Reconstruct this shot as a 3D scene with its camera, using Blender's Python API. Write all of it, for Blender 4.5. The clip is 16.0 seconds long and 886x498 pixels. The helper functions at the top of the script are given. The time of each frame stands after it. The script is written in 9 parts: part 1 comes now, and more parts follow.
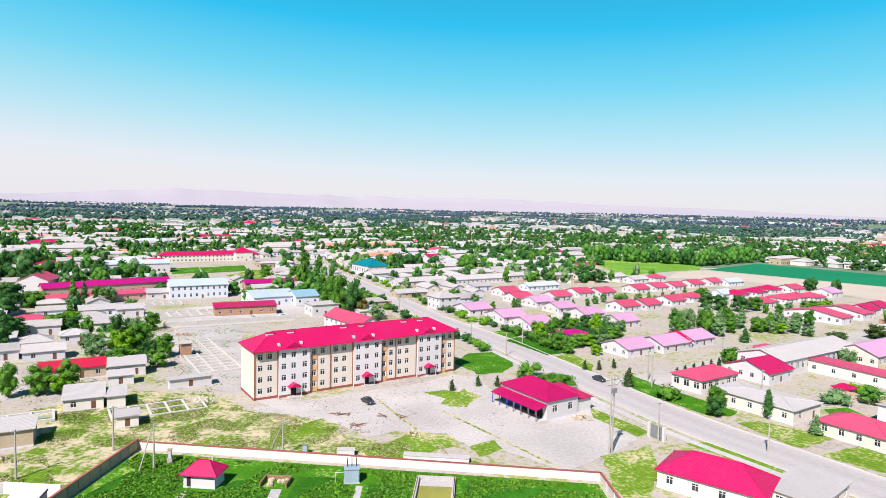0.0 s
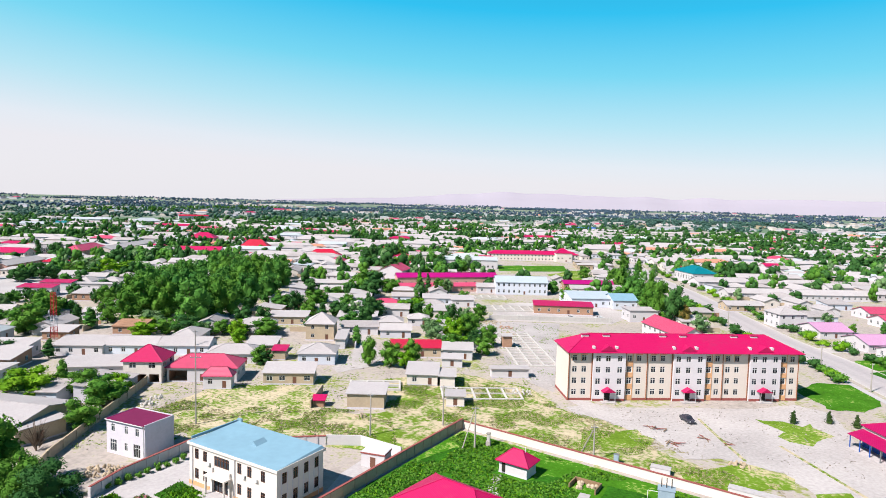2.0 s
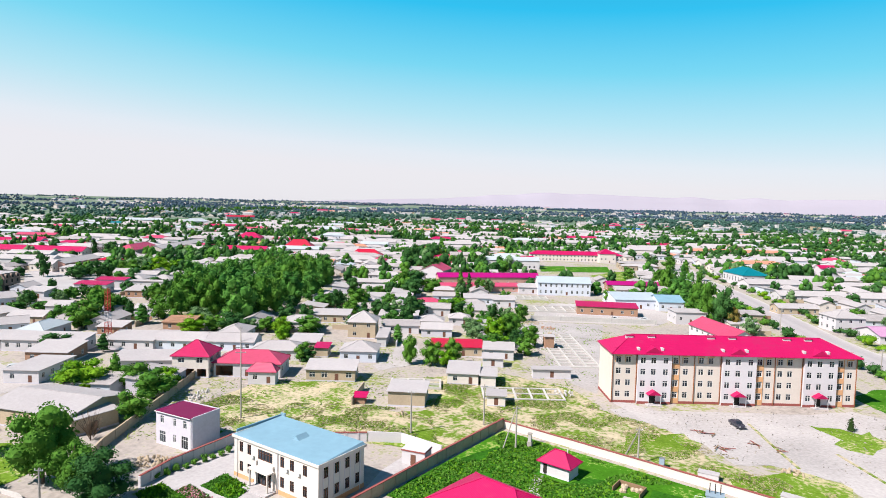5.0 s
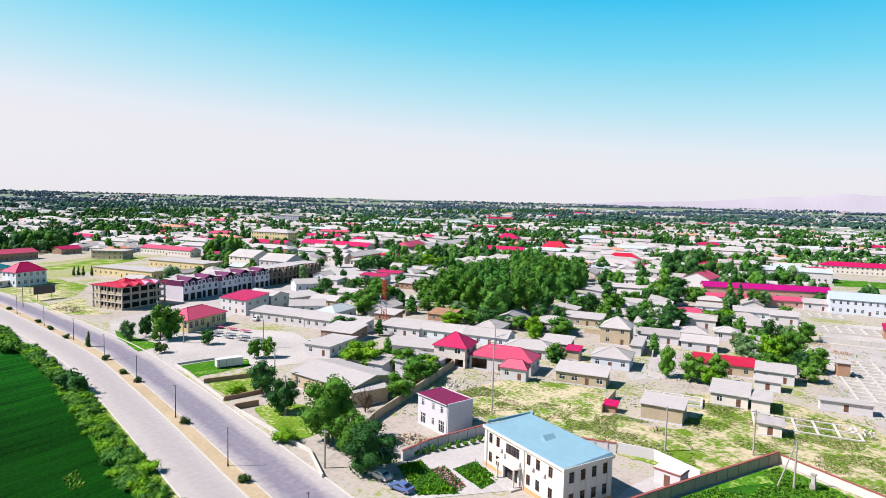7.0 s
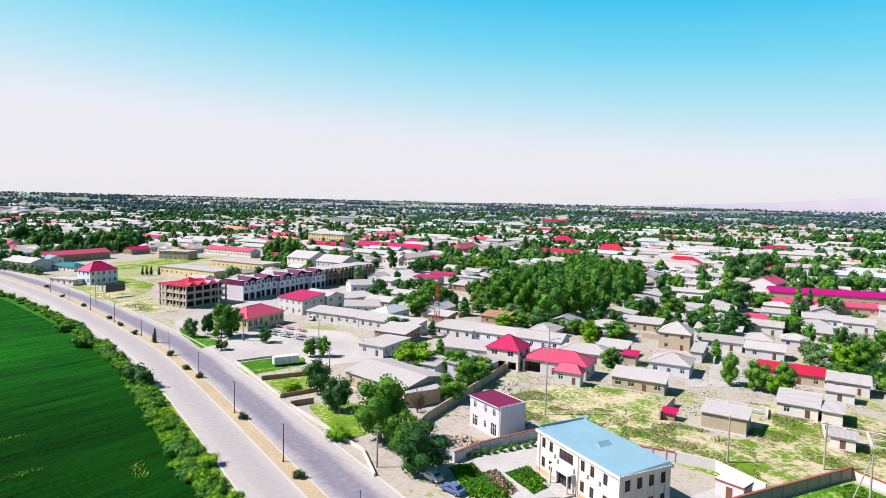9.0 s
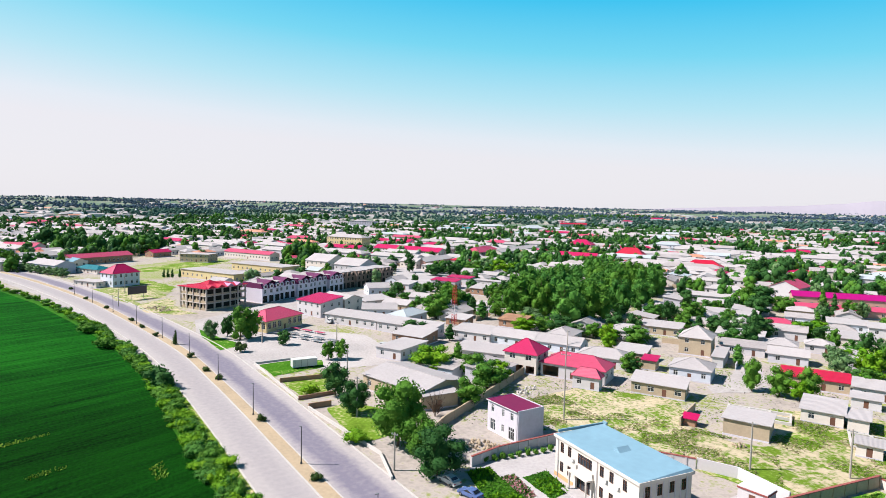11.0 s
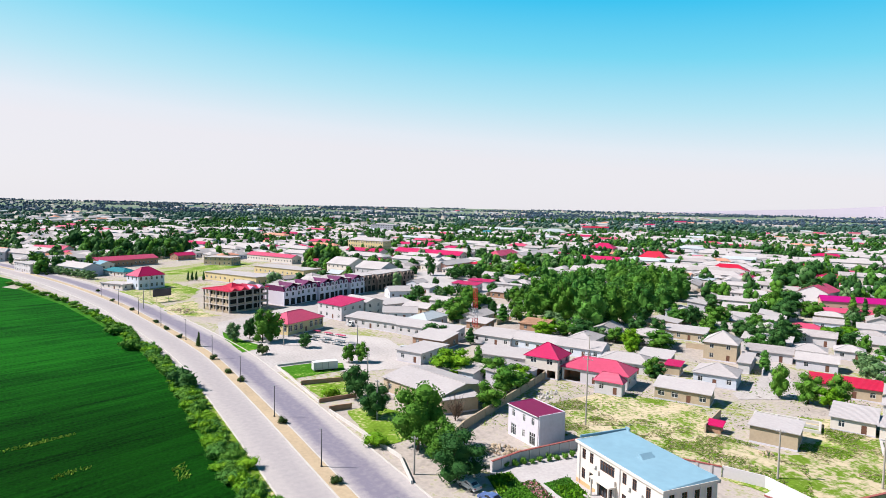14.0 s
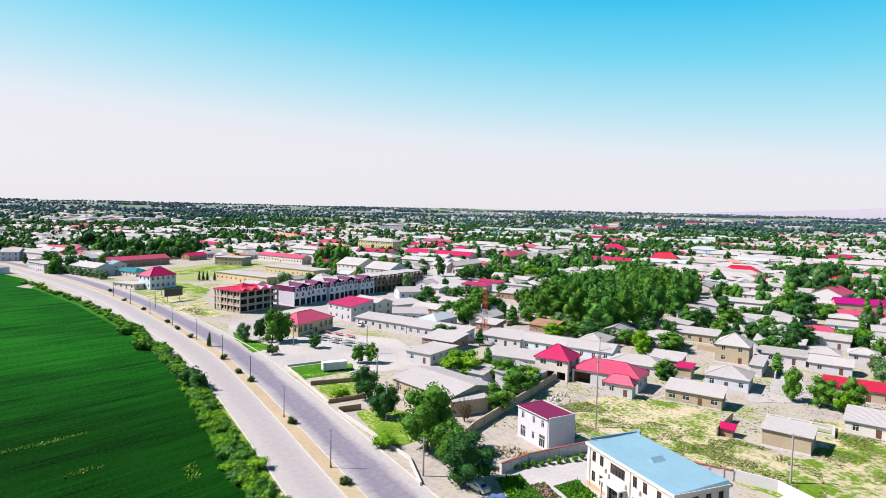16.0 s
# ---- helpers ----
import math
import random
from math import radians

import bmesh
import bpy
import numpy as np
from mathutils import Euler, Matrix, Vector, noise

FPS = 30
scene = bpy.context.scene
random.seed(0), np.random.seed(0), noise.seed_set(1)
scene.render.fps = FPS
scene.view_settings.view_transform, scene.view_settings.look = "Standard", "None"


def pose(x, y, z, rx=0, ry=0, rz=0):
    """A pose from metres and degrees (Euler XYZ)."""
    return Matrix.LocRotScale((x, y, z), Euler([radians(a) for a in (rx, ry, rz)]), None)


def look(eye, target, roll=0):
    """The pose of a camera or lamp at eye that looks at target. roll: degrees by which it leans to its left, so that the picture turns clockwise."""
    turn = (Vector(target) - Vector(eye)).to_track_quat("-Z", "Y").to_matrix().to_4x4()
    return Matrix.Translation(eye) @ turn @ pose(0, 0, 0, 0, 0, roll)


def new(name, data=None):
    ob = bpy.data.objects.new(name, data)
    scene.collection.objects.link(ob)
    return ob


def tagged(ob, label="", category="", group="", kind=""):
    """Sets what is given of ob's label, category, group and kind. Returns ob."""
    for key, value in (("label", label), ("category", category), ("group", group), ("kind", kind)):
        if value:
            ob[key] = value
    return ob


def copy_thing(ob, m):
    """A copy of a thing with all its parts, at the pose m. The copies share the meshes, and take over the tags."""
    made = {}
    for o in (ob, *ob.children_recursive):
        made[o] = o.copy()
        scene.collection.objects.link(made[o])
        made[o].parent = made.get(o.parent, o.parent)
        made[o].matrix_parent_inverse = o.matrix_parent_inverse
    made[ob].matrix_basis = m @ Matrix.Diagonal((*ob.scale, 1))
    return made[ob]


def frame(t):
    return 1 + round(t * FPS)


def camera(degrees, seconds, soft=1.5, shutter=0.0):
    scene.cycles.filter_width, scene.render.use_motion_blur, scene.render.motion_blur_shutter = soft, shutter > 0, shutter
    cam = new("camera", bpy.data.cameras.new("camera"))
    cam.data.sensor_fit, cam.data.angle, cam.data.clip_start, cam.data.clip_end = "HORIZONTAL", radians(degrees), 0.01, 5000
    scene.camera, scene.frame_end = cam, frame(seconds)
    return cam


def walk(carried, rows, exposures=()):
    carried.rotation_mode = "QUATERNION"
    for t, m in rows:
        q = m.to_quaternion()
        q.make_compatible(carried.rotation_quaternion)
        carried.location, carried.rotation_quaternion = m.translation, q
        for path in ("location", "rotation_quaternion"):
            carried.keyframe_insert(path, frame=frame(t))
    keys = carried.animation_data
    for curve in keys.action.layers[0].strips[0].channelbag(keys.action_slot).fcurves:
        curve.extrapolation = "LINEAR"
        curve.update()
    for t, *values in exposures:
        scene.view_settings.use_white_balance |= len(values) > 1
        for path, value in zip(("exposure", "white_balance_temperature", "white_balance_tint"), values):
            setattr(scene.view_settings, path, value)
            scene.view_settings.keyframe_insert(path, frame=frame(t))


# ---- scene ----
# The camera: a drone about 48 m up that turns to its left and drifts slowly.
cam = camera(71.57, 16.0, soft=0.65)
ROWS = [
    (0.0, 0.00, -0.00, 49.00, 0.03, -3.73, 1.32),
    (0.5, -0.33, 0.47, 48.93, 3.85, -3.76, 1.38),
    (1.0, -0.56, 1.14, 48.76, 13.77, -3.94, 1.45),
    (1.5, -0.61, 1.82, 48.63, 23.47, -4.11, 1.49),
    (2.0, -0.49, 2.46, 48.53, 29.22, -4.19, 1.48),
    (2.5, -0.39, 2.75, 48.42, 30.74, -4.24, 1.46),
    (3.0, -0.36, 2.80, 48.30, 31.55, -4.22, 1.41),
    (3.5, -0.38, 2.82, 48.23, 32.22, -4.22, 1.39),
    (5.8, -1.05, 3.07, 47.72, 34.65, -4.13, 1.39),
    (6.0, -1.16, 3.23, 47.69, 37.46, -4.18, 1.34),
    (6.5, -1.41, 3.69, 47.59, 49.26, -4.40, 1.45),
    (7.0, -1.45, 4.25, 47.40, 56.63, -4.52, 1.42),
    (7.5, -1.44, 4.54, 47.25, 58.69, -4.50, 1.36),
    (8.0, -1.53, 4.61, 47.15, 59.99, -4.47, 1.34),
    (8.5, -1.65, 4.68, 47.17, 60.94, -4.48, 1.31),
    (9.0, -1.77, 4.67, 47.10, 61.66, -4.41, 1.32),
    (11.5, -1.95, 4.85, 47.02, 63.66, -4.08, 1.23),
    (12.0, -1.95, 4.95, 46.96, 64.06, -4.03, 1.21),
    (12.5, -2.02, 4.96, 46.98, 64.44, -4.00, 1.22),
    (13.0, -2.13, 4.95, 47.01, 64.74, -3.98, 1.25),
    (13.5, -2.27, 4.98, 47.02, 65.00, -3.92, 1.24),
    (14.0, -2.33, 5.05, 46.95, 65.27, -3.85, 1.20),
    (14.5, -2.36, 5.12, 46.92, 65.55, -3.82, 1.23),
    (15.0, -2.37, 5.11, 46.87, 65.77, -3.79, 1.22),
    (15.5, -2.44, 5.16, 46.88, 65.99, -3.77, 1.28),
    (16.0, -2.51, 5.18, 47.05, 66.19, -3.82, 1.26),
]
walk(cam, [(t, pose(x, y, z) @ pose(0, 0, 0, 0, 0, yaw) @ pose(0, 0, 0, 90 + pitch, 0, 0) @ pose(0, 0, 0, 0, 0, roll))
           for t, x, y, z, yaw, pitch, roll in ROWS])

# ---- sky and sun ----
SUN_TURN = 246.0      # where the sun stands, counted from +x towards +y
SUN_HIGH = 47.0


def sky():
    w = bpy.data.worlds.new("sky")
    scene.world = w
    w.use_nodes = True
    nt = w.node_tree
    nt.nodes.clear()
    out = nt.nodes.new("ShaderNodeOutputWorld")
    bg = nt.nodes.new("ShaderNodeBackground")
    nish = nt.nodes.new("ShaderNodeTexSky")
    nish.sky_type, nish.sun_disc = "NISHITA", False
    nish.sun_elevation, nish.sun_rotation = radians(SUN_HIGH), radians(90 - SUN_TURN)
    nish.dust_density, nish.ozone_density, nish.altitude = 2.0, 3.0, 500
    # clear air above a pale layer of dust that lies on the plain and whitens towards the sun
    co = nt.nodes.new("ShaderNodeTexCoord")
    sep = nt.nodes.new("ShaderNodeSeparateXYZ")
    dot = nt.nodes.new("ShaderNodeVectorMath")
    dot.operation = "DOT_PRODUCT"
    dot.inputs[1].default_value = (math.cos(radians(SUN_TURN)), math.sin(radians(SUN_TURN)), 0)
    glow = nt.nodes.new("ShaderNodeMapRange")
    glow.inputs["From Min"].default_value, glow.inputs["From Max"].default_value = -1.0, 1.0
    glow.inputs["To Min"].default_value, glow.inputs["To Max"].default_value = 0.02, 0.145
    sub = nt.nodes.new("ShaderNodeMath")
    sub.operation = "SUBTRACT"
    ramp = nt.nodes.new("ShaderNodeValToRGB")
    stops = [(0.0, (0.88, 0.86, 0.91)), (0.03, (0.82, 0.87, 0.94)), (0.09, (0.50, 0.82, 0.94)), (0.165, (0.19, 0.715, 0.935)),
             (0.25, (0.02, 0.56, 0.92)), (0.5, (0.015, 0.12, 0.29)), (1.0, (0.01, 0.05, 0.13))]
    e = ramp.color_ramp.elements
    while len(e) < len(stops):
        e.new(0.5)
    for el, (p, c) in zip(e, stops):
        el.position, el.color = p, (*c, 1)
    mix = nt.nodes.new("ShaderNodeMix")
    mix.data_type, mix.blend_type = "RGBA", "ADD"
    mix.inputs["Factor"].default_value = 0.012
    lk = nt.links.new
    lk(co.outputs["Generated"], sep.inputs[0])
    lk(co.outputs["Generated"], dot.inputs[0])
    lk(dot.outputs["Value"], glow.inputs["Value"])
    lk(sep.outputs["Z"], sub.inputs[0])
    lk(glow.outputs["Result"], sub.inputs[1])
    lk(sub.outputs[0], ramp.inputs["Fac"])
    lk(ramp.outputs["Color"], mix.inputs["A"])
    lk(nish.outputs["Color"], mix.inputs["B"])
    lk(mix.outputs["Result"], bg.inputs["Color"])
    bg.inputs["Strength"].default_value = 0.475
    lk(bg.outputs[0], out.inputs[0])


sky()
sun = new("sun", bpy.data.lights.new("sun", "SUN"))
sun.data.energy, sun.data.angle, sun.data.color = 5.0, radians(0.55), (1.0, 0.935, 0.885)
sun.matrix_world = look((0, 0, 0), (-math.cos(radians(SUN_TURN)) * math.cos(radians(SUN_HIGH)),
                                    -math.sin(radians(SUN_TURN)) * math.cos(radians(SUN_HIGH)), -math.sin(radians(SUN_HIGH))))
scene.view_settings.exposure = 0.94


# ---- materials ----
def material(name, color, rough=0.8, vary=0.12, grain=3.0, stain=0.25, bump=0.02, metal=0.0, ribs=0.0, rand=0.06, second=None, patchy=0.0, spec=0.3):
    """A worn surface: fine grain, wide stains, a touch of difference from piece to piece, optional ribs (m) and a second colour in patches."""
    m = bpy.data.materials.new(name)
    m.use_nodes = True
    nt, lk = m.node_tree, m.node_tree.links.new
    b = nt.nodes["Principled BSDF"]
    b.inputs["Roughness"].default_value, b.inputs["Metallic"].default_value = rough, metal
    b.inputs["Specular IOR Level"].default_value = spec
    co = nt.nodes.new("ShaderNodeTexCoord")
    fine, wide = nt.nodes.new("ShaderNodeTexNoise"), nt.nodes.new("ShaderNodeTexNoise")
    fine.inputs["Scale"].default_value, fine.inputs["Detail"].default_value = grain, 6
    wide.inputs["Scale"].default_value, wide.inputs["Detail"].default_value = stain, 4
    info = nt.nodes.new("ShaderNodeObjectInfo")
    add = nt.nodes.new("ShaderNodeVectorMath")
    lk(co.outputs["Object"], add.inputs[0])
    lk(info.outputs["Random"], add.inputs[1])
    lk(add.outputs[0], fine.inputs["Vector"])
    lk(add.outputs[0], wide.inputs["Vector"])
    val = nt.nodes.new("ShaderNodeMath")
    val.operation = "ADD"
    lk(fine.outputs["Fac"], val.inputs[0])
    lk(wide.outputs["Fac"], val.inputs[1])
    rng = nt.nodes.new("ShaderNodeMapRange")
    rng.inputs["From Min"].default_value, rng.inputs["From Max"].default_value = 0.6, 1.4
    rng.inputs["To Min"].default_value, rng.inputs["To Max"].default_value = 1 - vary, 1 + vary
    lk(val.outputs[0], rng.inputs["Value"])
    r2 = nt.nodes.new("ShaderNodeMapRange")
    r2.inputs["To Min"].default_value, r2.inputs["To Max"].default_value = 1 - rand, 1 + rand
    lk(info.outputs["Random"], r2.inputs["Value"])
    mul = nt.nodes.new("ShaderNodeMath")
    mul.operation = "MULTIPLY"
    lk(rng.outputs[0], mul.inputs[0])
    lk(r2.outputs[0], mul.inputs[1])
    hsv = nt.nodes.new("ShaderNodeHueSaturation")
    hsv.inputs["Color"].default_value = (*color, 1)
    lk(mul.outputs[0], hsv.inputs["Value"])
    if second:
        mx = nt.nodes.new("ShaderNodeMix")
        mx.data_type = "RGBA"
        mx.inputs["A"].default_value, mx.inputs["B"].default_value = (*color, 1), (*second, 1)
        cut = nt.nodes.new("ShaderNodeMapRange")
        cut.inputs["From Min"].default_value, cut.inputs["From Max"].default_value = 1.0 - patchy - 0.10, 1.0 - patchy + 0.10
        lk(val.outputs[0], cut.inputs["Value"])
        lk(cut.outputs[0], mx.inputs["Factor"])
        lk(mx.outputs["Result"], hsv.inputs["Color"])
    lk(hsv.outputs[0], b.inputs["Base Color"])
    if bump or ribs:
        bp = nt.nodes.new("ShaderNodeBump")
        bp.inputs["Strength"].default_value, bp.inputs["Distance"].default_value = 0.6, max(bump, 0.02)
        if ribs:
            wv = nt.nodes.new("ShaderNodeTexWave")
            wv.inputs["Scale"].default_value = 0.314 / ribs
            wv.bands_direction = "X"
            lk(co.outputs["Object"], wv.inputs["Vector"])
            lk(wv.outputs["Fac"], bp.inputs["Height"])
        else:
            lk(fine.outputs["Fac"], bp.inputs["Height"])
        lk(bp.outputs[0], b.inputs["Normal"])
    return m


def leaves(name, color, second):
    m = bpy.data.materials.new(name)
    m.use_nodes = True
    nt, lk = m.node_tree, m.node_tree.links.new
    b = nt.nodes["Principled BSDF"]
    b.inputs["Roughness"].default_value, b.inputs["Specular IOR Level"].default_value = 0.75, 0.08
    geo, info = nt.nodes.new("ShaderNodeNewGeometry"), nt.nodes.new("ShaderNodeObjectInfo")
    mx = nt.nodes.new("ShaderNodeMix")
    mx.data_type = "RGBA"
    mx.inputs["A"].default_value, mx.inputs["B"].default_value = (*color, 1), (*second, 1)
    add = nt.nodes.new("ShaderNodeMath")
    add.operation = "MULTIPLY_ADD"
    add.inputs[1].default_value = 0.6
    half = nt.nodes.new("ShaderNodeMath")
    half.operation = "MULTIPLY"
    half.inputs[1].default_value = 0.4
    lk(info.outputs["Random"], half.inputs[0])
    lk(geo.outputs["Random Per Island"], add.inputs[0])
    lk(half.outputs[0], add.inputs[2])
    lk(add.outputs[0], mx.inputs["Factor"])
    tr = nt.nodes.new("ShaderNodeBsdfTranslucent")
    ms = nt.nodes.new("ShaderNodeMixShader")
    ms.inputs[0].default_value = 0.14
    lk(mx.outputs["Result"], b.inputs["Base Color"])
    lk(mx.outputs["Result"], tr.inputs["Color"])
    lk(b.outputs[0], ms.inputs[1])
    lk(tr.outputs[0], ms.inputs[2])
    lk(ms.outputs[0], nt.nodes["Material Output"].inputs["Surface"])
    return m


def rows_of(name, color, second, turn):
    """Crops sown in rows: long streaks of two greens, fine leaf grain over them."""
    m = bpy.data.materials.new(name)
    m.use_nodes = True
    nt, lk = m.node_tree, m.node_tree.links.new
    b = nt.nodes["Principled BSDF"]
    b.inputs["Roughness"].default_value, b.inputs["Specular IOR Level"].default_value = 1.0, 0.02
    co, mp = nt.nodes.new("ShaderNodeTexCoord"), nt.nodes.new("ShaderNodeMapping")
    turned = nt.nodes.new("ShaderNodeMapping")
    turned.inputs["Rotation"].default_value, mp.inputs["Scale"].default_value = (0, 0, radians(-turn)), (0.05, 1.0, 1.0)
    lk(co.outputs["Object"], turned.inputs["Vector"])
    lk(turned.outputs[0], mp.inputs["Vector"])
    nodes = []
    for scale, src in ((0.22, mp.outputs[0]), (1.1, mp.outputs[0]), (1.6, co.outputs["Object"]), (0.02, co.outputs["Object"])):
        n = nt.nodes.new("ShaderNodeTexNoise")
        n.inputs["Scale"].default_value, n.inputs["Detail"].default_value = scale, 5
        lk(src, n.inputs["Vector"])
        nodes.append(n.outputs["Fac"])
    total = nodes[0]
    for n in nodes[1:]:
        ad = nt.nodes.new("ShaderNodeMath")
        ad.operation = "ADD"
        lk(total, ad.inputs[0])
        lk(n, ad.inputs[1])
        total = ad.outputs[0]
    rng = nt.nodes.new("ShaderNodeMapRange")
    rng.inputs["From Min"].default_value, rng.inputs["From Max"].default_value = 1.65, 2.35
    lk(total, rng.inputs["Value"])
    mx = nt.nodes.new("ShaderNodeMix")
    mx.data_type = "RGBA"
    mx.inputs["A"].default_value, mx.inputs["B"].default_value = (*color, 1), (*second, 1)
    lk(rng.outputs[0], mx.inputs["Factor"])
    # leaf sheen put into the colour: greens lightened over the western half
    sx, sheen, hv = nt.nodes.new("ShaderNodeSeparateXYZ"), nt.nodes.new("ShaderNodeMapRange"), nt.nodes.new("ShaderNodeHueSaturation")
    lk(co.outputs["Object"], sx.inputs[0])
    lk(sx.outputs["X"], sheen.inputs["Value"])
    sheen.inputs["From Min"].default_value, sheen.inputs["From Max"].default_value = -230.0, -135.0
    sheen.inputs["To Min"].default_value, sheen.inputs["To Max"].default_value = 2.0, 0.68
    lk(mx.outputs["Result"], hv.inputs["Color"])
    lk(sheen.outputs[0], hv.inputs["Value"])
    lk(hv.outputs[0], b.inputs["Base Color"])
    bp = nt.nodes.new("ShaderNodeBump")
    bp.inputs["Strength"].default_value, bp.inputs["Distance"].default_value = 0.8, 0.15
    lk(nodes[2], bp.inputs["Height"])
    lk(bp.outputs[0], b.inputs["Normal"])
    return m


def carriageway(name, bare, dusty, stops):
    """Asphalt worn bare along the lanes and dusty between and beside them. stops: metres across, share of bare asphalt."""
    m = bpy.data.materials.new(name)
    m.use_nodes = True
    nt, lk = m.node_tree, m.node_tree.links.new
    b = nt.nodes["Principled BSDF"]
    b.inputs["Roughness"].default_value, b.inputs["Specular IOR Level"].default_value = 0.9, 0.1
    uv, sep = nt.nodes.new("ShaderNodeTexCoord"), nt.nodes.new("ShaderNodeSeparateXYZ")
    lk(uv.outputs["UV"], sep.inputs[0])
    noises = []
    for scale, stretch in ((0.9, 1.0), (0.16, 0.35), (6.0, 1.0)):
        mp, n = nt.nodes.new("ShaderNodeMapping"), nt.nodes.new("ShaderNodeTexNoise")
        mp.inputs["Scale"].default_value = (1.0, stretch, 1.0)
        n.inputs["Scale"].default_value, n.inputs["Detail"].default_value = scale, 5
        lk(uv.outputs["UV"], mp.inputs["Vector"])
        lk(mp.outputs[0], n.inputs["Vector"])
        noises.append(n.outputs["Fac"])
    wob = nt.nodes.new("ShaderNodeMath")
    wob.operation = "MULTIPLY_ADD"
    wob.inputs[1].default_value = 2.6
    lk(noises[1], wob.inputs[0])
    lk(sep.outputs["X"], wob.inputs[2])
    span = nt.nodes.new("ShaderNodeMapRange")
    lo, hi = stops[0][0], stops[-1][0]
    span.inputs["From Min"].default_value, span.inputs["From Max"].default_value = lo + 1.3, hi + 1.3
    lk(wob.outputs[0], span.inputs["Value"])
    ramp = nt.nodes.new("ShaderNodeValToRGB")
    e = ramp.color_ramp.elements
    while len(e) < len(stops):
        e.new(0.5)
    for el, (at, share) in zip(e, stops):
        el.position, el.color = (at - lo) / (hi - lo), (share, share, share, 1)
    lk(span.outputs[0], ramp.inputs["Fac"])
    spot = nt.nodes.new("ShaderNodeMath")
    spot.operation = "MULTIPLY_ADD"
    spot.inputs[1].default_value = 0.9
    spot.use_clamp = True
    half = nt.nodes.new("ShaderNodeMath")
    half.operation = "SUBTRACT"
    half.inputs[1].default_value = 0.5
    lk(noises[0], half.inputs[0])
    lk(half.outputs[0], spot.inputs[0])
    lk(ramp.outputs["Color"], spot.inputs[2])
    mx = nt.nodes.new("ShaderNodeMix")
    mx.data_type = "RGBA"
    mx.inputs["A"].default_value, mx.inputs["B"].default_value = (*dusty, 1), (*bare, 1)
    lk(spot.outputs[0], mx.inputs["Factor"])
    hsv, val = nt.nodes.new("ShaderNodeHueSaturation"), nt.nodes.new("ShaderNodeMapRange")
    val.inputs["To Min"].default_value, val.inputs["To Max"].default_value = 0.86, 1.14
    lk(noises[2], val.inputs["Value"])
    lk(mx.outputs["Result"], hsv.inputs["Color"])
    lk(val.outputs[0], hsv.inputs["Value"])
    lk(hsv.outputs[0], b.inputs["Base Color"])
    return m


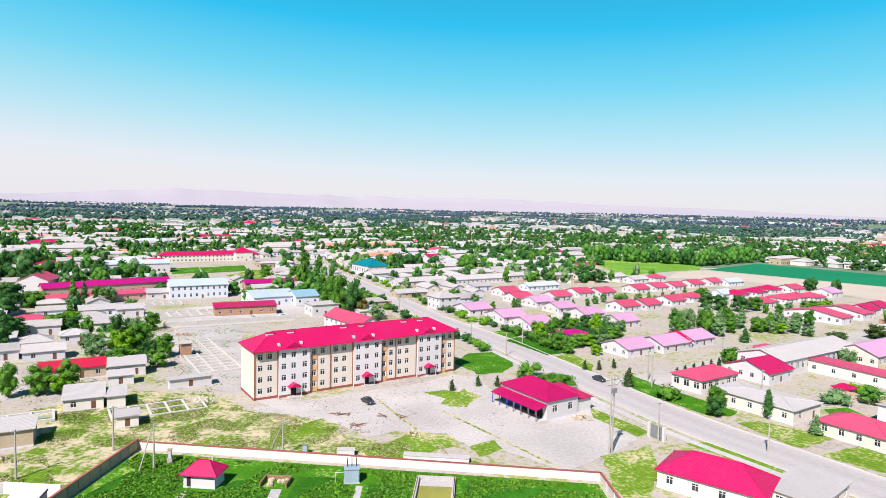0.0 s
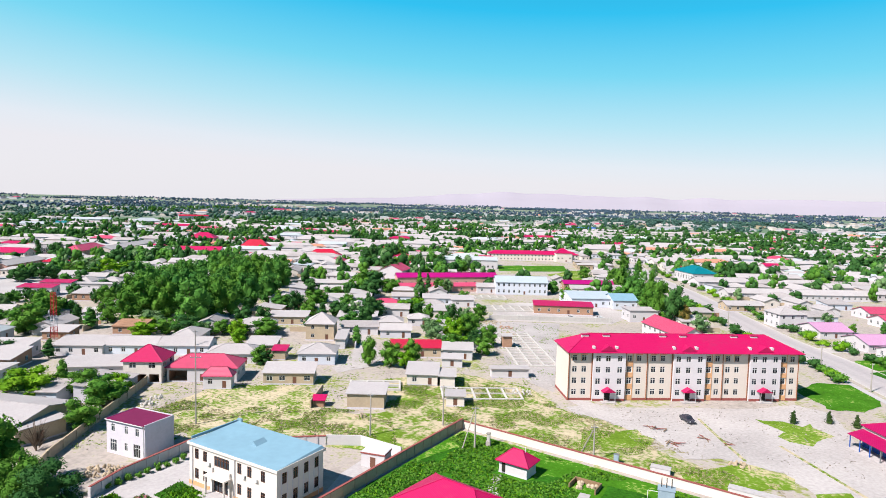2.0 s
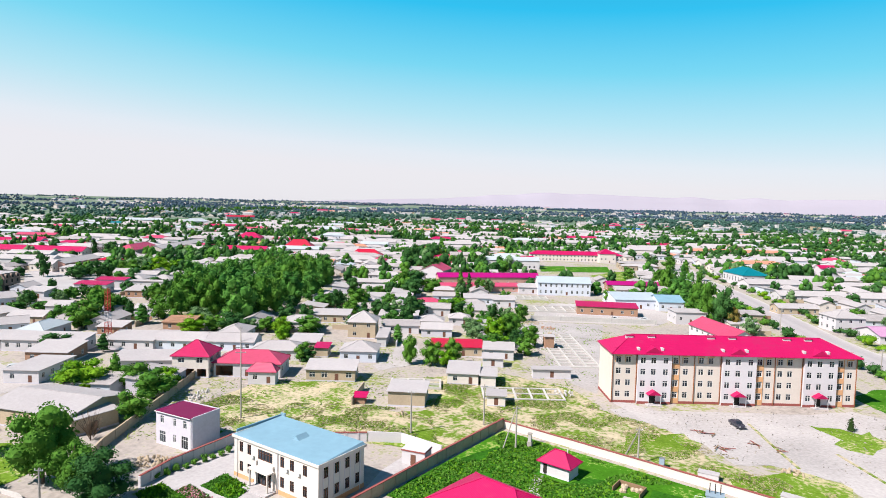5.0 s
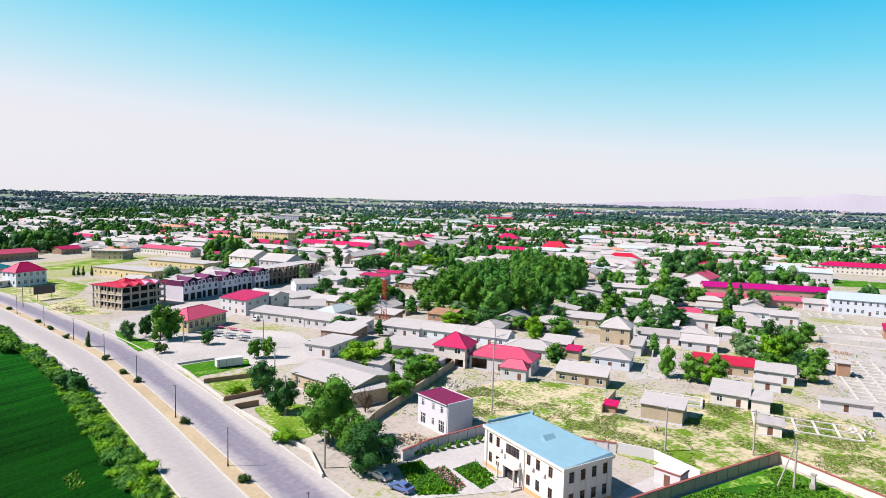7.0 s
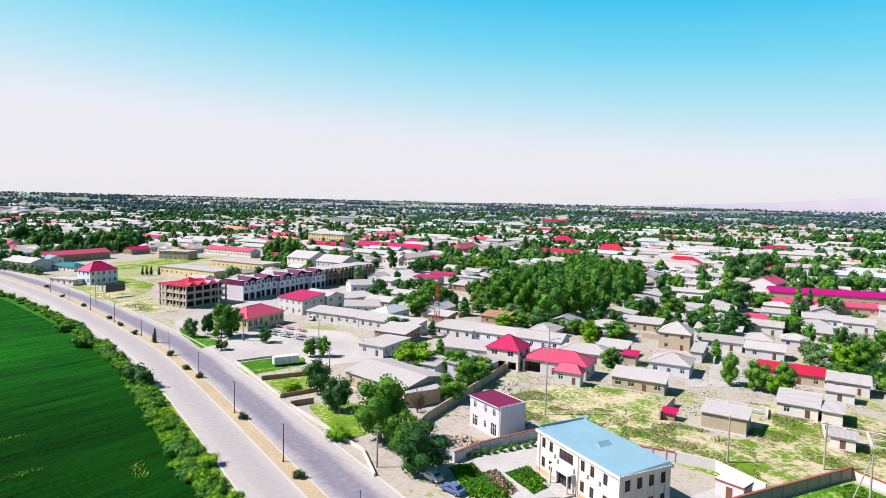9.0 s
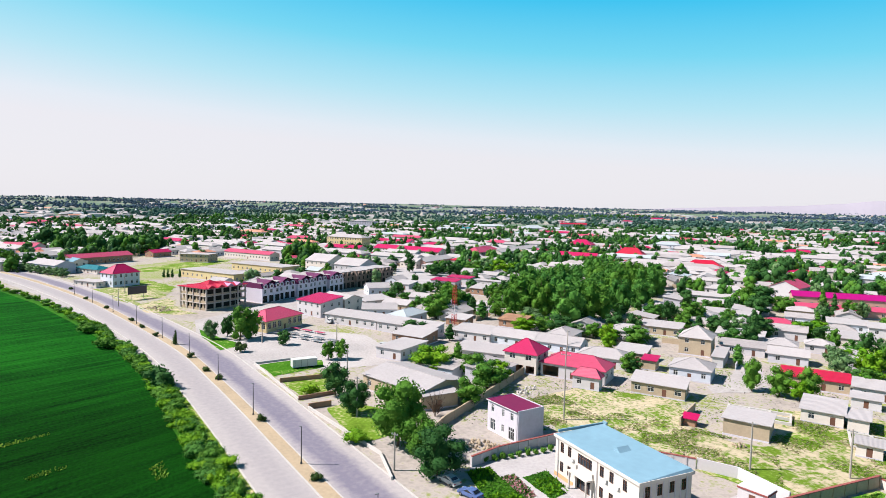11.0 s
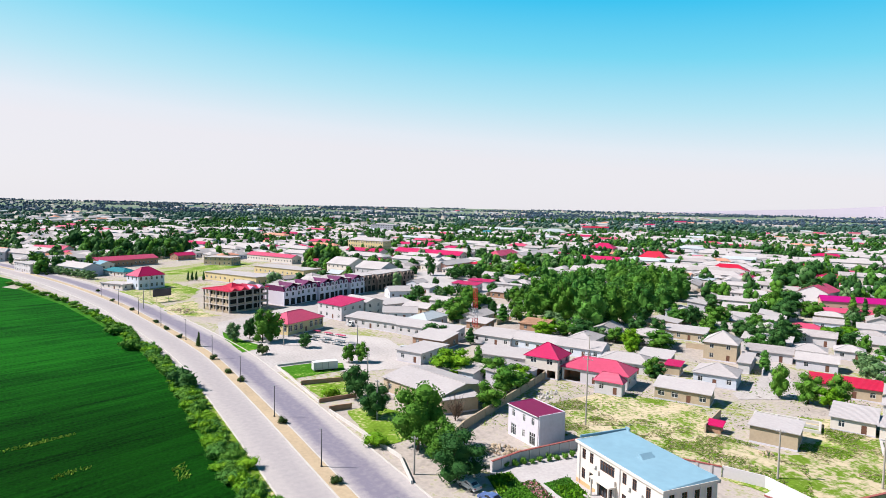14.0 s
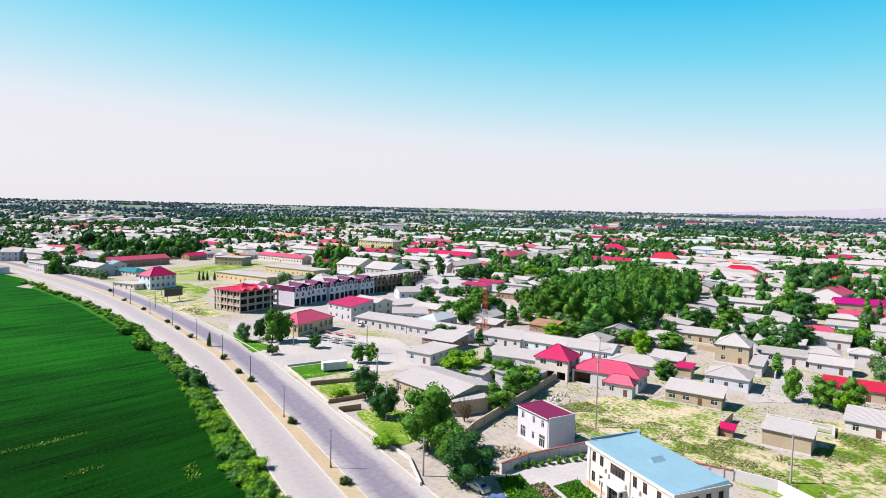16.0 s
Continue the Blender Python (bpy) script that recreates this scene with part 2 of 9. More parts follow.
M = {
    "road_north": carriageway("lilac_grey_asphalt", (0.165, 0.150, 0.196), (0.345, 0.314, 0.314), [(-11.5, 0.0), (-9.6, 0.1), (-7.8, 0.9), (-4.2, 1.0), (-2.8, 0.5), (-1.5, 0.15)]),
    "road_south": carriageway("dusty_grey_asphalt", (0.22, 0.20, 0.22), (0.345, 0.314, 0.314), [(1.5, 0.05), (2.6, 0.3), (4.2, 0.45), (6.4, 0.4), (7.8, 0.15), (9.6, 0.0)]),
    "road_east": carriageway("sun_bleached_grey_asphalt", (0.27, 0.247, 0.26), (0.385, 0.352, 0.352), [(-6.6, 0.0), (-5.0, 0.45), (-2.0, 0.7), (0.5, 0.35), (3.0, 0.6), (6.6, 0.05)]),
    "soil": material("dusty_soil", (0.335, 0.295, 0.272), 0.95, 0.34, 0.9, 0.05, 0.08, second=(0.168, 0.187, 0.058), patchy=-0.11, spec=0.04),
    "plain": material("far_plain", (0.30, 0.265, 0.27), 0.95, 0.2, 0.02, 0.004, 0.0, second=(0.10, 0.15, 0.10), patchy=0.12, spec=0.04),
    "dust": material("trodden_dust", (0.352, 0.324, 0.32), 0.95, 0.24, 1.4, 0.06, 0.06, spec=0.04),
    "yard": material("pale_concrete_yard", (0.36, 0.335, 0.34), 0.9, 0.2, 1.5, 0.08, 0.01),
    "grass": material("rough_grass", (0.120, 0.205, 0.020), 0.95, 0.45, 1.3, 0.12, 0.08, second=(0.30, 0.265, 0.155), patchy=-0.10, spec=0.04),
    "lawn": material("green_lawn", (0.042, 0.139, 0.008), 0.95, 0.4, 1.6, 0.15, 0.08, second=(0.194, 0.232, 0.065), patchy=-0.2, spec=0.04),
    "weeds": material("dry_weeds", (0.125, 0.205, 0.022), 0.95, 0.4, 1.1, 0.15, 0.08, second=(0.35, 0.295, 0.205), patchy=0.03, spec=0.04),
    "crop": rows_of("lush_green_crop", (0.0006, 0.0090, 0.0013), (0.0052, 0.0581, 0.0039), 115.5),
    "drylawn": material("thin_dry_lawn", (0.30, 0.275, 0.19), 0.95, 0.3, 0.9, 0.05, 0.05, second=(0.155, 0.205, 0.045), patchy=-0.02, spec=0.04),
    "beds": material("dark_green_vegetable_leaves", (0.026, 0.106, 0.008), 0.9, 0.6, 1.8, 0.2, 0.1, spec=0.04),
    "tealcrop": material("blue_green_crop", (0.01, 0.148, 0.071), 0.9, 0.12, 0.5, 0.02, 0.02, spec=0.04),
    "tan": material("ploughed_tan_field", (0.4, 0.342, 0.297), 0.95, 0.1, 0.6, 0.03, 0.02, spec=0.04),
    "meadow": material("bright_green_meadow", (0.11, 0.232, 0.029), 0.95, 0.3, 0.3, 0.03, 0.05, second=(0.258, 0.271, 0.103), patchy=-0.2, spec=0.04),
    "cerise": material("cerise_metal_roof", (0.284, 0.0019, 0.065), 0.5, 0.1, 1.0, 0.12, 0.03, ribs=0.25),
    "paleblue": material("pale_blue_grey_metal_roof", (0.31, 0.355, 0.4), 0.5, 0.08, 1.0, 0.12, 0.02),
    "asphalt": material("sun_bleached_asphalt", (0.355, 0.316, 0.319), 0.9, 0.3, 1.6, 0.12, 0.01),
    "kerb": material("pale_concrete_kerb", (0.41, 0.385, 0.37), 0.9, 0.12, 2.0, 0.3),
    "median": material("sandy_median", (0.335, 0.258, 0.174), 0.95, 0.2, 1.2, 0.1, 0.04),
    "white": material("whitewashed_plaster", (0.465, 0.439, 0.456), 0.85, 0.06, 2.5, 0.25),
    "cream": material("cream_plaster", (0.55, 0.49, 0.45), 0.85, 0.07, 2.5, 0.25),
    "bluewhite": material("bluish_white_plaster", (0.48, 0.5, 0.565), 0.85, 0.06, 2.5, 0.25),
    "clay": material("clay_plaster", (0.36, 0.285, 0.205), 0.92, 0.14, 2.0, 0.3),
    "brick": material("fired_brick", (0.297, 0.174, 0.116), 0.92, 0.18, 5.0, 0.3),
    "yellow": material("yellow_plaster", (0.503, 0.4, 0.219), 0.85, 0.07, 2.5, 0.25),
    "grey": material("grey_render", (0.46, 0.435, 0.49), 0.9, 0.10, 2.0, 0.3),
    "salmonwall": material("salmon_plaster", (0.477, 0.271, 0.232), 0.88, 0.08, 2.5, 0.25),
    "terracotta": material("terracotta_paint", (0.323, 0.103, 0.045), 0.7, 0.12, 3.0, 0.4),
    "peach": material("peach_trim", (0.5, 0.27, 0.14), 0.8, 0.08, 3.0, 0.4),
    "maroonwall": material("maroon_paint", (0.194, 0.013, 0.039), 0.7, 0.1, 3.0, 0.4),
    "crimson": material("crimson_metal_roof", (0.361, 0.0026, 0.068), 0.5, 0.10, 1.0, 0.12, 0.03, ribs=0.25, second=(0.31, 0.008, 0.065), patchy=-0.1),
    "red": material("red_metal_roof", (0.374, 0.0052, 0.032), 0.5, 0.10, 1.0, 0.12, 0.03, ribs=0.25),
    "rose": material("faded_rose_metal_roof", (0.4, 0.048, 0.106), 0.55, 0.12, 1.0, 0.15, 0.03, ribs=0.25),
    "lilac": material("lilac_metal_roof", (0.4, 0.215, 0.345), 0.55, 0.08, 1.0, 0.12, 0.03, ribs=0.25),
    "violet": material("violet_red_metal_roof", (0.297, 0.0019, 0.123), 0.5, 0.1, 1.0, 0.12, 0.03, ribs=0.25),
    "orange": material("faded_orange_roof", (0.452, 0.194, 0.129), 0.7, 0.12, 1.0, 0.15, 0.03, ribs=0.25),
    "slate": material("pale_fibre_cement_roof", (0.345, 0.318, 0.325), 0.9, 0.11, 1.6, 0.12, 0.04, ribs=0.2),
    "oldslate": material("weathered_fibre_cement_roof", (0.3, 0.272, 0.275), 0.9, 0.18, 1.2, 0.15, 0.04, ribs=0.2),
    "tin": material("pale_tin_roof", (0.36, 0.39, 0.42), 0.45, 0.08, 1.0, 0.12, 0.03, ribs=0.3),
    "blue": material("light_blue_metal_roof", (0.171, 0.284, 0.361), 0.4, 0.1, 0.8, 0.15, 0.01),
    "cobalt": material("cobalt_blue_metal_roof", (0.019, 0.103, 0.355), 0.5, 0.1, 1.0, 0.12, 0.03, ribs=0.25),
    "teal": material("teal_metal_roof", (0.0000, 0.123, 0.155), 0.5, 0.1, 1.0, 0.12, 0.03, ribs=0.25),
    "rust": material("rusty_tin_roof", (0.258, 0.142, 0.09), 0.85, 0.3, 1.0, 0.3, 0.03, ribs=0.25),
    "glass": material("window_glass", (0.023, 0.029, 0.039), 0.12, 0.3, 0.5, 0.2, 0.0, rand=0.5, spec=0.6),
    "frame": material("white_window_frame", (0.503, 0.503, 0.503), 0.5, 0.04),
    "brownframe": material("brown_window_frame", (0.103, 0.045, 0.026), 0.5, 0.1),
    # near-black for dark fittings and for shade painted into openings
    "dark": material("dark_fitting_and_shade", (0.019, 0.017, 0.015), 0.9, 0.2),
    "door": material("brown_door", (0.129, 0.058, 0.039), 0.6, 0.1),
    "steel": material("grey_painted_steel", (0.206, 0.213, 0.226), 0.5, 0.1, metal=0.4),
    "pole": material("weathered_concrete_pole", (0.297, 0.271, 0.245), 0.9, 0.15),
    "wood": material("weathered_wood", (0.194, 0.123, 0.071), 0.9, 0.2),
    "bark": material("grey_brown_bark", (0.11, 0.077, 0.055), 0.95, 0.3, 4.0),
    # pale lilac of the distance haze, put into the hills' base colour
    "hill": material("hazed_dry_hills", (0.3, 0.278, 0.325), 1.0, 0.04, 0.002, 0.0005, 0.0, spec=0.0),
    "leaf": leaves("green_leaves", (0.032, 0.110, 0.013), (0.098, 0.217, 0.028)),
    "leafdark": leaves("dark_green_leaves", (0.017, 0.064, 0.016), (0.05, 0.130, 0.032)),
    "leafbright": leaves("bright_green_leaves", (0.058, 0.185, 0.007), (0.15, 0.28, 0.014)),
    "leafsilver": leaves("silvery_leaves", (0.0645, 0.1419, 0.0516), (0.1419, 0.2323, 0.0968)),
    # blue of distance haze is put into these leaf colours
    "leafrim": leaves("haze_blue_distant_leaves", (0.040, 0.070, 0.110), (0.066, 0.105, 0.150)),
    "leafgrove": leaves("tall_grove_leaves", (0.022, 0.092, 0.016), (0.088, 0.22, 0.036)),
    # green dulled towards blue, the same haze tint for nearer belts
    "leaffar": leaves("haze_dulled_far_leaves", (0.026, 0.070, 0.058), (0.056, 0.114, 0.092)),
    "rustleaf": leaves("yellow_brown_leaves", (0.1032, 0.0903, 0.0194), (0.1935, 0.1419, 0.0387)),
    "leafthuja": leaves("dark_conifer_needles", (0.0194, 0.0484, 0.0129), (0.0581, 0.0903, 0.0258)),
}


# ---- building blocks ----
def mesh_of(name, bm, *mats):
    me = bpy.data.meshes.new(name)
    bm.to_mesh(me)
    bm.free()
    for m in mats:
        me.materials.append(m)
    return me


def thing(name, x, y, turn=0.0, z=0.0, label="", category="", group="", kind=""):
    ob = new(name)
    ob.matrix_world = pose(x, y, z, 0, 0, turn)
    return tagged(ob, label, category, group, kind)


def part(name, bm, mat, parent, label=""):
    ob = new(name, bm if isinstance(bm, bpy.types.Mesh) else mesh_of(name, bm, *(mat if isinstance(mat, (list, tuple)) else [mat])))
    ob.parent = parent
    return tagged(ob, label)


def quad(bm, pts, mi=0):
    f = bm.faces.new([bm.verts.new(p) for p in pts])
    f.material_index = mi
    return f


def box(bm, x0, y0, z0, x1, y1, z1, mi=0):
    v = [bm.verts.new(p) for p in ((x0, y0, z0), (x1, y0, z0), (x1, y1, z0), (x0, y1, z0), (x0, y0, z1), (x1, y0, z1), (x1, y1, z1), (x0, y1, z1))]
    for i in ((3, 2, 1, 0), (4, 5, 6, 7), (0, 1, 5, 4), (1, 2, 6, 5), (2, 3, 7, 6), (3, 0, 4, 7)):
        bm.faces.new([v[k] for k in i]).material_index = mi
    return bm


def boxes(*rows):
    bm = bmesh.new()
    for r in rows:
        box(bm, *r)
    return bm


def rod(bm, p, q, r0, r1=None, n=8, mi=0):
    p, q = Vector(p), Vector(q)
    r1 = r0 if r1 is None else r1
    side = (q - p).to_track_quat("Z", "Y")
    rings = [[bm.verts.new(c + side @ Vector((r * math.cos(6.2832 * k / n), r * math.sin(6.2832 * k / n), 0))) for k in range(n)] for c, r in ((p, r0), (q, r1))]
    for k in range(n):
        bm.faces.new((rings[0][k], rings[0][(k + 1) % n], rings[1][(k + 1) % n], rings[1][k])).material_index = mi
    bm.faces.new(rings[0][::-1]).material_index = mi
    bm.faces.new(rings[1]).material_index = mi
    return bm


def wall_face(bm, o, u, width, height, holes, deep=0.16):
    """A wall from o along u (unit), outside to its right, with real openings (x0, z0, x1, z1) and their reveals."""
    o, u, up = Vector(o), Vector(u), Vector((0, 0, 1))
    inn = up.cross(u)

    def P(a, z, k=0.0):
        return o + u * a + up * z + inn * k

    xs = sorted({0.0, width, *(h[0] for h in holes), *(h[2] for h in holes)})
    zs = sorted({0.0, height, *(h[1] for h in holes), *(h[3] for h in holes)})
    for a, b in zip(xs, xs[1:]):
        for c, d in zip(zs, zs[1:]):
            mx, mz = (a + b) / 2, (c + d) / 2
            if any(h[0] < mx < h[2] and h[1] < mz < h[3] for h in holes):
                continue
            quad(bm, (P(a, c), P(b, c), P(b, d), P(a, d)))
    for a, c, b, d in holes:
        quad(bm, (P(a, c), P(a, c, deep), P(b, c, deep), P(b, c)))
        quad(bm, (P(a, d), P(b, d), P(b, d, deep), P(a, d, deep)))
        quad(bm, (P(a, c), P(a, d), P(a, d, deep), P(a, c, deep)))
        quad(bm, (P(b, c), P(b, c, deep), P(b, d, deep), P(b, d)))


WINDOWS = {}


def window_mesh(w, h, frame_mat="frame", leaves_n=2, arch=False):
    """One window: a frame with mullions, and the pane set back in it. x along the wall, -y outwards, from its lower middle."""
    key = (round(w, 2), round(h, 2), frame_mat, leaves_n, arch)
    if key not in WINDOWS:
        f, g, st = 0.07, 0.06, (w - 0.07) / leaves_n
        cut = h * 0.68
        panes = []
        for k in range(leaves_n):
            x0, x1 = f + st * k, st * (k + 1)
            panes += [(x0, f, x1, cut), (x0, cut + g, x1, h - f)] if leaves_n > 1 and h > 1.2 else [(x0, f, x1, h - f)]
        bm = bmesh.new()
        wall_face(bm, (-w / 2, 0.03, 0), (1, 0, 0), w, h, panes, 0.09)
        bmesh.ops.remove_doubles(bm, verts=bm.verts, dist=0.001)
        WINDOWS[key] = mesh_of("window", bm, M[frame_mat], M["glass"])
        bm = bmesh.new()
        quad(bm, ((-w / 2, 0.11, 0), (w / 2, 0.11, 0), (w / 2, 0.11, h), (-w / 2, 0.11, h)))
        WINDOWS[("pane", *key)] = mesh_of("pane", bm, M["glass"])
        bm = bmesh.new()
        bm.from_mesh(WINDOWS[key])
        quad(bm, ((-w / 2, 0.11, 0), (w / 2, 0.11, 0), (w / 2, 0.11, h), (-w / 2, 0.11, h)), 1)
        WINDOWS[("both", *key)] = mesh_of("window", bm, M[frame_mat], M["glass"])
    return key


def put_window(parent, x, y, z, turn, w, h, frame_mat="frame", leaves_n=2, name="window", split=False):
    """split: the pane is a piece of its own under the frame."""
    key = window_mesh(w, h, frame_mat, leaves_n)
    ob = new(name, WINDOWS[key if split else ("both", *key)])
    ob.parent = parent
    ob.matrix_basis = pose(x, y, z, 0, 0, turn)
    if split:
        pane = new("pane", WINDOWS[("pane", *key)])
        pane.parent = ob
    return ob


def roof_bm(kind, w, d, h, rise, over, thick=0.14):
    """Roofs over a plan w x d centred on the origin, eaves at h. gable: ridge along x; gabley: ridge along y."""
    bm = bmesh.new()
    if kind == "gabley":
        bm = roof_bm("gable", d, w, h, rise, over, thick)
        bmesh.ops.rotate(bm, verts=bm.verts, cent=(0, 0, 0), matrix=Matrix.Rotation(math.pi / 2, 3, "Z"))
        return bm
    X, Y = w / 2 + over, d / 2 + over
    drop = over * rise / (min(w, d) / 2) if kind != "flat" else 0
    z0 = h - drop
    if kind in ("flat", "shed"):
        za, zb = (h, h) if kind == "flat" else (h - rise * over / d, h + rise + rise * over / d)
        lo = [(-X, -Y, za), (X, -Y, za), (X, Y, zb), (-X, Y, zb)]
        top = [(x, y, z + thick) for x, y, z in lo]
        a, b = [bm.verts.new(p) for p in lo], [bm.verts.new(p) for p in top]
        bm.faces.new(a[::-1])
        bm.faces.new(b)
        for k in range(4):
            bm.faces.new((a[k], a[(k + 1) % 4], b[(k + 1) % 4], b[k]))
        return bm
    top = h + rise
    if kind == "gable":
        prof = [(-Y, z0), (0, top), (Y, z0)]
        low = [[bm.verts.new((sx * X, y, z)) for y, z in prof] for sx in (-1, 1)]
        upp = [[bm.verts.new((sx * X, y, z + thick)) for y, z in prof] for sx in (-1, 1)]
        for k in (0, 1):
            bm.faces.new((upp[0][k], upp[1][k], upp[1][k + 1], upp[0][k + 1]))
            bm.faces.new((low[0][k], low[0][k + 1], low[1][k + 1], low[1][k]))
            for s in (0, 1):
                bm.faces.new((low[s][k], upp[s][k], upp[s][k + 1], low[s][k + 1]))
        for k in (0, 2):
            bm.faces.new((low[0][k], low[1][k], upp[1][k], upp[0][k]))
        box(bm, -X, -0.14, top + thick - 0.03, X, 0.14, top + thick + 0.06)
    else:
        r = abs(w - d) / 2
        ra, rb = ((-r, 0, top), (r, 0, top)) if w >= d else ((0, -r, top), (0, r, top))
        for t in (0, thick):
            c = [bm.verts.new(p) for p in ((-X, -Y, z0 + t), (X, -Y, z0 + t), (X, Y, z0 + t), (-X, Y, z0 + t))]
            e, f = bm.verts.new((ra[0], ra[1], ra[2] + t)), bm.verts.new((rb[0], rb[1], rb[2] + t))
            fs = [(c[0], c[1], f, e), (c[1], c[2], f), (c[2], c[3], e, f), (c[3], c[0], e)] if w >= d else [(c[0], c[1], e), (c[1], c[2], f, e), (c[2], c[3], f), (c[3], c[0], e, f)]
            for q in fs:
                q = list(dict.fromkeys(q))
                bm.faces.new(q if t else q[::-1])
            if t:
                for k in range(4):
                    bm.faces.new((old[k], old[(k + 1) % 4], c[(k + 1) % 4], c[k]))
                for p in c:
                    rod(bm, p.co + Vector((0, 0, 0.02)), (ra if (p.co - Vector(ra)).length < (p.co - Vector(rb)).length else rb)[:2] + (top + t + 0.03,), 0.09, n=5)
            old = c
        rod(bm, (ra[0], ra[1], top + thick + 0.03), (rb[0] + 0.01, rb[1], top + thick + 0.03), 0.1, n=5)
    bmesh.ops.recalc_face_normals(bm, faces=bm.faces)
    return bm


def side_frames(w, d):
    """The four sides of a plan: name, origin, direction along it, length, turn."""
    return (("front", (-w / 2, -d / 2), (1, 0), w, 0), ("right", (w / 2, -d / 2), (0, 1), d, 90),
            ("back", (w / 2, d / 2), (-1, 0), w, 180), ("left", (-w / 2, d / 2), (0, -1), d, 270))


ROOF_WORDS = {"crimson": "crimson metal", "red": "bright red metal", "rose": "faded rose metal", "lilac": "lilac metal", "violet": "violet-red metal",
              "orange": "faded orange", "slate": "pale fibre-cement", "oldslate": "weathered grey fibre-cement", "tin": "pale tin", "blue": "light blue metal",
              "cobalt": "cobalt blue metal", "cerise": "cerise metal", "paleblue": "pale blue-grey metal", "teal": "teal metal", "rust": "rusty tin"}
WALL_WORDS = {"white": "whitewashed", "cream": "cream plastered", "bluewhite": "bluish white", "clay": "clay plastered", "brick": "brick", "yellow": "yellow plastered",
              "grey": "grey rendered", "salmonwall": "salmon plastered", "maroonwall": "maroon painted"}
KIND_WORDS = {"hip": "hipped", "gable": "gabled", "gabley": "gabled", "shed": "sloping", "flat": "flat"}


FOOT = []      # plans that are taken: x, y, turn, half width, half depth


def house(x, y, turn, w, d, h, kind, roof, wall, rise=None, floors=1, win=1.2, gap=3.2, over=0.45, sides="front right back left", door=True,
          name="house", label="", category="house", winh=1.4, frame_mat="frame", plinth=True, group="", bays=()):
    """A plain town house: walls with openings, roof, windows, door. Its own front is its -y side."""
    FOOT.append((x, y, radians(turn), w / 2, d / 2))
    rise = rise if rise is not None else min(w, d) * (0.2 if kind != "shed" else 0.12)
    ob = thing(name, x, y, turn, 0, label or f"{WALL_WORDS[wall]} {'two-storey ' if floors == 2 else ''}{name.replace('_', ' ')} with a {KIND_WORDS[kind]} {ROOF_WORDS[roof]} roof", category, group)
    bm, fh, spots = bmesh.new(), h / floors, []
    for side, (ox, oy), (ux, uy), run, turn_s in side_frames(w, d):
        holes, n = [], int((run - 1.0) // gap)
        if side in sides.split() and n > 0:
            step = run / n
            for f in range(floors):
                for k in range(n):
                    a, z0 = step * (k + 0.5), f * fh + fh * 0.34
                    hh = min(winh, fh * 0.5)
                    if side == "front" and f == 0 and any(b0 - win / 2 - 0.2 < a < b1 + win / 2 + 0.2 for b0, b1, _ in bays):
                        continue
                    if door and side == "front" and f == 0 and k == n // 2:
                        holes.append((a - 0.5, 0.12, a + 0.5, min(2.15, fh * 0.8)))
                        spots.append(("door", ox + ux * a, oy + uy * a, 0.12, turn_s, 1.0, min(2.03, fh * 0.8 - 0.12)))
                        continue
                    holes.append((a - win / 2, z0, a + win / 2, z0 + hh))
                    spots.append(("window", ox + ux * a, oy + uy * a, z0, turn_s, win, hh))
        if side == "front":
            holes += [(b0, 0.02, b1, b2) for b0, b1, b2 in bays]
        wall_face(bm, (ox, oy, 0), (ux, uy, 0), run, h, holes)
    for b0, b1, b2 in bays:
        # the room behind an open bay
        x0, x1, y0, y1 = b0 - w / 2 - 0.2, b1 - w / 2 + 0.2, -d / 2 + 0.16, min(d / 2 - 0.3, -d / 2 + 5.0)
        bay = bmesh.new()
        for pts in (((x0, y1, 0.03), (x1, y1, 0.03), (x1, y1, b2), (x0, y1, b2)), ((x0, y0, 0.03), (x0, y1, 0.03), (x0, y1, b2), (x0, y0, b2)),
                    ((x1, y0, 0.03), (x1, y1, 0.03), (x1, y1, b2), (x1, y0, b2)), ((x0, y0, b2), (x1, y0, b2), (x1, y1, b2), (x0, y1, b2)), ((x0, y0, 0.03), (x1, y0, 0.03), (x1, y1, 0.03), (x0, y1, 0.03))):
            quad(bay, pts)
        part("open_bay", bay, M["brick"], ob, "bare brick room behind an open bay")
    if kind in ("gable", "gabley"):
        for s in (-1, 1):
            if kind == "gable":
                p = [(s * w / 2, -d / 2 * s, h), (s * w / 2, d / 2 * s, h), (s * w / 2, 0, h + rise)]
            else:
                p = [(w / 2 * s, s * d / 2, h), (-w / 2 * s, s * d / 2, h), (0, s * d / 2, h + rise)]
            quad(bm, p)
    if kind == "shed":
        quad(bm, [(w / 2, d / 2, h), (-w / 2, d / 2, h), (-w / 2, d / 2, h + rise), (w / 2, d / 2, h + rise)])
        for s in (-1, 1):
            quad(bm, [(s * w / 2, -s * d / 2, h if s > 0 else h + rise), (s * w / 2, s * d / 2, h + rise if s > 0 else h), (s * w / 2, d / 2, h)] if s > 0 else
                 [(-w / 2, d / 2, h + rise), (-w / 2, -d / 2, h), (-w / 2, d / 2, h)])
    part("wall", bm, M[wall], ob)
    if plinth:
        t = 0.05
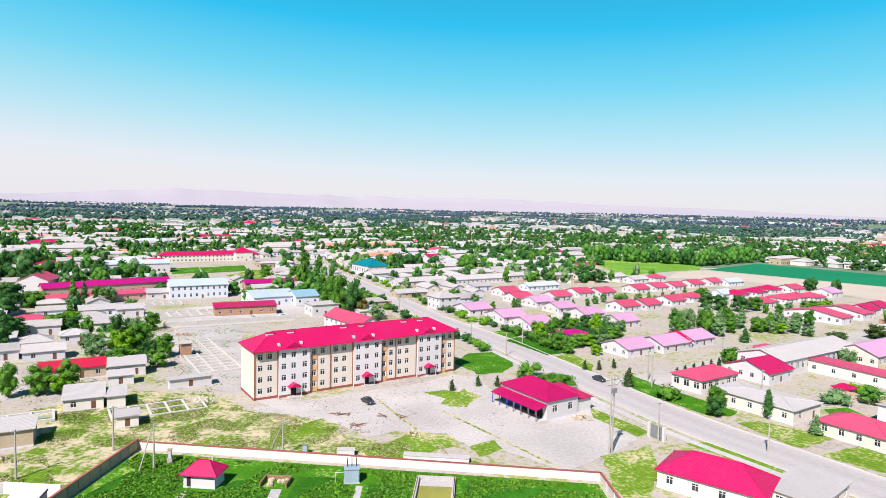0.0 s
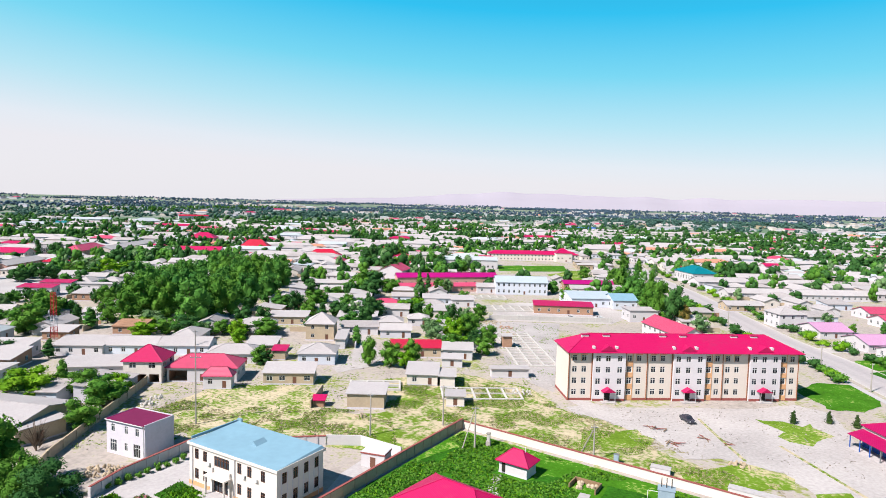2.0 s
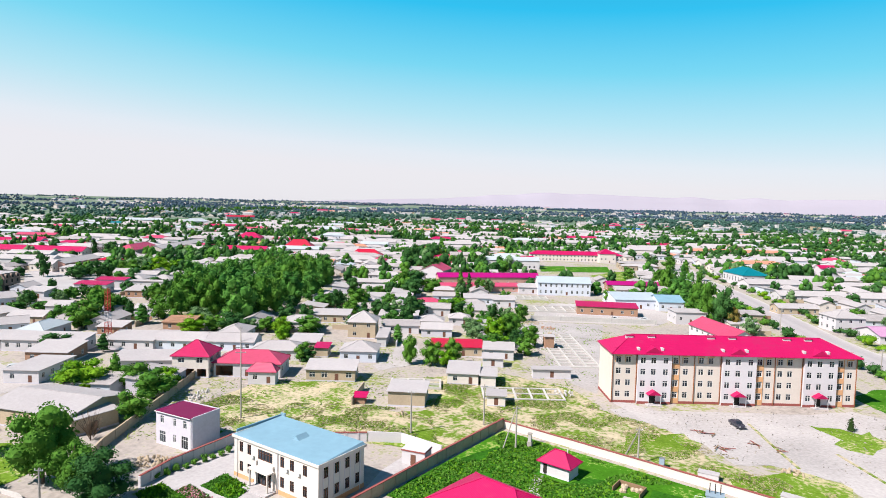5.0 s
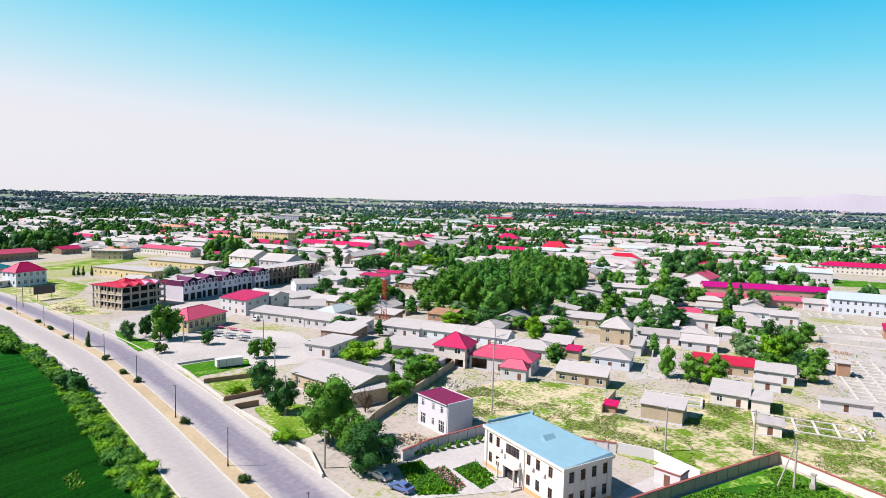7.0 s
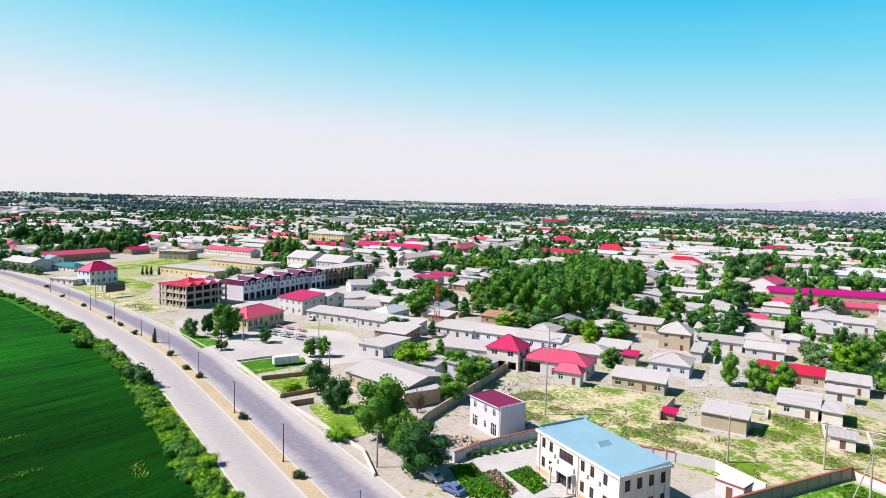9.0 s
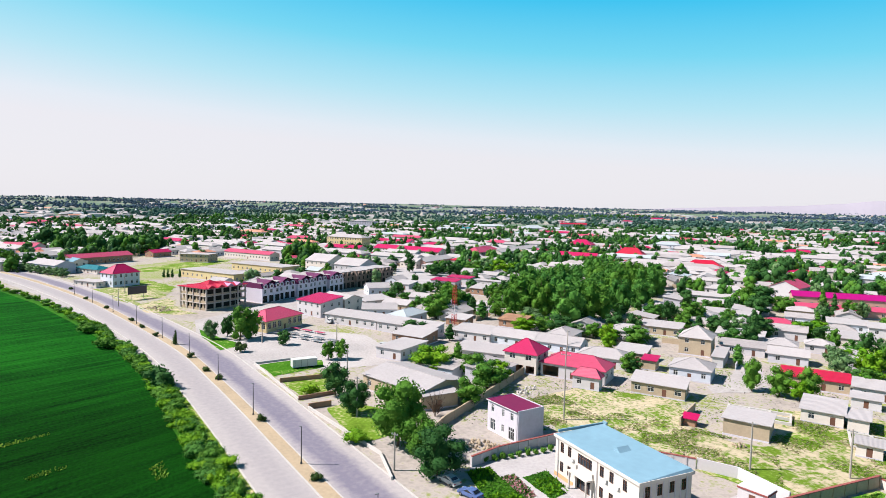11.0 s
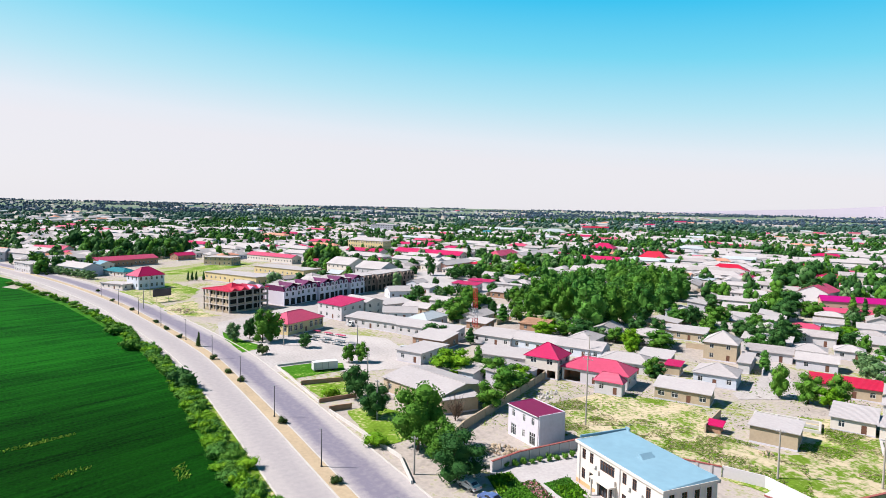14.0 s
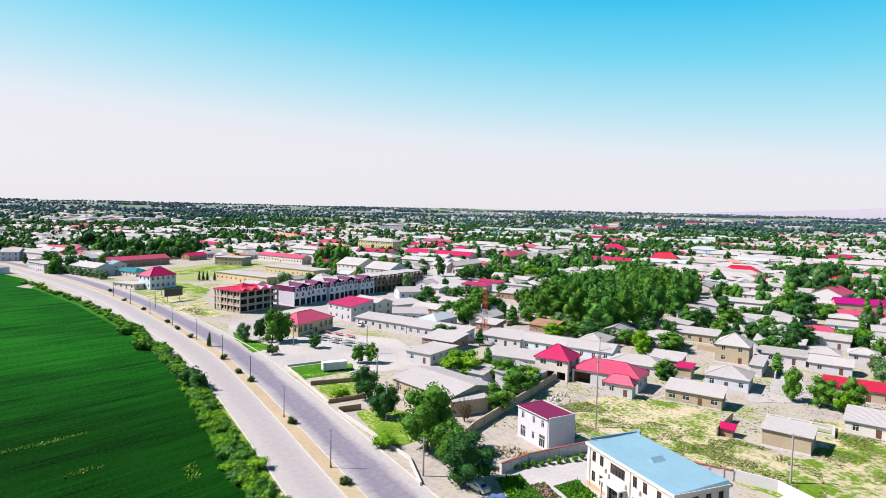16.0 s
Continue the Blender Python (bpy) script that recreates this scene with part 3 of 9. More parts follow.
        part("plinth", boxes((-w / 2 - t, -d / 2 - t, 0, w / 2 + t, -d / 2 - 0.002, 0.35), (-w / 2 - t, d / 2 + 0.002, 0, w / 2 + t, d / 2 + t, 0.35),
                             (-w / 2 - t, -d / 2 - 0.002, 0, -w / 2 - 0.002, d / 2 + 0.002, 0.35), (w / 2 + 0.002, -d / 2 - 0.002, 0, w / 2 + t, d / 2 + 0.002, 0.35)),
             M["grey"], ob)
    part("roof", roof_bm(kind, w, d, h, rise, over), M[roof], ob)
    for what, px, py, pz, ts, ww, hh in spots:
        if what == "window":
            put_window(ob, px, py, pz, ts, ww, hh, frame_mat)
        else:
            key = ("door", round(hh, 2))
            if key not in WINDOWS:
                WINDOWS[key] = mesh_of("door", boxes((-0.5, 0.05, 0, 0.5, 0.12, hh), (-0.4, 0.03, 0.15, -0.05, 0.05, hh - 0.15), (0.05, 0.03, 0.15, 0.4, 0.05, hh - 0.15)), M["door"])
            dd = new("door", WINDOWS[key])
            dd.parent = ob
            dd.matrix_basis = pose(px, py, pz, 0, 0, ts)
    return ob


OPEN = []      # grounds that no house stands on


def patch(name, mat, pts, z=0.03, rough=0.0, label="", kind="structure", category="", block=True):
    """A piece of ground: a closed outline, its edges broken up by rough metres."""
    if block:
        OPEN.append(pts)
    z += 0.0004 * len(OPEN)      # no two pieces of ground in one plane
    bm, ring = bmesh.new(), []
    for (ax, ay), (bx, by) in zip(pts, pts[1:] + pts[:1]):
        n = max(1, int(math.hypot(bx - ax, by - ay) / 2.0)) if rough else 1
        for k in range(n):
            px, py = ax + (bx - ax) * k / n, ay + (by - ay) * k / n
            v = noise.noise_vector(Vector((px, py, 3)) * 0.35) * rough
            ring.append(bm.verts.new((px + v.x, py + v.y, z)))
    f = bm.faces.new(ring)
    f.normal_update()
    if f.normal.z < 0:
        f.normal_flip()
    bmesh.ops.triangulate(bm, faces=[f])
    ob = new(name, mesh_of(name, bm, M[mat]))
    return tagged(ob, label, category or name.replace("_", " "), kind=kind)


def ribbon(name, mat, pts, left, right, z0, z1, label="", kind="structure", parent=None):
    """A strip along a line of points, from left to right of it, with its own thickness."""
    bm, rows, run, along = bmesh.new(), [], 0.0, []
    for i, p in enumerate(pts):
        a, b = Vector(pts[max(0, i - 1)]), Vector(pts[min(len(pts) - 1, i + 1)])
        n = (b - a).normalized()
        n = Vector((-n.y, n.x))
        l, r = Vector(p) + n * left, Vector(p) + n * right
        run += (Vector(p) - Vector(pts[max(0, i - 1)])).length
        along.append(run)
        rows.append([bm.verts.new((*l, z0)), bm.verts.new((*l, z1)), bm.verts.new((*r, z1)), bm.verts.new((*r, z0))])
    uv, across = bm.loops.layers.uv.new("UVMap"), (left, left, right, right)
    for i, (a, b) in enumerate(zip(rows, rows[1:])):
        for k in range(3):
            f = bm.faces.new((a[k], a[k + 1], b[k + 1], b[k]))
            for loop, q in zip(f.loops, ((k, i), (k + 1, i), (k + 1, i + 1), (k, i + 1))):
                loop[uv].uv = (across[q[0]], along[q[1]])
    bm.faces.new(rows[0][::-1])
    bm.faces.new(rows[-1])
    bmesh.ops.recalc_face_normals(bm, faces=bm.faces)
    ob = new(name, mesh_of(name, bm, M[mat]))
    if parent:
        ob.parent = parent
        return ob
    return tagged(ob, label, name.replace("_", " "), kind=kind)


def smooth(pts, n=6):
    """Catmull-Rom through the points."""
    out, p = [], [Vector(q) for q in pts]
    p = [p[0] * 2 - p[1]] + p + [p[-1] * 2 - p[-2]]
    for i in range(1, len(p) - 2):
        for k in range(n):
            t = k / n
            out.append(0.5 * (2 * p[i] + (p[i + 1] - p[i - 1]) * t + (2 * p[i - 1] - 5 * p[i] + 4 * p[i + 1] - p[i + 2]) * t * t + (3 * p[i] - p[i - 1] - 3 * p[i + 1] + p[i + 2]) * t ** 3))
    out.append(p[-2])
    return [tuple(q) for q in out]


# ---- trees ----
CROWNS = {}


def lump(bm, rng, centre, size, fine=2):
    """A rough knot of foliage inside a crown, over which the leaves lie."""
    made = bmesh.ops.create_icosphere(bm, subdivisions=fine, radius=1.0)["verts"]
    for v in made:
        k = rng.uniform(0.8, 1.12)
        v.co = Vector((centre[0] + v.co.x * size[0] * k, centre[1] + v.co.y * size[1] * k, centre[2] + v.co.z * size[2] * k))


def knot(bm, rng, centre, size, n, leaf, fine=2):
    """A lump with leaf blades standing out all over it."""
    lump(bm, rng, centre, [q * 0.80 for q in size], fine)
    for _ in range(n):
        v = Vector((rng.gauss(0, 1), rng.gauss(0, 1), rng.gauss(0.15, 1))).normalized()
        v *= rng.uniform(0.86, 1.18)
        c = Vector(centre) + Vector((v.x * size[0], v.y * size[1], v.z * size[2]))
        a = Vector((rng.gauss(0, 1), rng.gauss(0, 1), rng.gauss(0, 0.7))).normalized()
        b = a.cross(Vector((rng.gauss(0, 1), rng.gauss(0, 1), rng.gauss(0, 1)))).normalized()
        s = leaf * rng.uniform(0.6, 1.35)
        quad(bm, (c - a * s, c - b * s * 0.65, c + a * s, c + b * s * 0.65))


def crown_mesh(kind, i, rich=1.0):
    """Crowns of unit height and about unit width, with gaps and an uneven outline."""
    key = (kind, i, rich)
    if key in CROWNS:
        return CROWNS[key]
    rng, bm = random.Random(17 * i + len(kind)), bmesh.new()
    if kind == "round":
        knot(bm, rng, (0, 0, 0.45), (0.27, 0.27, 0.34), int(70 * rich), 0.036 / rich ** 0.4)
        for k in range(11):
            t, z = k * 2.4 + rng.uniform(-0.4, 0.4), -0.95 + 1.85 * k / 10 + rng.uniform(-0.1, 0.1)
            r = math.sqrt(max(0.42 if z < 0 else 0.06, 1 - z * z * 0.85)) * rng.uniform(0.78, 1.05)
            q = rng.uniform(0.13, 0.20)
            knot(bm, rng, (0.32 * r * math.cos(t), 0.32 * r * math.sin(t), 0.47 + 0.37 * z), (q, q, q * 0.85), int(50 * rich), 0.036 / rich ** 0.4, 1 + (q > 0.17 or rich > 1))
    elif kind == "poplar":
        for k in range(12):
            z = (k + rng.random()) / 12
            r = 0.17 * (1 - abs(z - 0.35)) * rng.uniform(0.3, 1)
            t, q = k * 2.4 + rng.random(), (0.30 - 0.17 * abs(z - 0.35) / 0.65) * rng.uniform(0.75, 1.0)
            knot(bm, rng, (r * math.cos(t), r * math.sin(t), 0.07 + 0.84 * z), (q, q, 0.12), 42, 0.034, 1 + (k % 2))
    elif kind == "cone":
        for k in range(9):
            z = k / 9
            q = 0.36 * (1 - z) + 0.05
            knot(bm, rng, (rng.uniform(-0.06, 0.06), rng.uniform(-0.06, 0.06), 0.09 + 0.82 * z), (q, q, 0.11), 46, 0.036, 1)
    elif kind == "bush":
        knot(bm, rng, (0, 0, 0.35), (0.33, 0.33, 0.38), int(50 * rich), 0.05 / rich ** 0.4, 2)
        for k in range(6):
            t, q = k * 1.05 + rng.random(), rng.uniform(0.18, 0.27)
            knot(bm, rng, (0.32 * math.cos(t), 0.32 * math.sin(t), rng.uniform(0.22, 0.6)), (q, q, q * 1.1), int(34 * rich), 0.048 / rich ** 0.4, 1)
    elif kind == "bare":
        for k in range(70):
            t, z = rng.uniform(0, 6.283), rng.random()
            r = 0.4 * rng.random() ** 0.5
            rod(bm, (r * 0.25 * math.cos(t), r * 0.25 * math.sin(t), z * 0.4), (r * math.cos(t), r * math.sin(t), 0.25 + z * 0.75), 0.012, 0.003, 4)
    CROWNS[key] = bm
    return bm


TREE_MESH = {}
LEAF_WORDS = {"leaf": "green", "leafgrove": "deep green", "leaffar": "dull green", "leafdark": "dark green", "leafbright": "bright yellow-green", "leafsilver": "silvery green", "leafthuja": "dull dark green", "rustleaf": "yellowish brown", "bark": "leafless brown"}


def tree_parts(kind, leaf, i, rich=1.0):
    key = (kind, leaf, i, rich)
    if key not in TREE_MESH:
        me = bpy.data.meshes.new("crown")
        crown_mesh(kind, i, rich).to_mesh(me)
        me.materials.append(M[leaf])
        rng, bm = random.Random(i + 5), bmesh.new()
        rod(bm, (0, 0, -0.02), (0.01, 0.0, 0.32), 0.035, 0.022, 8)
        for k in range(6 if kind in ("round", "bare") else 0):
            t = k * 1.05 + rng.random()
            rod(bm, (0.01, 0, 0.22 + 0.02 * k), (0.26 * math.cos(t), 0.26 * math.sin(t), 0.48 + 0.07 * k), 0.016, 0.005, 5)
        rod(bm, (0.01, 0, 0.31), (0, 0, 0.85), 0.02, 0.005, 6)
        TREE_MESH[key] = (mesh_of("trunk", bm, M["bark"]), me)
    return TREE_MESH[key]


TREES = 0


def tree(x, y, tall, wide, kind="round", leaf="leaf", clear=0.05, name="tree", label="", group=""):
    """A tree: a trunk with limbs, and a crown that starts at clear of its height."""
    global TREES
    TREES += 1
    i = TREES % 4
    clear = min(clear, 0.06) if kind == "poplar" else clear
    far = x * x + y * y
    rich = (5.0 if far < 20000 else 2.6 if far < 34000 else 1.5 if far < 130000 else 1.0) if kind == "round" else 3.0 if kind == "bush" and far < 20000 else 1.0
    trunk, crown = tree_parts(kind, leaf, i, rich)
    words = {"round": "broad leafy tree", "poplar": "slender tall poplar", "cone": "conical evergreen", "bush": "low leafy bush", "bare": "leafless tree"}[kind]
    if name == "tree":
        name = {"round": "tree", "poplar": "poplar", "cone": "conifer", "bush": "bush", "bare": "bare_tree"}[kind]
    ob = thing(name, x, y, (TREES * 77) % 360, 0, label or f"{LEAF_WORDS[leaf]} {words} on dusty ground", "bush" if kind == "bush" else "tree", group)
    c = part("crown", crown, None, ob)
    c.matrix_basis = Matrix.Translation((0, 0, clear * tall)) @ Matrix.Diagonal((wide, wide, tall * (1 - clear), 1))
    if kind != "bush":
        t = part("trunk", trunk, None, ob)
        t.matrix_basis = Matrix.Diagonal((max(wide * 0.8, tall * 0.35), max(wide * 0.8, tall * 0.35), tall, 1))
    return ob


def inside(p, poly):
    x, y, hit = p[0], p[1], False
    for (ax, ay), (bx, by) in zip(poly, poly[1:] + poly[:1]):
        if (ay > y) != (by > y) and x < (bx - ax) * (y - ay) / (by - ay) + ax:
            hit = not hit
    return hit


# ---- the ground ----
def rise_at(r):
    """The plain lifts slowly towards the horizon."""
    return 0.0 if r < 1200 else 43.0 * ((r - 1200) / 3700) ** 1.1


def ground_sheet():
    bm, n, old = bmesh.new(), 72, None
    for i, r in enumerate((0, 620, 1200, 1600, 2100, 2700, 3400, 4100, 4900)):
        ring = [bm.verts.new((r * math.cos(6.28319 * k / n), r * math.sin(6.28319 * k / n), rise_at(r))) for k in range(n)] if r else None
        if i == 1:
            bm.faces.new(ring)
        elif i > 1:
            for k in range(n):
                bm.faces.new((old[k], ring[k], ring[(k + 1) % n], old[(k + 1) % n])).material_index = 1
        old = ring
    tagged(new("ground", mesh_of("ground", bm, M["soil"], M["plain"])), "pale dusty soil with thin grass, flat to the horizon", "ground", kind="structure")


ground_sheet()

# ---- houses along the eastern road ----
near_house = house(49.3, 106.1, 52, 10.0, 17.5, 3.5, "hip", "crimson", "cream", rise=2.8, gap=3.6)
house(63.7, 102.8, 40, 14.0, 8.0, 3.2, "flat", "slate", "cream")
house(75.7, 173.3, 33, 17.0, 9.5, 4, "hip", "rose", "cream", gap=2.4, win=1.7, winh=1.8)
house(97.0, 185.0, 33, 13.0, 14.0, 3.5, "gable", "crimson", "white")
house(82.6, 154.2, 33, 12.5, 21.5, 3.5, "hip", "slate", "cream", rise=0.7, gap=4.0)
house(119.9, 203.8, 33, 46.0, 15.0, 5, "gable", "slate", "white", rise=2.2, winh=2.2, win=1.5)
house(121.3, 193.8, 33, 8.0, 40.0, 3.5, "shed", "rose", "cream", gap=5.0)
house(149.4, 211.0, 33, 24.0, 14.0, 4, "gable", "lilac", "cream")
house(111.9, 167.6, 33, 4.0, 4.0, 2.4, "hip", "crimson", "salmonwall", gap=9)
house(93.8, 134.0, 33, 10.0, 14.0, 3.2, "hip", "rose", "cream")

# ---- the estate of lilac and rose roofs ----
house(14.6, 289.2, 33, 13.0, 14.0, 3, "gable", "lilac", "white", rise=2.2, gap=3.4, win=1.1, group='estate houses')
house(28.5, 271.8, 33, 13.0, 14.0, 3, "gable", "lilac", "white", rise=2.2, gap=3.4, win=1.1, group='estate houses')
house(37.9, 256.2, 33, 13.0, 14.0, 3, "gable", "lilac", "white", rise=2.2, gap=3.4, win=1.1, group='estate houses')
house(65.7, 214.0, 33, 13.5, 12.0, 3, "gable", "lilac", "white", rise=2.2, gap=3.4, win=1.1, group='estate houses')
house(80.7, 221.7, 33, 14.0, 12.0, 3, "gable", "lilac", "white", rise=2.2, gap=3.4, win=1.1, group='estate houses')
house(95.2, 232.4, 33, 13.0, 12.0, 3, "gable", "lilac", "white", rise=2.2, gap=3.4, win=1.1, group='estate houses')
house(86.8, 226.7, 33, 4.0, 12.4, 3.1, "gable", "crimson", "white", rise=2.3, gap=9)
house(36.9, 353.5, 33, 12.0, 12.0, 3, "gable", "rose", "white", rise=2.2, gap=3.4, win=1.1, group='estate houses')
house(41.2, 329.9, 33, 12.0, 12.0, 3, "gable", "rose", "white", rise=2.2, gap=3.4, win=1.1, group='estate houses')
house(49.7, 317.4, 33, 12.0, 12.0, 3, "gable", "lilac", "white", rise=2.2, gap=3.4, win=1.1, group='estate houses')
house(63.8, 339.9, 33, 12.0, 12.0, 3, "gable", "rose", "white", rise=2.2, gap=3.4, win=1.1, group='estate houses')
house(57.7, 299.1, 33, 12.0, 12.0, 3, "gable", "lilac", "white", rise=2.2, gap=3.4, win=1.1, group='estate houses')
house(79.7, 356.1, 33, 12.0, 12.0, 3, "gable", "rose", "white", rise=2.2, gap=3.4, win=1.1, group='estate houses')
house(66.7, 283.0, 33, 12.0, 12.0, 3, "gable", "lilac", "white", rise=2.2, gap=3.4, win=1.1, group='estate houses')
house(78.0, 266.3, 33, 12.0, 12.0, 3, "gable", "lilac", "white", rise=2.2, gap=3.4, win=1.1, group='estate houses')
house(93.8, 360.8, 33, 12.0, 12.0, 3, "gable", "rose", "white", rise=2.2, gap=3.4, win=1.1, group='estate houses')
house(120.5, 380.6, 33, 12.0, 12.0, 3, "gable", "rose", "white", rise=2.2, gap=3.4, win=1.1, group='estate houses')
house(136.0, 391.6, 33, 12.0, 12.0, 3, "gable", "rose", "white", rise=2.2, gap=3.4, win=1.1, group='estate houses')
house(150.8, 399.9, 33, 12.0, 12.0, 3, "gable", "rose", "white", rise=2.2, gap=3.4, win=1.1, group='estate houses')
house(169.0, 415.3, 33, 12.0, 12.0, 3, "gable", "rose", "white", rise=2.2, gap=3.4, win=1.1, group='estate houses')
house(187.5, 428.3, 33, 12.0, 12.0, 3, "gable", "rose", "white", rise=2.2, gap=3.4, win=1.1, group='estate houses')
house(91.7, 309.1, 33, 12.0, 12.0, 3, "gable", "rose", "white", rise=2.2, gap=3.4, win=1.1, group='estate houses')
house(105.3, 316.5, 33, 12.0, 12.0, 3, "gable", "rose", "white", rise=2.2, gap=3.4, win=1.1, group='estate houses')
house(124.1, 332.8, 33, 12.0, 12.0, 3, "gable", "rose", "white", rise=2.2, gap=3.4, win=1.1, group='estate houses')
house(141.8, 348.1, 33, 12.0, 12.0, 3, "hip", "rose", "white", rise=2.0, gap=3.6, win=1.1, group='estate houses')
house(174.3, 364.8, 33, 12.0, 12.0, 3, "hip", "crimson", "white", rise=2.0, gap=3.6, win=1.1, group='estate houses')
house(191.9, 377.6, 33, 12.0, 12.0, 3, "hip", "crimson", "white", rise=2.0, gap=3.6, win=1.1, group='estate houses')
house(209.4, 393.7, 33, 12.0, 12.0, 3, "hip", "crimson", "white", rise=2.0, gap=3.6, win=1.1, group='estate houses')
house(175.3, 334.6, 33, 12.0, 12.0, 3, "hip", "rose", "white", rise=2.0, gap=3.6, win=1.1, group='estate houses')
house(194.7, 350.0, 33, 12.0, 12.0, 3, "hip", "rose", "white", rise=2.0, gap=3.6, win=1.1, group='estate houses')
house(207.3, 358.7, 33, 12.0, 12.0, 3, "hip", "rose", "white", rise=2.0, gap=3.6, win=1.1, group='estate houses')
house(216.6, 360.2, 33, 12.0, 12.0, 3, "hip", "rose", "white", rise=2.0, gap=3.6, win=1.1, group='estate houses')
house(227.4, 400.0, 33, 14.0, 12.0, 3, "gable", "rose", "white", rise=2.2, gap=3.4, win=1.1, group='estate houses')
house(241.5, 383.8, 33, 14.0, 12.0, 3, "gable", "lilac", "white", rise=2.2, gap=3.4, win=1.1, group='estate houses')
house(166.7, 365.0, 33, 12.0, 10.0, 3, "gable", "tin", "bluewhite", rise=2.2, gap=3.4, win=1.1, group='estate houses')
house(180.4, 292.5, 33, 11.0, 26.0, 3.5, "gable", "rose", "white", rise=2.2, gap=3.4, win=1.1, group='estate houses')
house(199.7, 304.8, 33, 11.0, 24.0, 3.5, "gable", "rose", "white", rise=2.2, gap=3.4, win=1.1, group='estate houses')
house(216.8, 314.8, 33, 12.0, 12.0, 3, "gable", "crimson", "white", rise=2.2, gap=3.4, win=1.1, group='estate houses')
house(230.8, 325.7, 33, 12.0, 12.0, 3, "gable", "crimson", "white", rise=2.2, gap=3.4, win=1.1, group='estate houses')
house(202.5, 431.4, 33, 18.0, 10.0, 3, "gable", "tin", "bluewhite", rise=2.2, gap=3.4, win=1.1, group='estate houses')
house(50.7, 233.2, 33, 9.0, 9.0, 3, "hip", "violet", "clay", rise=1.2)

# ---- behind the road, towards the middle ----
house(-53.4, 450.3, 35, 17.0, 26.0, 7, "hip", "teal", "white", rise=4, gap=3.5, winh=3.0, win=1.3, label='white hall with a teal hipped metal roof', name='hall', category='building')
house(0.8, 302.5, 33, 12.0, 11.0, 6, "hip", "slate", "white", floors=2)
house(-12.3, 485.0, 33, 46.6, 10.0, 3.5, "gable", "slate", "white")
house(-14.4, 389.3, 33, 36.7, 10.0, 3.5, "gable", "slate", "white")
house(22.9, 410.2, 33, 45.3, 11.0, 3.5, "gable", "slate", "white")
house(57.2, 439.5, 33, 39.2, 9.0, 3.5, "gable", "slate", "white")
house(-18.3, 336.1, 33, 18.8, 8.0, 3.2, "gable", "slate", "clay")
house(60.5, 382.3, 33, 25.6, 9.0, 3.2, "gable", "tin", "bluewhite")
house(129.5, 698.5, 33, 30.0, 12.0, 4, "hip", "violet", "clay")
house(125.7, 448.3, 33, 14.0, 10.0, 3.2, "gable", "slate", "white")
house(136.8, 433.1, 33, 16.0, 10.0, 3.2, "gable", "slate", "white")
house(155.0, 446.7, 33, 12.0, 10.0, 3.2, "hip", "rose", "white")

# ---- the school and works ----
house(-174.8, 319.2, 43, 60.0, 9.0, 6, "gable", "violet", "salmonwall", name='workshop', gap=5.0, rise=2.0, label='long salmon workshop with a violet-red metal roof', category='building')
house(-166.7, 295.9, 43, 43.3, 5.0, 3.4, "shed", "rose", "salmonwall", name='workshop_annex', gap=6, rise=1.2, label='low salmon annex with a rose lean-to roof', category='building')
house(-128.3, 319.9, 31, 28.1, 13.0, 7, "gable", "paleblue", "bluewhite", floors=2, name='office_building', winh=1.9, win=1.0, gap=2.6, category='building')
house(-145.8, 312.3, 33, 10.6, 9.0, 3.4, "shed", "slate", "white")
house(-88.1, 272.6, 25, 26.2, 8.0, 4, "shed", "crimson", "brick", gap=3.6, name='garage_row', category='building')
house(-199.2, 523.1, 33, 80.7, 12.0, 6, "hip", "crimson", "cream", floors=2, name='school', gap=3.0, rise=2.6, category='building')
house(-174.6, 532.3, 33, 14.0, 14.0, 8, "hip", "crimson", "cream", rise=4)
house(-231.4, 448.0, 33, 20.5, 12.0, 6.5, "hip", "tin", "yellow", floors=2)
house(-210.8, 448.7, 33, 18.7, 10.0, 6, "hip", "crimson", "white", floors=2)
house(-101.7, 360.0, 33, 30.5, 8.0, 4, "gable", "violet", "brick")
house(-87.5, 307.1, 33, 20.8, 24.0, 4.5, "gable", "paleblue", "bluewhite", rise=2)
house(-70.2, 307.1, 33, 11.8, 14.0, 4.5, "gable", "blue", "bluewhite")
house(-222.0, 336.0, 14, 15.0, 18.0, 5.5, "gabley", "rose", "white", rise=3.4, gap=7, name='barn', category='building', label='white barn with a pink metal roof')
house(-34.3, 233.9, -51, 26.1, 10.0, 6, "gable", "rose", "white", name='side_wing', gap=3.4, floors=2, rise=2.6)
house(-54.8, 277.4, 33, 12.5, 10.0, 5, "flat", "slate", "white")
house(-146.4, 258.7, 33, 13.5, 8.0, 3.5, "shed", "slate", "bluewhite")
house(-134.7, 262.6, 33, 10.3, 8.0, 3.5, "shed", "slate", "white")
house(-82.4, 195.4, 33, 3.1, 4.0, 4.2, "flat", "slate", "brick", floors=2, name='brick_hut', win=1.4)
house(-67.2, 162.2, 33, 10.5, 3.0, 2.6, "flat", "slate", "white", name='long_shed', gap=9)

# ---- small houses in the middle ----
house(-85.3, 144.7, 28, 8.2, 9.0, 3, "shed", "slate", "cream")
house(-78.6, 146.5, 28, 3.9, 8.0, 3, "flat", "slate", "cream")
house(-68.8, 132.7, 28, 4.3, 5.0, 2.6, "flat", "slate", "cream")
house(-89.7, 173.1, 28, 9.3, 7.0, 3.2, "shed", "slate", "white")
house(-86.3, 163.3, 28, 6.1, 4.0, 2.6, "shed", "slate", "white")
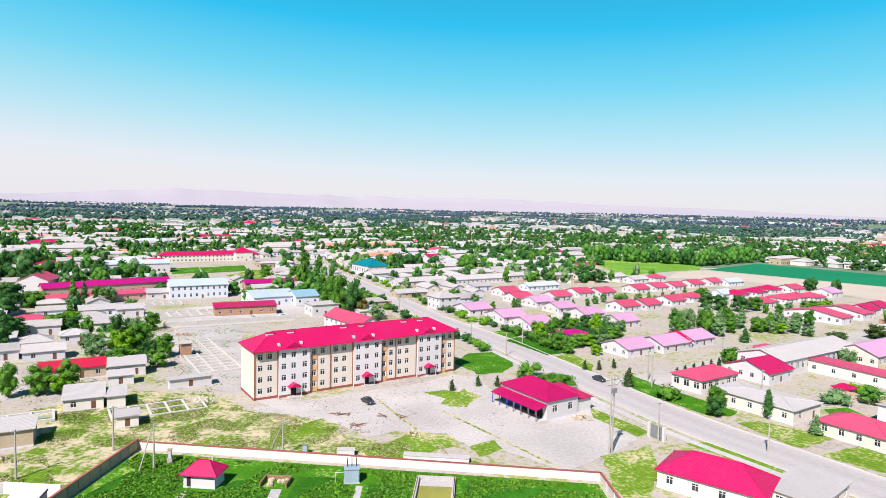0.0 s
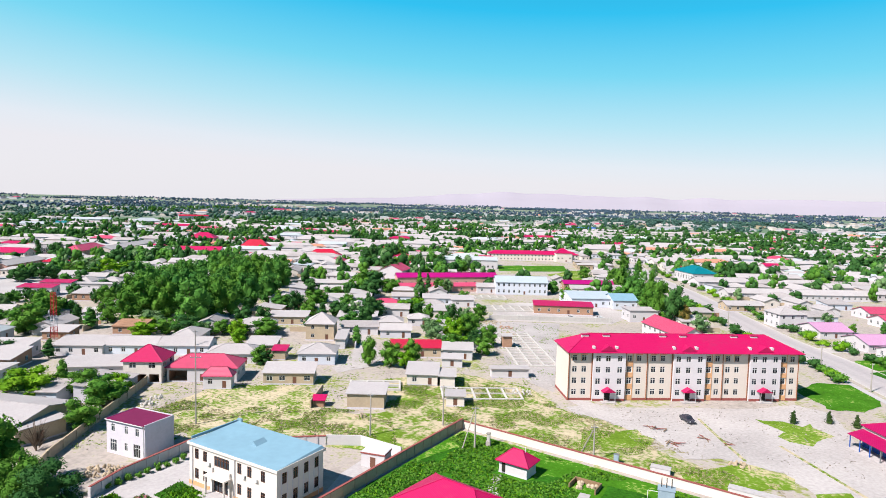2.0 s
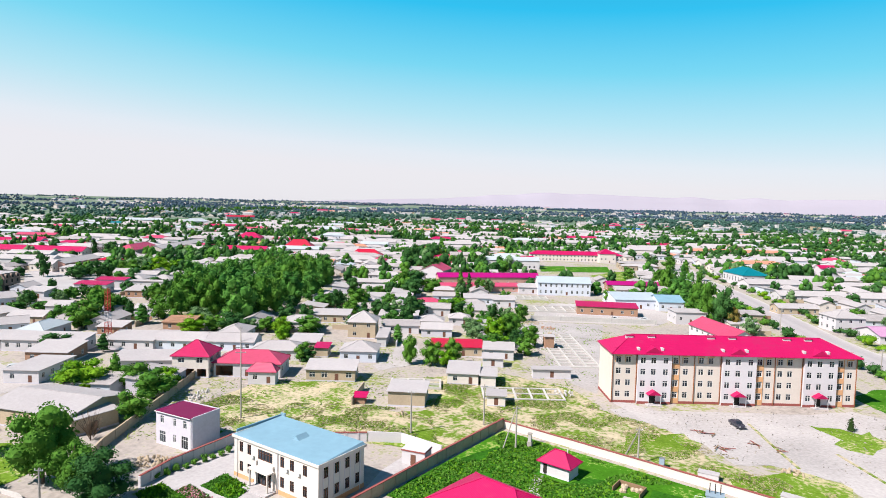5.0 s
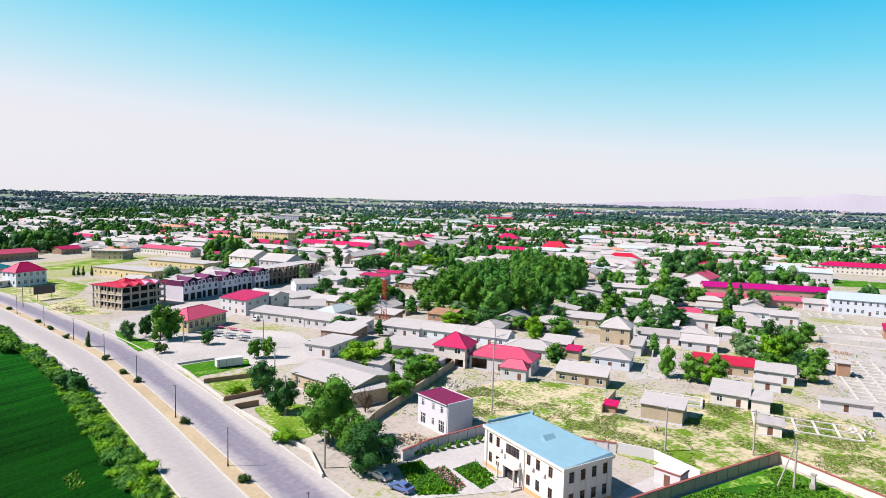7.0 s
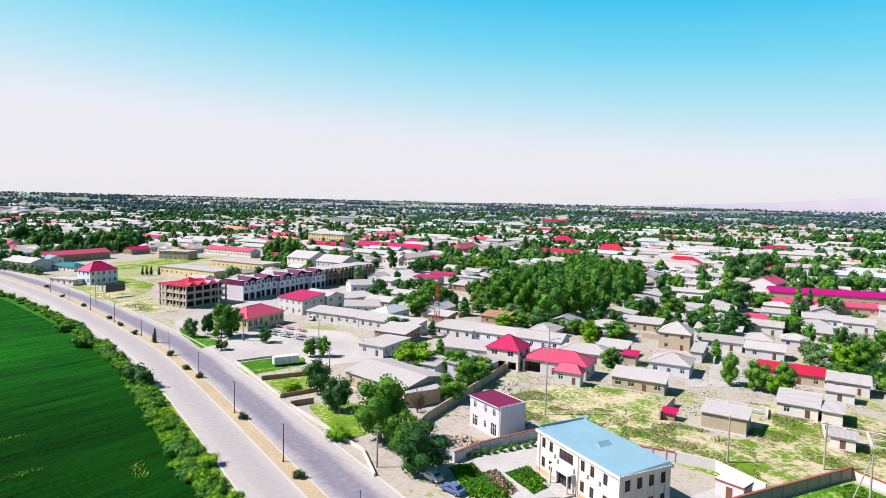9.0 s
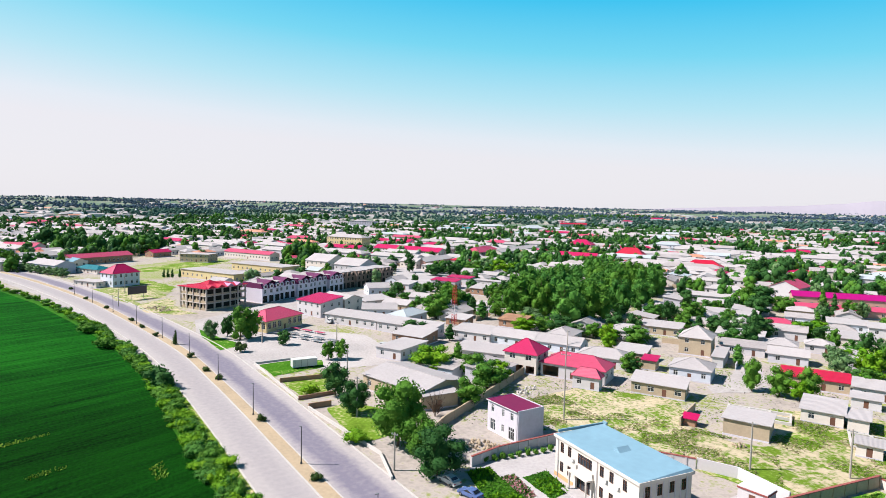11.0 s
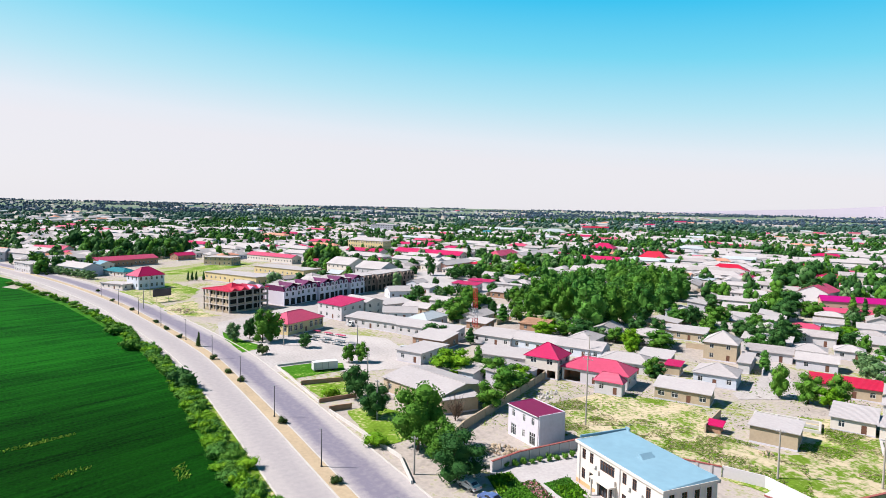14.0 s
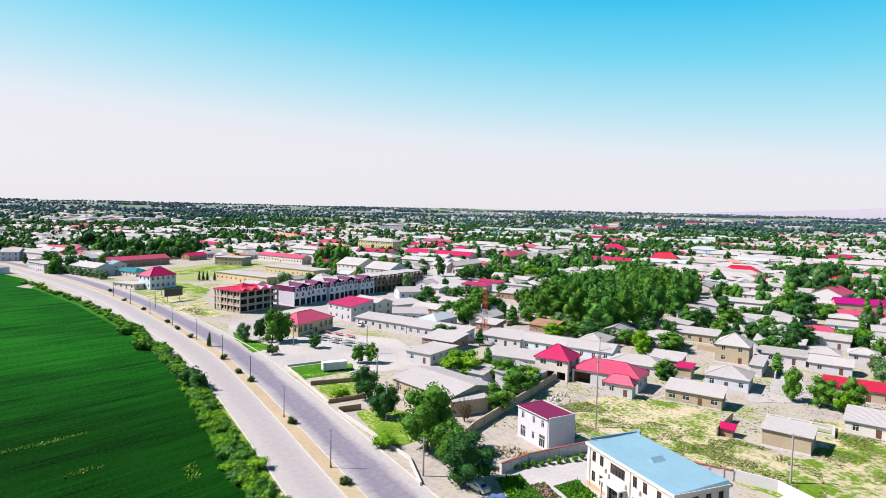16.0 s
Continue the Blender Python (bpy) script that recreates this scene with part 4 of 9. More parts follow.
house(-86.5, 120.9, 29, 8.7, 8.0, 3.6, "shed", "slate", "clay", rise=0.3, gap=9, name='store', label='windowless tan store with a pale flat roof')
house(-95.1, 113.3, 29, 2.5, 2.0, 1.7, "shed", "crimson", "brick", rise=0.4, gap=9, name='small_shed', plinth=False)
house(-114.4, 124.1, 33, 13.0, 6.0, 3.2, "shed", "slate", "clay", rise=1.2, gap=3, win=1.6)
house(-102.1, 168.1, 33, 15.7, 7.0, 3.2, "shed", "red", "clay")
house(-133.4, 199.4, 33, 9.6, 8.0, 3, "hip", "slate", "clay")
house(-127.9, 211.4, 33, 8.3, 7.0, 3, "hip", "slate", "white")
house(-158.3, 233.4, 33, 12.5, 8.0, 3.2, "hip", "rose", "white")
house(-181.3, 234.4, 33, 21.6, 8.0, 3.2, "shed", "slate", "white")
house(-206.9, 217.2, 33, 10.2, 9.0, 3.5, "hip", "slate", "bluewhite")
house(-143.1, 170.4, 33, 9.7, 10.0, 6, "hip", "slate", "clay", floors=2, rise=3.0)
house(-170.4, 183.1, 33, 14.7, 8.0, 3.2, "shed", "slate", "clay")
house(-122.6, 145.0, 33, 10.8, 10.0, 3.5, "hip", "slate", "bluewhite")
house(-130.8, 166.6, 33, 3.1, 14.0, 3.2, "shed", "slate", "white")
house(-143.9, 143.3, 33, 9.0, 8.0, 3.2, "shed", "slate", "clay")
house(-134.0, 140.6, 33, 3.9, 5.0, 3, "shed", "crimson", "clay")
house(-220.0, 272.7, 33, 23.7, 8.0, 3.2, "shed", "slate", "white")
house(-238.5, 303.3, 33, 21.1, 9.0, 3.2, "hip", "slate", "white")
house(-272.5, 328.3, 33, 25.5, 8.0, 3.2, "hip", "slate", "white")
house(-309.4, 352.4, 33, 16.2, 8.0, 3, "hip", "slate", "cream")
house(-146.9, 105.3, 33, 9.7, 9.0, 6.0, "hip", "crimson", "cream", floors=2, rise=3.1, gap=3.2, win=1.7, winh=1.4, door=False, bays=[(3.4, 5.9, 2.4), (6.6, 9.1, 2.4)], label='cream two-storey house with a crimson roof and open brick garages')
house(-135.4, 114.5, 33, 18.0, 9.0, 4, "hip", "rose", "white", rise=2.4, gap=3.4, win=1.5, bays=[(0.6, 5.2, 3.1)], label='white house with a faded rose roof and an open garage')
house(-125.6, 110.0, 33, 7.0, 3.0, 3.8, "hip", "rose", "white", rise=1.6, gap=2.8)
house(-161.0, 100.8, 40, 18.3, 8.0, 3.2, "shed", "slate", "white")
house(-187.7, 112.0, 33, 14.8, 9.0, 3.2, "shed", "slate", "white")
house(-175.8, 121.1, 33, 15.2, 9.0, 3.2, "gable", "slate", "bluewhite")
house(-162.9, 129.7, 33, 15.7, 9.0, 3.2, "gable", "slate", "bluewhite")
house(-202.0, 137.5, 33, 10.1, 8.0, 3, "shed", "rust", "brick")
house(-211.9, 118.3, 33, 8.4, 7.0, 3, "shed", "slate", "brick")

# ---- the town centre ----
house(-511.3, 255.1, 33, 32.4, 12.0, 7, "hip", "slate", "cream", floors=2, category='building')
house(-479.9, 284.6, 125.1, 45.6, 14.0, 6.5, "hip", "rose", "salmonwall", rise=3.6, floors=2, category='building')
house(-595.0, 372.7, 33, 23.5, 12.0, 6, "hip", "rose", "cream", floors=2)
house(-507.7, 338.5, 125, 95.8, 12.0, 5, "gable", "slate", "cream", category='building')
house(-539.4, 446.3, 33, 25.6, 16.0, 7, "hip", "crimson", "salmonwall", rise=5.0, floors=2)
house(-428.5, 352.1, 33, 33.9, 11.0, 4.5, "gable", "crimson", "cream", rise=3.4)
house(-420.0, 404.3, 33, 24.3, 13.0, 6.5, "hip", "red", "cream", rise=5.5, floors=2)
house(-380.6, 354.6, 33, 20.4, 8.0, 4, "gable", "rose", "cream")
house(-363.4, 379.5, 33, 42.0, 10.0, 4, "gable", "slate", "cream")
house(-330.9, 393.5, 33, 27.0, 14.0, 4.5, "hip", "red", "brick", rise=4.5)
house(-424.8, 208.7, 125, 42.8, 12.0, 5, "gable", "slate", "salmonwall", category='building')
house(-424.3, 232.3, 33, 13.7, 8.0, 4, "hip", "red", "cream")
house(-417.2, 188.5, 33, 14.2, 12.0, 5, "gable", "slate", "cream")
house(-312.7, 163.4, 33, 16.0, 7.0, 4, "shed", "crimson", "white", gap=3, name='market_stall', category='market stall')
house(-319.1, 176.3, 33, 15.0, 6.0, 4.5, "shed", "crimson", "white", name='market_stall', category='market stall')
house(-304.3, 187.4, 33, 25.0, 6.0, 4, "flat", "slate", "white", gap=2.6, name='shop_row', category='building')
house(-275.2, 174.2, 33, 26.7, 10.0, 3.5, "shed", "slate", "brick")
house(-606.9, 200.1, 34.4, 44.7, 14.0, 12, "hip", "slate", "yellow", floors=3, gap=3.0, winh=2.0, category='building')
house(-510.5, 226.1, 29.6, 72.4, 12.0, 6, "gable", "crimson", "cream", rise=3.0, floors=2, category='building')
house(-1075.5, 380.9, 48, 46.0, 24.0, 14, "flat", "slate", "grey", floors=4, name='block_of_flats', category='building')
house(-376.3, 130.6, 33, 20.0, 18.0, 8, "gable", "slate", "white", floors=2, category='building')
house(-418.7, 123.6, 33, 20.0, 20.0, 7, "gable", "slate", "cream", floors=2, category='building')
house(-361.2, 135.7, 33, 14.0, 14.0, 7, "flat", "slate", "white", floors=2)

house(-514.0, 88.7, 32, 53.0, 10.0, 5, "gable", "rose", "cream", category='building')
house(-1012.3, 110.6, 24, 60.0, 14.0, 8, "flat", "slate", "grey", floors=2, category='building')
house(-831.4, -31.0, 68, 37.0, 14.0, 5, "gable", "slate", "clay", category='building')
house(-618.2, -79.4, 61, 30.0, 14.0, 5, "gable", "rose", "white", category='building')
house(-505.4, 539.2, 33, 28.0, 12.0, 8, "hip", "tin", "bluewhite", floors=2)
house(-636.1, 670.2, 27, 31.0, 16.0, 7, "hip", "tin", "white", rise=4.0, floors=2)
house(-934.3, 481.6, 50, 34.0, 14.0, 6, "gable", "tin", "bluewhite", category='building')
house(-956.0, 529.4, 33, 26.0, 12.0, 6, "hip", "teal", "white", category='building')
house(-1080.5, 644.9, 45, 73.0, 16.0, 6, "gable", "tin", "white", category='building')
house(-695.2, 171.4, 60, 30.0, 12.0, 6, "hip", "rose", "cream", floors=2)
house(-960.0, 673.9, 60, 40.0, 20.0, 7, "hip", "tin", "white", rise=5.0, category='building')
house(-101.1, 848.1, 33, 29.0, 14.0, 4, "hip", "paleblue", "white")
house(-123.4, 813.3, 25, 21.0, 12.0, 4, "hip", "orange", "cream")
house(-8.7, 680.4, 28, 18.0, 12.0, 4, "hip", "rose", "cream")

# ---- beside the boulevard ----
house(-372.0, -2.5, 33, 11.0, 15.0, 7.4, "hip", "crimson", "bluewhite", rise=4.0, floors=2, gap=2.6, winh=2.0)
house(-385.9, 47.7, 33, 46.0, 14.0, 5, "flat", "slate", "yellow", gap=4, name='long_hall', category='building')
house(-417.4, 81.9, 33, 46.0, 16.0, 5, "flat", "slate", "yellow", gap=4, name='long_hall', category='building')
house(-502.5, -19.0, 127, 46.2, 12.0, 5, "gable", "rose", "brick", category='building')
house(-547.3, 21.5, 126, 16.9, 10.0, 4, "gable", "crimson", "brick")
house(-499.3, 47.9, 55, 22.7, 14.0, 6, "flat", "slate", "clay", floors=2)
house(-438.7, -18.8, 38, 20.9, 9.0, 3, "hip", "teal", "cream")
house(-484.4, -32.5, 26, 20.9, 9.0, 4, "gable", "blue", "cream")
house(-562.4, -106.2, 83, 12.4, 14.0, 7, "gable", "slate", "white", floors=2)
house(-471.8, -71.1, 29, 25.6, 10.0, 6, "flat", "slate", "white", floors=2)
house(-372.9, -15.9, 41, 16.8, 8.0, 3, "flat", "slate", "cream")
house(-231.9, 50.1, 127, 19.4, 11.8, 4.6, "hip", "rose", "yellow", gap=2.6, rise=2.8, win=1.7, winh=2.2, name='cafe', category='cafe', label='yellow plastered cafe with a faded rose hipped roof')
house(-253.8, 74.0, 25, 15.0, 12.0, 6, "shed", "crimson", "white", floors=2, rise=1.6)
house(-258.9, 85.0, 25, 15.0, 10.0, 6, "gable", "slate", "cream", floors=2, rise=1.6)
house(-266.0, 102.2, 106, 15.4, 9.0, 3.2, "shed", "slate", "white")
house(-299.6, 116.7, 86, 11.5, 10.0, 4, "gable", "slate", "bluewhite")
house(-243.3, 96.8, 68, 14.1, 9.0, 3.2, "gable", "slate", "bluewhite")
house(-227.2, 81.1, 33, 24.9, 8.0, 3.5, "shed", "slate", "white", gap=3)
house(-205.4, 94.3, 33, 24.3, 8.0, 3.5, "shed", "slate", "white", gap=3)
house(-176.7, 79.1, 33, 9.0, 15.0, 3.4, "flat", "slate", "white")
house(-190.9, 89.8, 33, 12.0, 10.0, 3.2, "shed", "slate", "brick")
house(-132.1, 67.0, 92, 9.6, 12.0, 3.4, "shed", "slate", "clay", rise=0.8, gap=5)
house(-140.1, 67.1, 18, 21.3, 16.0, 3.8, "gable", "slate", "clay", rise=1.6, gap=5)

# ---- grounds ----
patch("crop_field", "crop", [(-100.8, 16.2), (-137.1, 11.0), (-170, 8.0), (-193, 3.8), (-216, -1.6), (-245, -9.8), (-270, -17.8), (-319.1, -34.6), (-380.7, -61.4), (-404.8, -81.2), (-361.3, -125.0), (-197.9, -91.7), (-129.3, -58.3)], 0.05, 0, "lush green crop field")
patch("far_crop_field", "crop", [(-533.1, -171.9), (-465.9, -94.2), (-430.2, -74.2), (-406.5, -67.2), (-379.9, -75.9), (-358.3, -114.0)], 0.05, 0, "green crop field beyond the track")
patch("field_margin", "beds", [(-101.8, 12.6), (-138.2, 7.0), (-219.3, -12.2), (-320.4, -39.8), (-379.0, -63.6), (-392.9, -63.0), (-325.6, -33.5), (-270, -13.5), (-216, 1.5), (-170, 11.5), (-137.9, 15.2), (-99.6, 20.2)], 0.04, 0, "weedy field margin")
patch("lawn", "lawn", [(4.0, 194), (9.5, 206.5), (17, 210), (22.5, 203), (23.5, 194), (19, 183), (11.2, 180.5)], 0.05, 1.2, "bright green lawn beside the block of flats")
patch("lawn", "lawn", [(20, 238), (22, 246), (29.0, 252.8), (33.5, 241.8), (27, 234)], 0.05, 1.0, "bright green lawn")
patch("vegetable_field", "beds", [(24.3, 229.2), (29, 235.5), (33.5, 234.2), (44.4, 217.2), (42.8, 211.0), (36.5, 206.1)], 0.06, 0.8, "dark green vegetable field")
patch("verge", "grass", [(36.9, 203.2), (45.2, 211.3), (49.2, 195.3), (45.8, 184.1)], 0.05, 0.6, "yellowing grass verge")
patch("verge", "lawn", [(57.1, 185.1), (64.2, 169.2), (74.8, 150.8), (71.3, 147.2), (65.5, 148.0), (53.7, 168.4)], 0.05, 0.6, "green verge in front of a house")
patch("verge", "grass", [(70.4, 142.4), (76.3, 144.7), (88.8, 134.5), (77.7, 127.4), (75.5, 128.8)], 0.05, 0.6, "patchy green verge")
patch("verge", "grass", [(78.7, 124.2), (90.6, 129.7), (93.3, 125.3), (86.5, 115.9)], 0.05, 0.6, "patchy green verge")
patch("verge", "grass", [(53.0, 128.7), (59.2, 130.4), (66.9, 115.6), (63.7, 113.6)], 0.05, 0.6, "narrow strip of dry grass")
patch("verge", "lawn", [(97.9, 154.6), (105.7, 156.5), (106.1, 144.8), (97.1, 143.4)], 0.05, 0.6, "green yard grass")
patch("verge", "grass", [(38.0, 151.6), (47.4, 135.4), (43.7, 131.7), (36.8, 144.0)], 0.05, 0.6, "green verge")
patch("rough_grass", "grass", [(33.0, 120.9), (44.6, 127.0), (42.4, 115.5), (36.6, 103.2), (31.7, 102.9), (31.5, 107.7)], 0.045, 1.2, "rough green grass")
patch("rough_grass", "grass", [(-15.5, 120.4), (-5.2, 132.0), (4.0, 130.2), (2.7, 124.4), (-6.2, 117.6), (-12.6, 115.6)], 0.045, 1.5, "rough green grass on a vacant lot")
patch("rough_grass", "grass", [(6.3, 124.6), (11.2, 128.1), (13.2, 123.5), (8.3, 118.9)], 0.045, 1.2, "rough green grass")
patch("rough_grass", "grass", [(-2.8, 161.3), (7.9, 164.7), (11.1, 154.2), (4, 151)], 0.045, 4.5, "rough green grass")
patch("weedy_lot", "weeds", [(-125, 95), (-127, 112), (-108, 124), (-97, 112), (-84, 113), (-79, 119), (-95, 140), (-81, 157), (-58, 155), (-45, 143), (-28, 140), (-21, 130), (-4, 121.5), (13, 115), (27, 111.6), (-15, 115.8), (-59.4, 120.4), (-62.4, 100), (-72, 101.5), (-78.5, 97.8), (-98, 82.8), (-108, 85)], 0.036, 1.6, "weedy vacant lot with straw and bare earth")
patch("weedy_lot", "weeds", [(-54.0, 120.4), (-24.4, 119.9), (-21.5, 129.3), (-34.1, 141.1), (-47.1, 140.2), (-55.6, 132.2), (-62.8, 126.7)], 0.04, 2, "weedy vacant lot")
patch("rough_grass", "grass", [(-36.3, 130.0), (-27.1, 138.9), (-22.6, 135.5), (-22.6, 128.5), (-34.8, 124.6)], 0.05, 1.2, "rough green grass")
patch("weedy_lot", "weeds", [(-113.6, 86.0), (-126.7, 104.0), (-116.1, 117.9), (-103.3, 121.1), (-88.5, 106.1), (-86.6, 95.1), (-103.0, 98.0), (-105.4, 87.7)], 0.04, 1.5, "weedy vacant lot")
patch("weedy_lot", "weeds", [(-85.6, 94.0), (-82.1, 104.3), (-76.2, 117.2), (-61.8, 123.0), (-62.6, 103.1), (-75.3, 95.9)], 0.042, 1.5, "weedy vacant lot with dry tufts")
patch("rough_grass", "grass", [(-78.0, 95.7), (-79.1, 100.5), (-72.3, 107.2), (-64.3, 103.6), (-68.2, 97.5)], 0.05, 1, "rough green grass")
patch("rough_grass", "grass", [(-81.3, 124.9), (-85.4, 140.4), (-77.4, 134.3), (-74.0, 123.5)], 0.05, 1, "rough green grass")
patch("paved_yard", "yard", [(-65.1, 79.6), (-67.5, 87.2), (-68.2, 97.5), (-60.5, 94.9), (-61.7, 79.1)], 0.05, 0, "pale concrete yard")
patch("forecourt", "dust", [(-45.5, 145.6), (-26.3, 157.0), (5.1, 176.9), (14.1, 165.2), (7.0, 142.0), (-10.1, 138.9), (-20.7, 140.1), (-38.8, 138.8)], 0.035, 1, "pale trodden forecourt of the flats")
patch("forecourt", "dust", [(-48.5, 152.9), (-34.1, 141.1), (-22.6, 135.4), (-15.3, 128.0), (-9.6, 132.0), (1.6, 131.4), (6.3, 124.6), (14.2, 122.1), (24.0, 113.2), (36.4, 123.4), (45.5, 133.5), (40.6, 159.6), (23.7, 138.5), (15.0, 157.7), (11.7, 177.4), (3.4, 179.2), (-12.0, 163.1), (-30.9, 151.0)], 0.036, 1.0, "pale trodden earth between the flats and the garden wall")
patch("building_site", "dust", [(-108.1, 236.6), (-62.3, 259.4), (-59.6, 289.3), (-83.7, 308.7), (-119.9, 285.7), (-117.8, 263.1)], 0.035, 0.5, "pale dusty yard")
patch("building_site", "dust", [(-107.7, 217.8), (-107.1, 234.5), (-81.1, 248.1), (-51.4, 155.1), (-59.5, 159.4), (-73.5, 175.0), (-80.5, 187.6)], 0.033, 0.5, "pale dusty building site")
patch("school_pitch", "lawn", [(-202.4, 454.5), (-188.1, 471.4), (-171.6, 433.0), (-185.3, 418.7)], 0.04, 0, "green sports pitch")
patch("school_pitch", "lawn", [(-186.4, 467.2), (-160.1, 492.7), (-143.4, 451.4), (-167.6, 430.0)], 0.04, 0, "green sports pitch")
patch("school_yard", "grass", [(-148.7, 419.4), (-141.9, 460.2), (-125.9, 463.9), (-116.5, 402.1), (-134.0, 398.6)], 0.04, 0.5, "grass yard")
patch("meadow", "meadow", [(146.2, 619.8), (244.6, 726.2), (278.6, 670.7), (230.1, 546.9), (203.9, 530.9), (140.5, 481.1)], 0.05, 1, "bright green meadow")
patch("far_field", "tealcrop", [(235.7, 548.2), (324.8, 634.0), (413.9, 489.3), (336.7, 397.2), (321.7, 443.9)], 0.05, 0, "blue-green crop field")
patch("bare_field", "tan", [(172.7, 471.8), (199.9, 520.4), (233.3, 542.6), (319.1, 440.2), (324.7, 382.8), (267.1, 314.2), (266.4, 366.7), (248.7, 409.6), (225.4, 463.5)], 0.04, 0, "bare tan field")
patch("car_park", "dust", [(-191.3, 25.8), (-214.1, 29.2), (-219.9, 40.3), (-223.4, 61.3), (-207.7, 77.9), (-166.6, 77.7), (-168.2, 54.0), (-175.3, 42.7), (-175.4, 33.2)], 0.035, 0.5, "pale dusty car park")
patch("grass_plot", "lawn", [(-180.1, 36.1), (-182.0, 46.3), (-178.8, 54.0), (-171.1, 52.7), (-167.0, 37.6)], 0.06, 0.5, "green grass plot")
patch("grass_plot", "grass", [(-162.8, 38.2), (-166.2, 52.2), (-147.3, 46.8), (-148.1, 40.0)], 0.06, 0.5, "sunlit grass plot")
patch("grass_plot", "grass", [(-136.5, 43.1), (-138.2, 49.7), (-132.0, 54.4), (-115.9, 52.1), (-112.9, 43.8)], 0.06, 0.6, "sunlit grass plot")
patch("flower_bed", "lawn", [(-94.0, 56.7), (-93.9, 61.3), (-79.8, 60.3), (-82.8, 54.1)], 0.06, 0.3, "garden lawn by the office house")
patch("flower_bed", "beds", [(-87.9, 64.4), (-88.5, 69.9), (-80.5, 68.8), (-79.2, 64.2)], 0.08, 0.3, "flower bed by the office house")
patch("forecourt", "yard", [(-95.9, 58.3), (-97.3, 79.1), (-76.4, 68.3), (-81.9, 52.6)], 0.04, 0, "pale paved forecourt")
patch("playing_field", "drylawn", [(-468.5, -2.2), (-540.8, 59.3), (-497.4, 71.8), (-452.3, 39.1), (-391.3, 18.7), (-395.0, 3.4)], 0.04, 1, "dry grass playing field")
patch("playing_field", "drylawn", [(-355.1, -30.4), (-361.4, -12.8), (-307.4, 6.1), (-275.6, 10.3), (-303.1, -7.7)], 0.04, 1, "weedy ground by the boulevard")
patch("rough_grass", "drylawn", [(-386.5, -16.8), (-341.2, 22.4), (-319.2, 14.9), (-318.8, -3.6)], 0.045, 1, "rough grass by the boulevard")
patch("weedy_ground", "weeds", [(-353.9, -8.7), (-374.6, 5.4), (-327.1, 18.8), (-319.1, 16.2), (-308.7, 1.0), (-319.1, -4.4)], 0.05, 2, "yellow-green weeds by the boulevard")
patch("weedy_ground", "weeds", [(-299.2, 5.1), (-318.2, 18.4), (-308.5, 20.9), (-285.4, 20.0), (-270.6, 28.1), (-271.0, 18.2), (-280.5, 8.8)], 0.05, 2, "yellow-green weeds before the unfinished block")
patch("weedy_ground", "grass", [(-387.7, 2.9), (-392.4, 10.9), (-355.8, 24.0), (-336.6, 19.3), (-363.6, 4.2)], 0.05, 1.5, "green grass beside the villa")
patch("playing_field", "grass", [(-446.4, -0.2), (-508.8, 49.5), (-502.0, 72.0), (-474.9, 59.1), (-432.5, 11.6)], 0.05, 2, "green edge of a playing field")
patch("grass_plot", "lawn", [(-237.5, 25.1), (-217.0, 31.6), (-207.7, 36.3), (-204.1, 31.6), (-201.8, 28.1), (-224.8, 24.8)], 0.06, 0.4, "shady grass plot under trees")
patch("lane", "dust", [(-157.1, 206.8), (-153.9, 209.9), (-132.2, 184.2), (-117, 168), (-104, 152.1), (-109.6, 137.4), (-114, 141), (-118.5, 155.4), (-127.2, 171.2)], 0.045, 0.8, "pale trodden lane between house plots", block=False)
patch("market_yard", "yard", [(-416.2, 175.2), (-417.9, 194.5), (-377.1, 200.5), (-306.9, 177.5), (-292.3, 158.4), (-343.8, 145.0)], 0.035, 0, "pale paved market yard")
GROVE_AT = len(OPEN)
patch("grove_floor", "soil", [(-219.4, 147.0), (-190.8, 147.6), (-190.0, 164.6), (-203.0, 200.9), (-232.0, 250.0), (-262.0, 285.0), (-290.0, 290.0), (-309.8, 270.0), (-300.0, 235.3), (-270.0, 185.1)], 0.03, 2, "shaded leafy ground under a grove")
OPEN.append([(-185, 560), (-120, 600), (-100, 480), (-125, 480)])
OPEN.append([(109, 459), (179, 706), (334, 664), (438, 518), (245, 288), (260, 403), (210, 439), (177, 461)])
OPEN.append([(-213, 456), (-226, 496), (-158, 537), (-124, 456), (-112, 387), (-163, 363)])
OPEN.append([(-487, -37), (-524, 3), (-527, 76), (-481, 108), (-382, 60), (-276, 10), (-333, -21), (-392, -40)])
OPEN.append([(59, 197), (77, 202), (83, 171), (100, 157), (104, 141), (84, 113), (74, 143)])
OPEN.append([(-96, 55), (-118, 58), (-152, 108), (-134, 112), (-126, 126), (-100, 130), (-90, 100)])

# ---- trees near by ----
tree(-109.6, 50.0, 14.2, 12, "round", "leaf")
tree(-94.5, 51.3, 9.2, 10.5, "round", "leafdark")
tree(-102.5, 51.7, 9, 9, "round", "leaf")
tree(-130.7, 48.2, 8, 7.5, "round", "leafdark")
tree(-144.7, 48.0, 9, 7.5, "round", "leafdark")
tree(-179.0, 56.1, 6, 5, "round", "leaf")
tree(-177.7, 59.7, 6.5, 5.2, "round", "leaf")
tree(-215.3, 36.3, 12.5, 9, "round", "leaf")
tree(-216.8, 39.9, 11, 8, "round", "leaf")
tree(-219.3, 27.2, 7, 5.5, "round", "leafsilver")
tree(-222.1, 32.9, 8, 5, "round", "leafdark")
tree(-202.3, 48.0, 5.5, 5.5, "round", "leafdark")
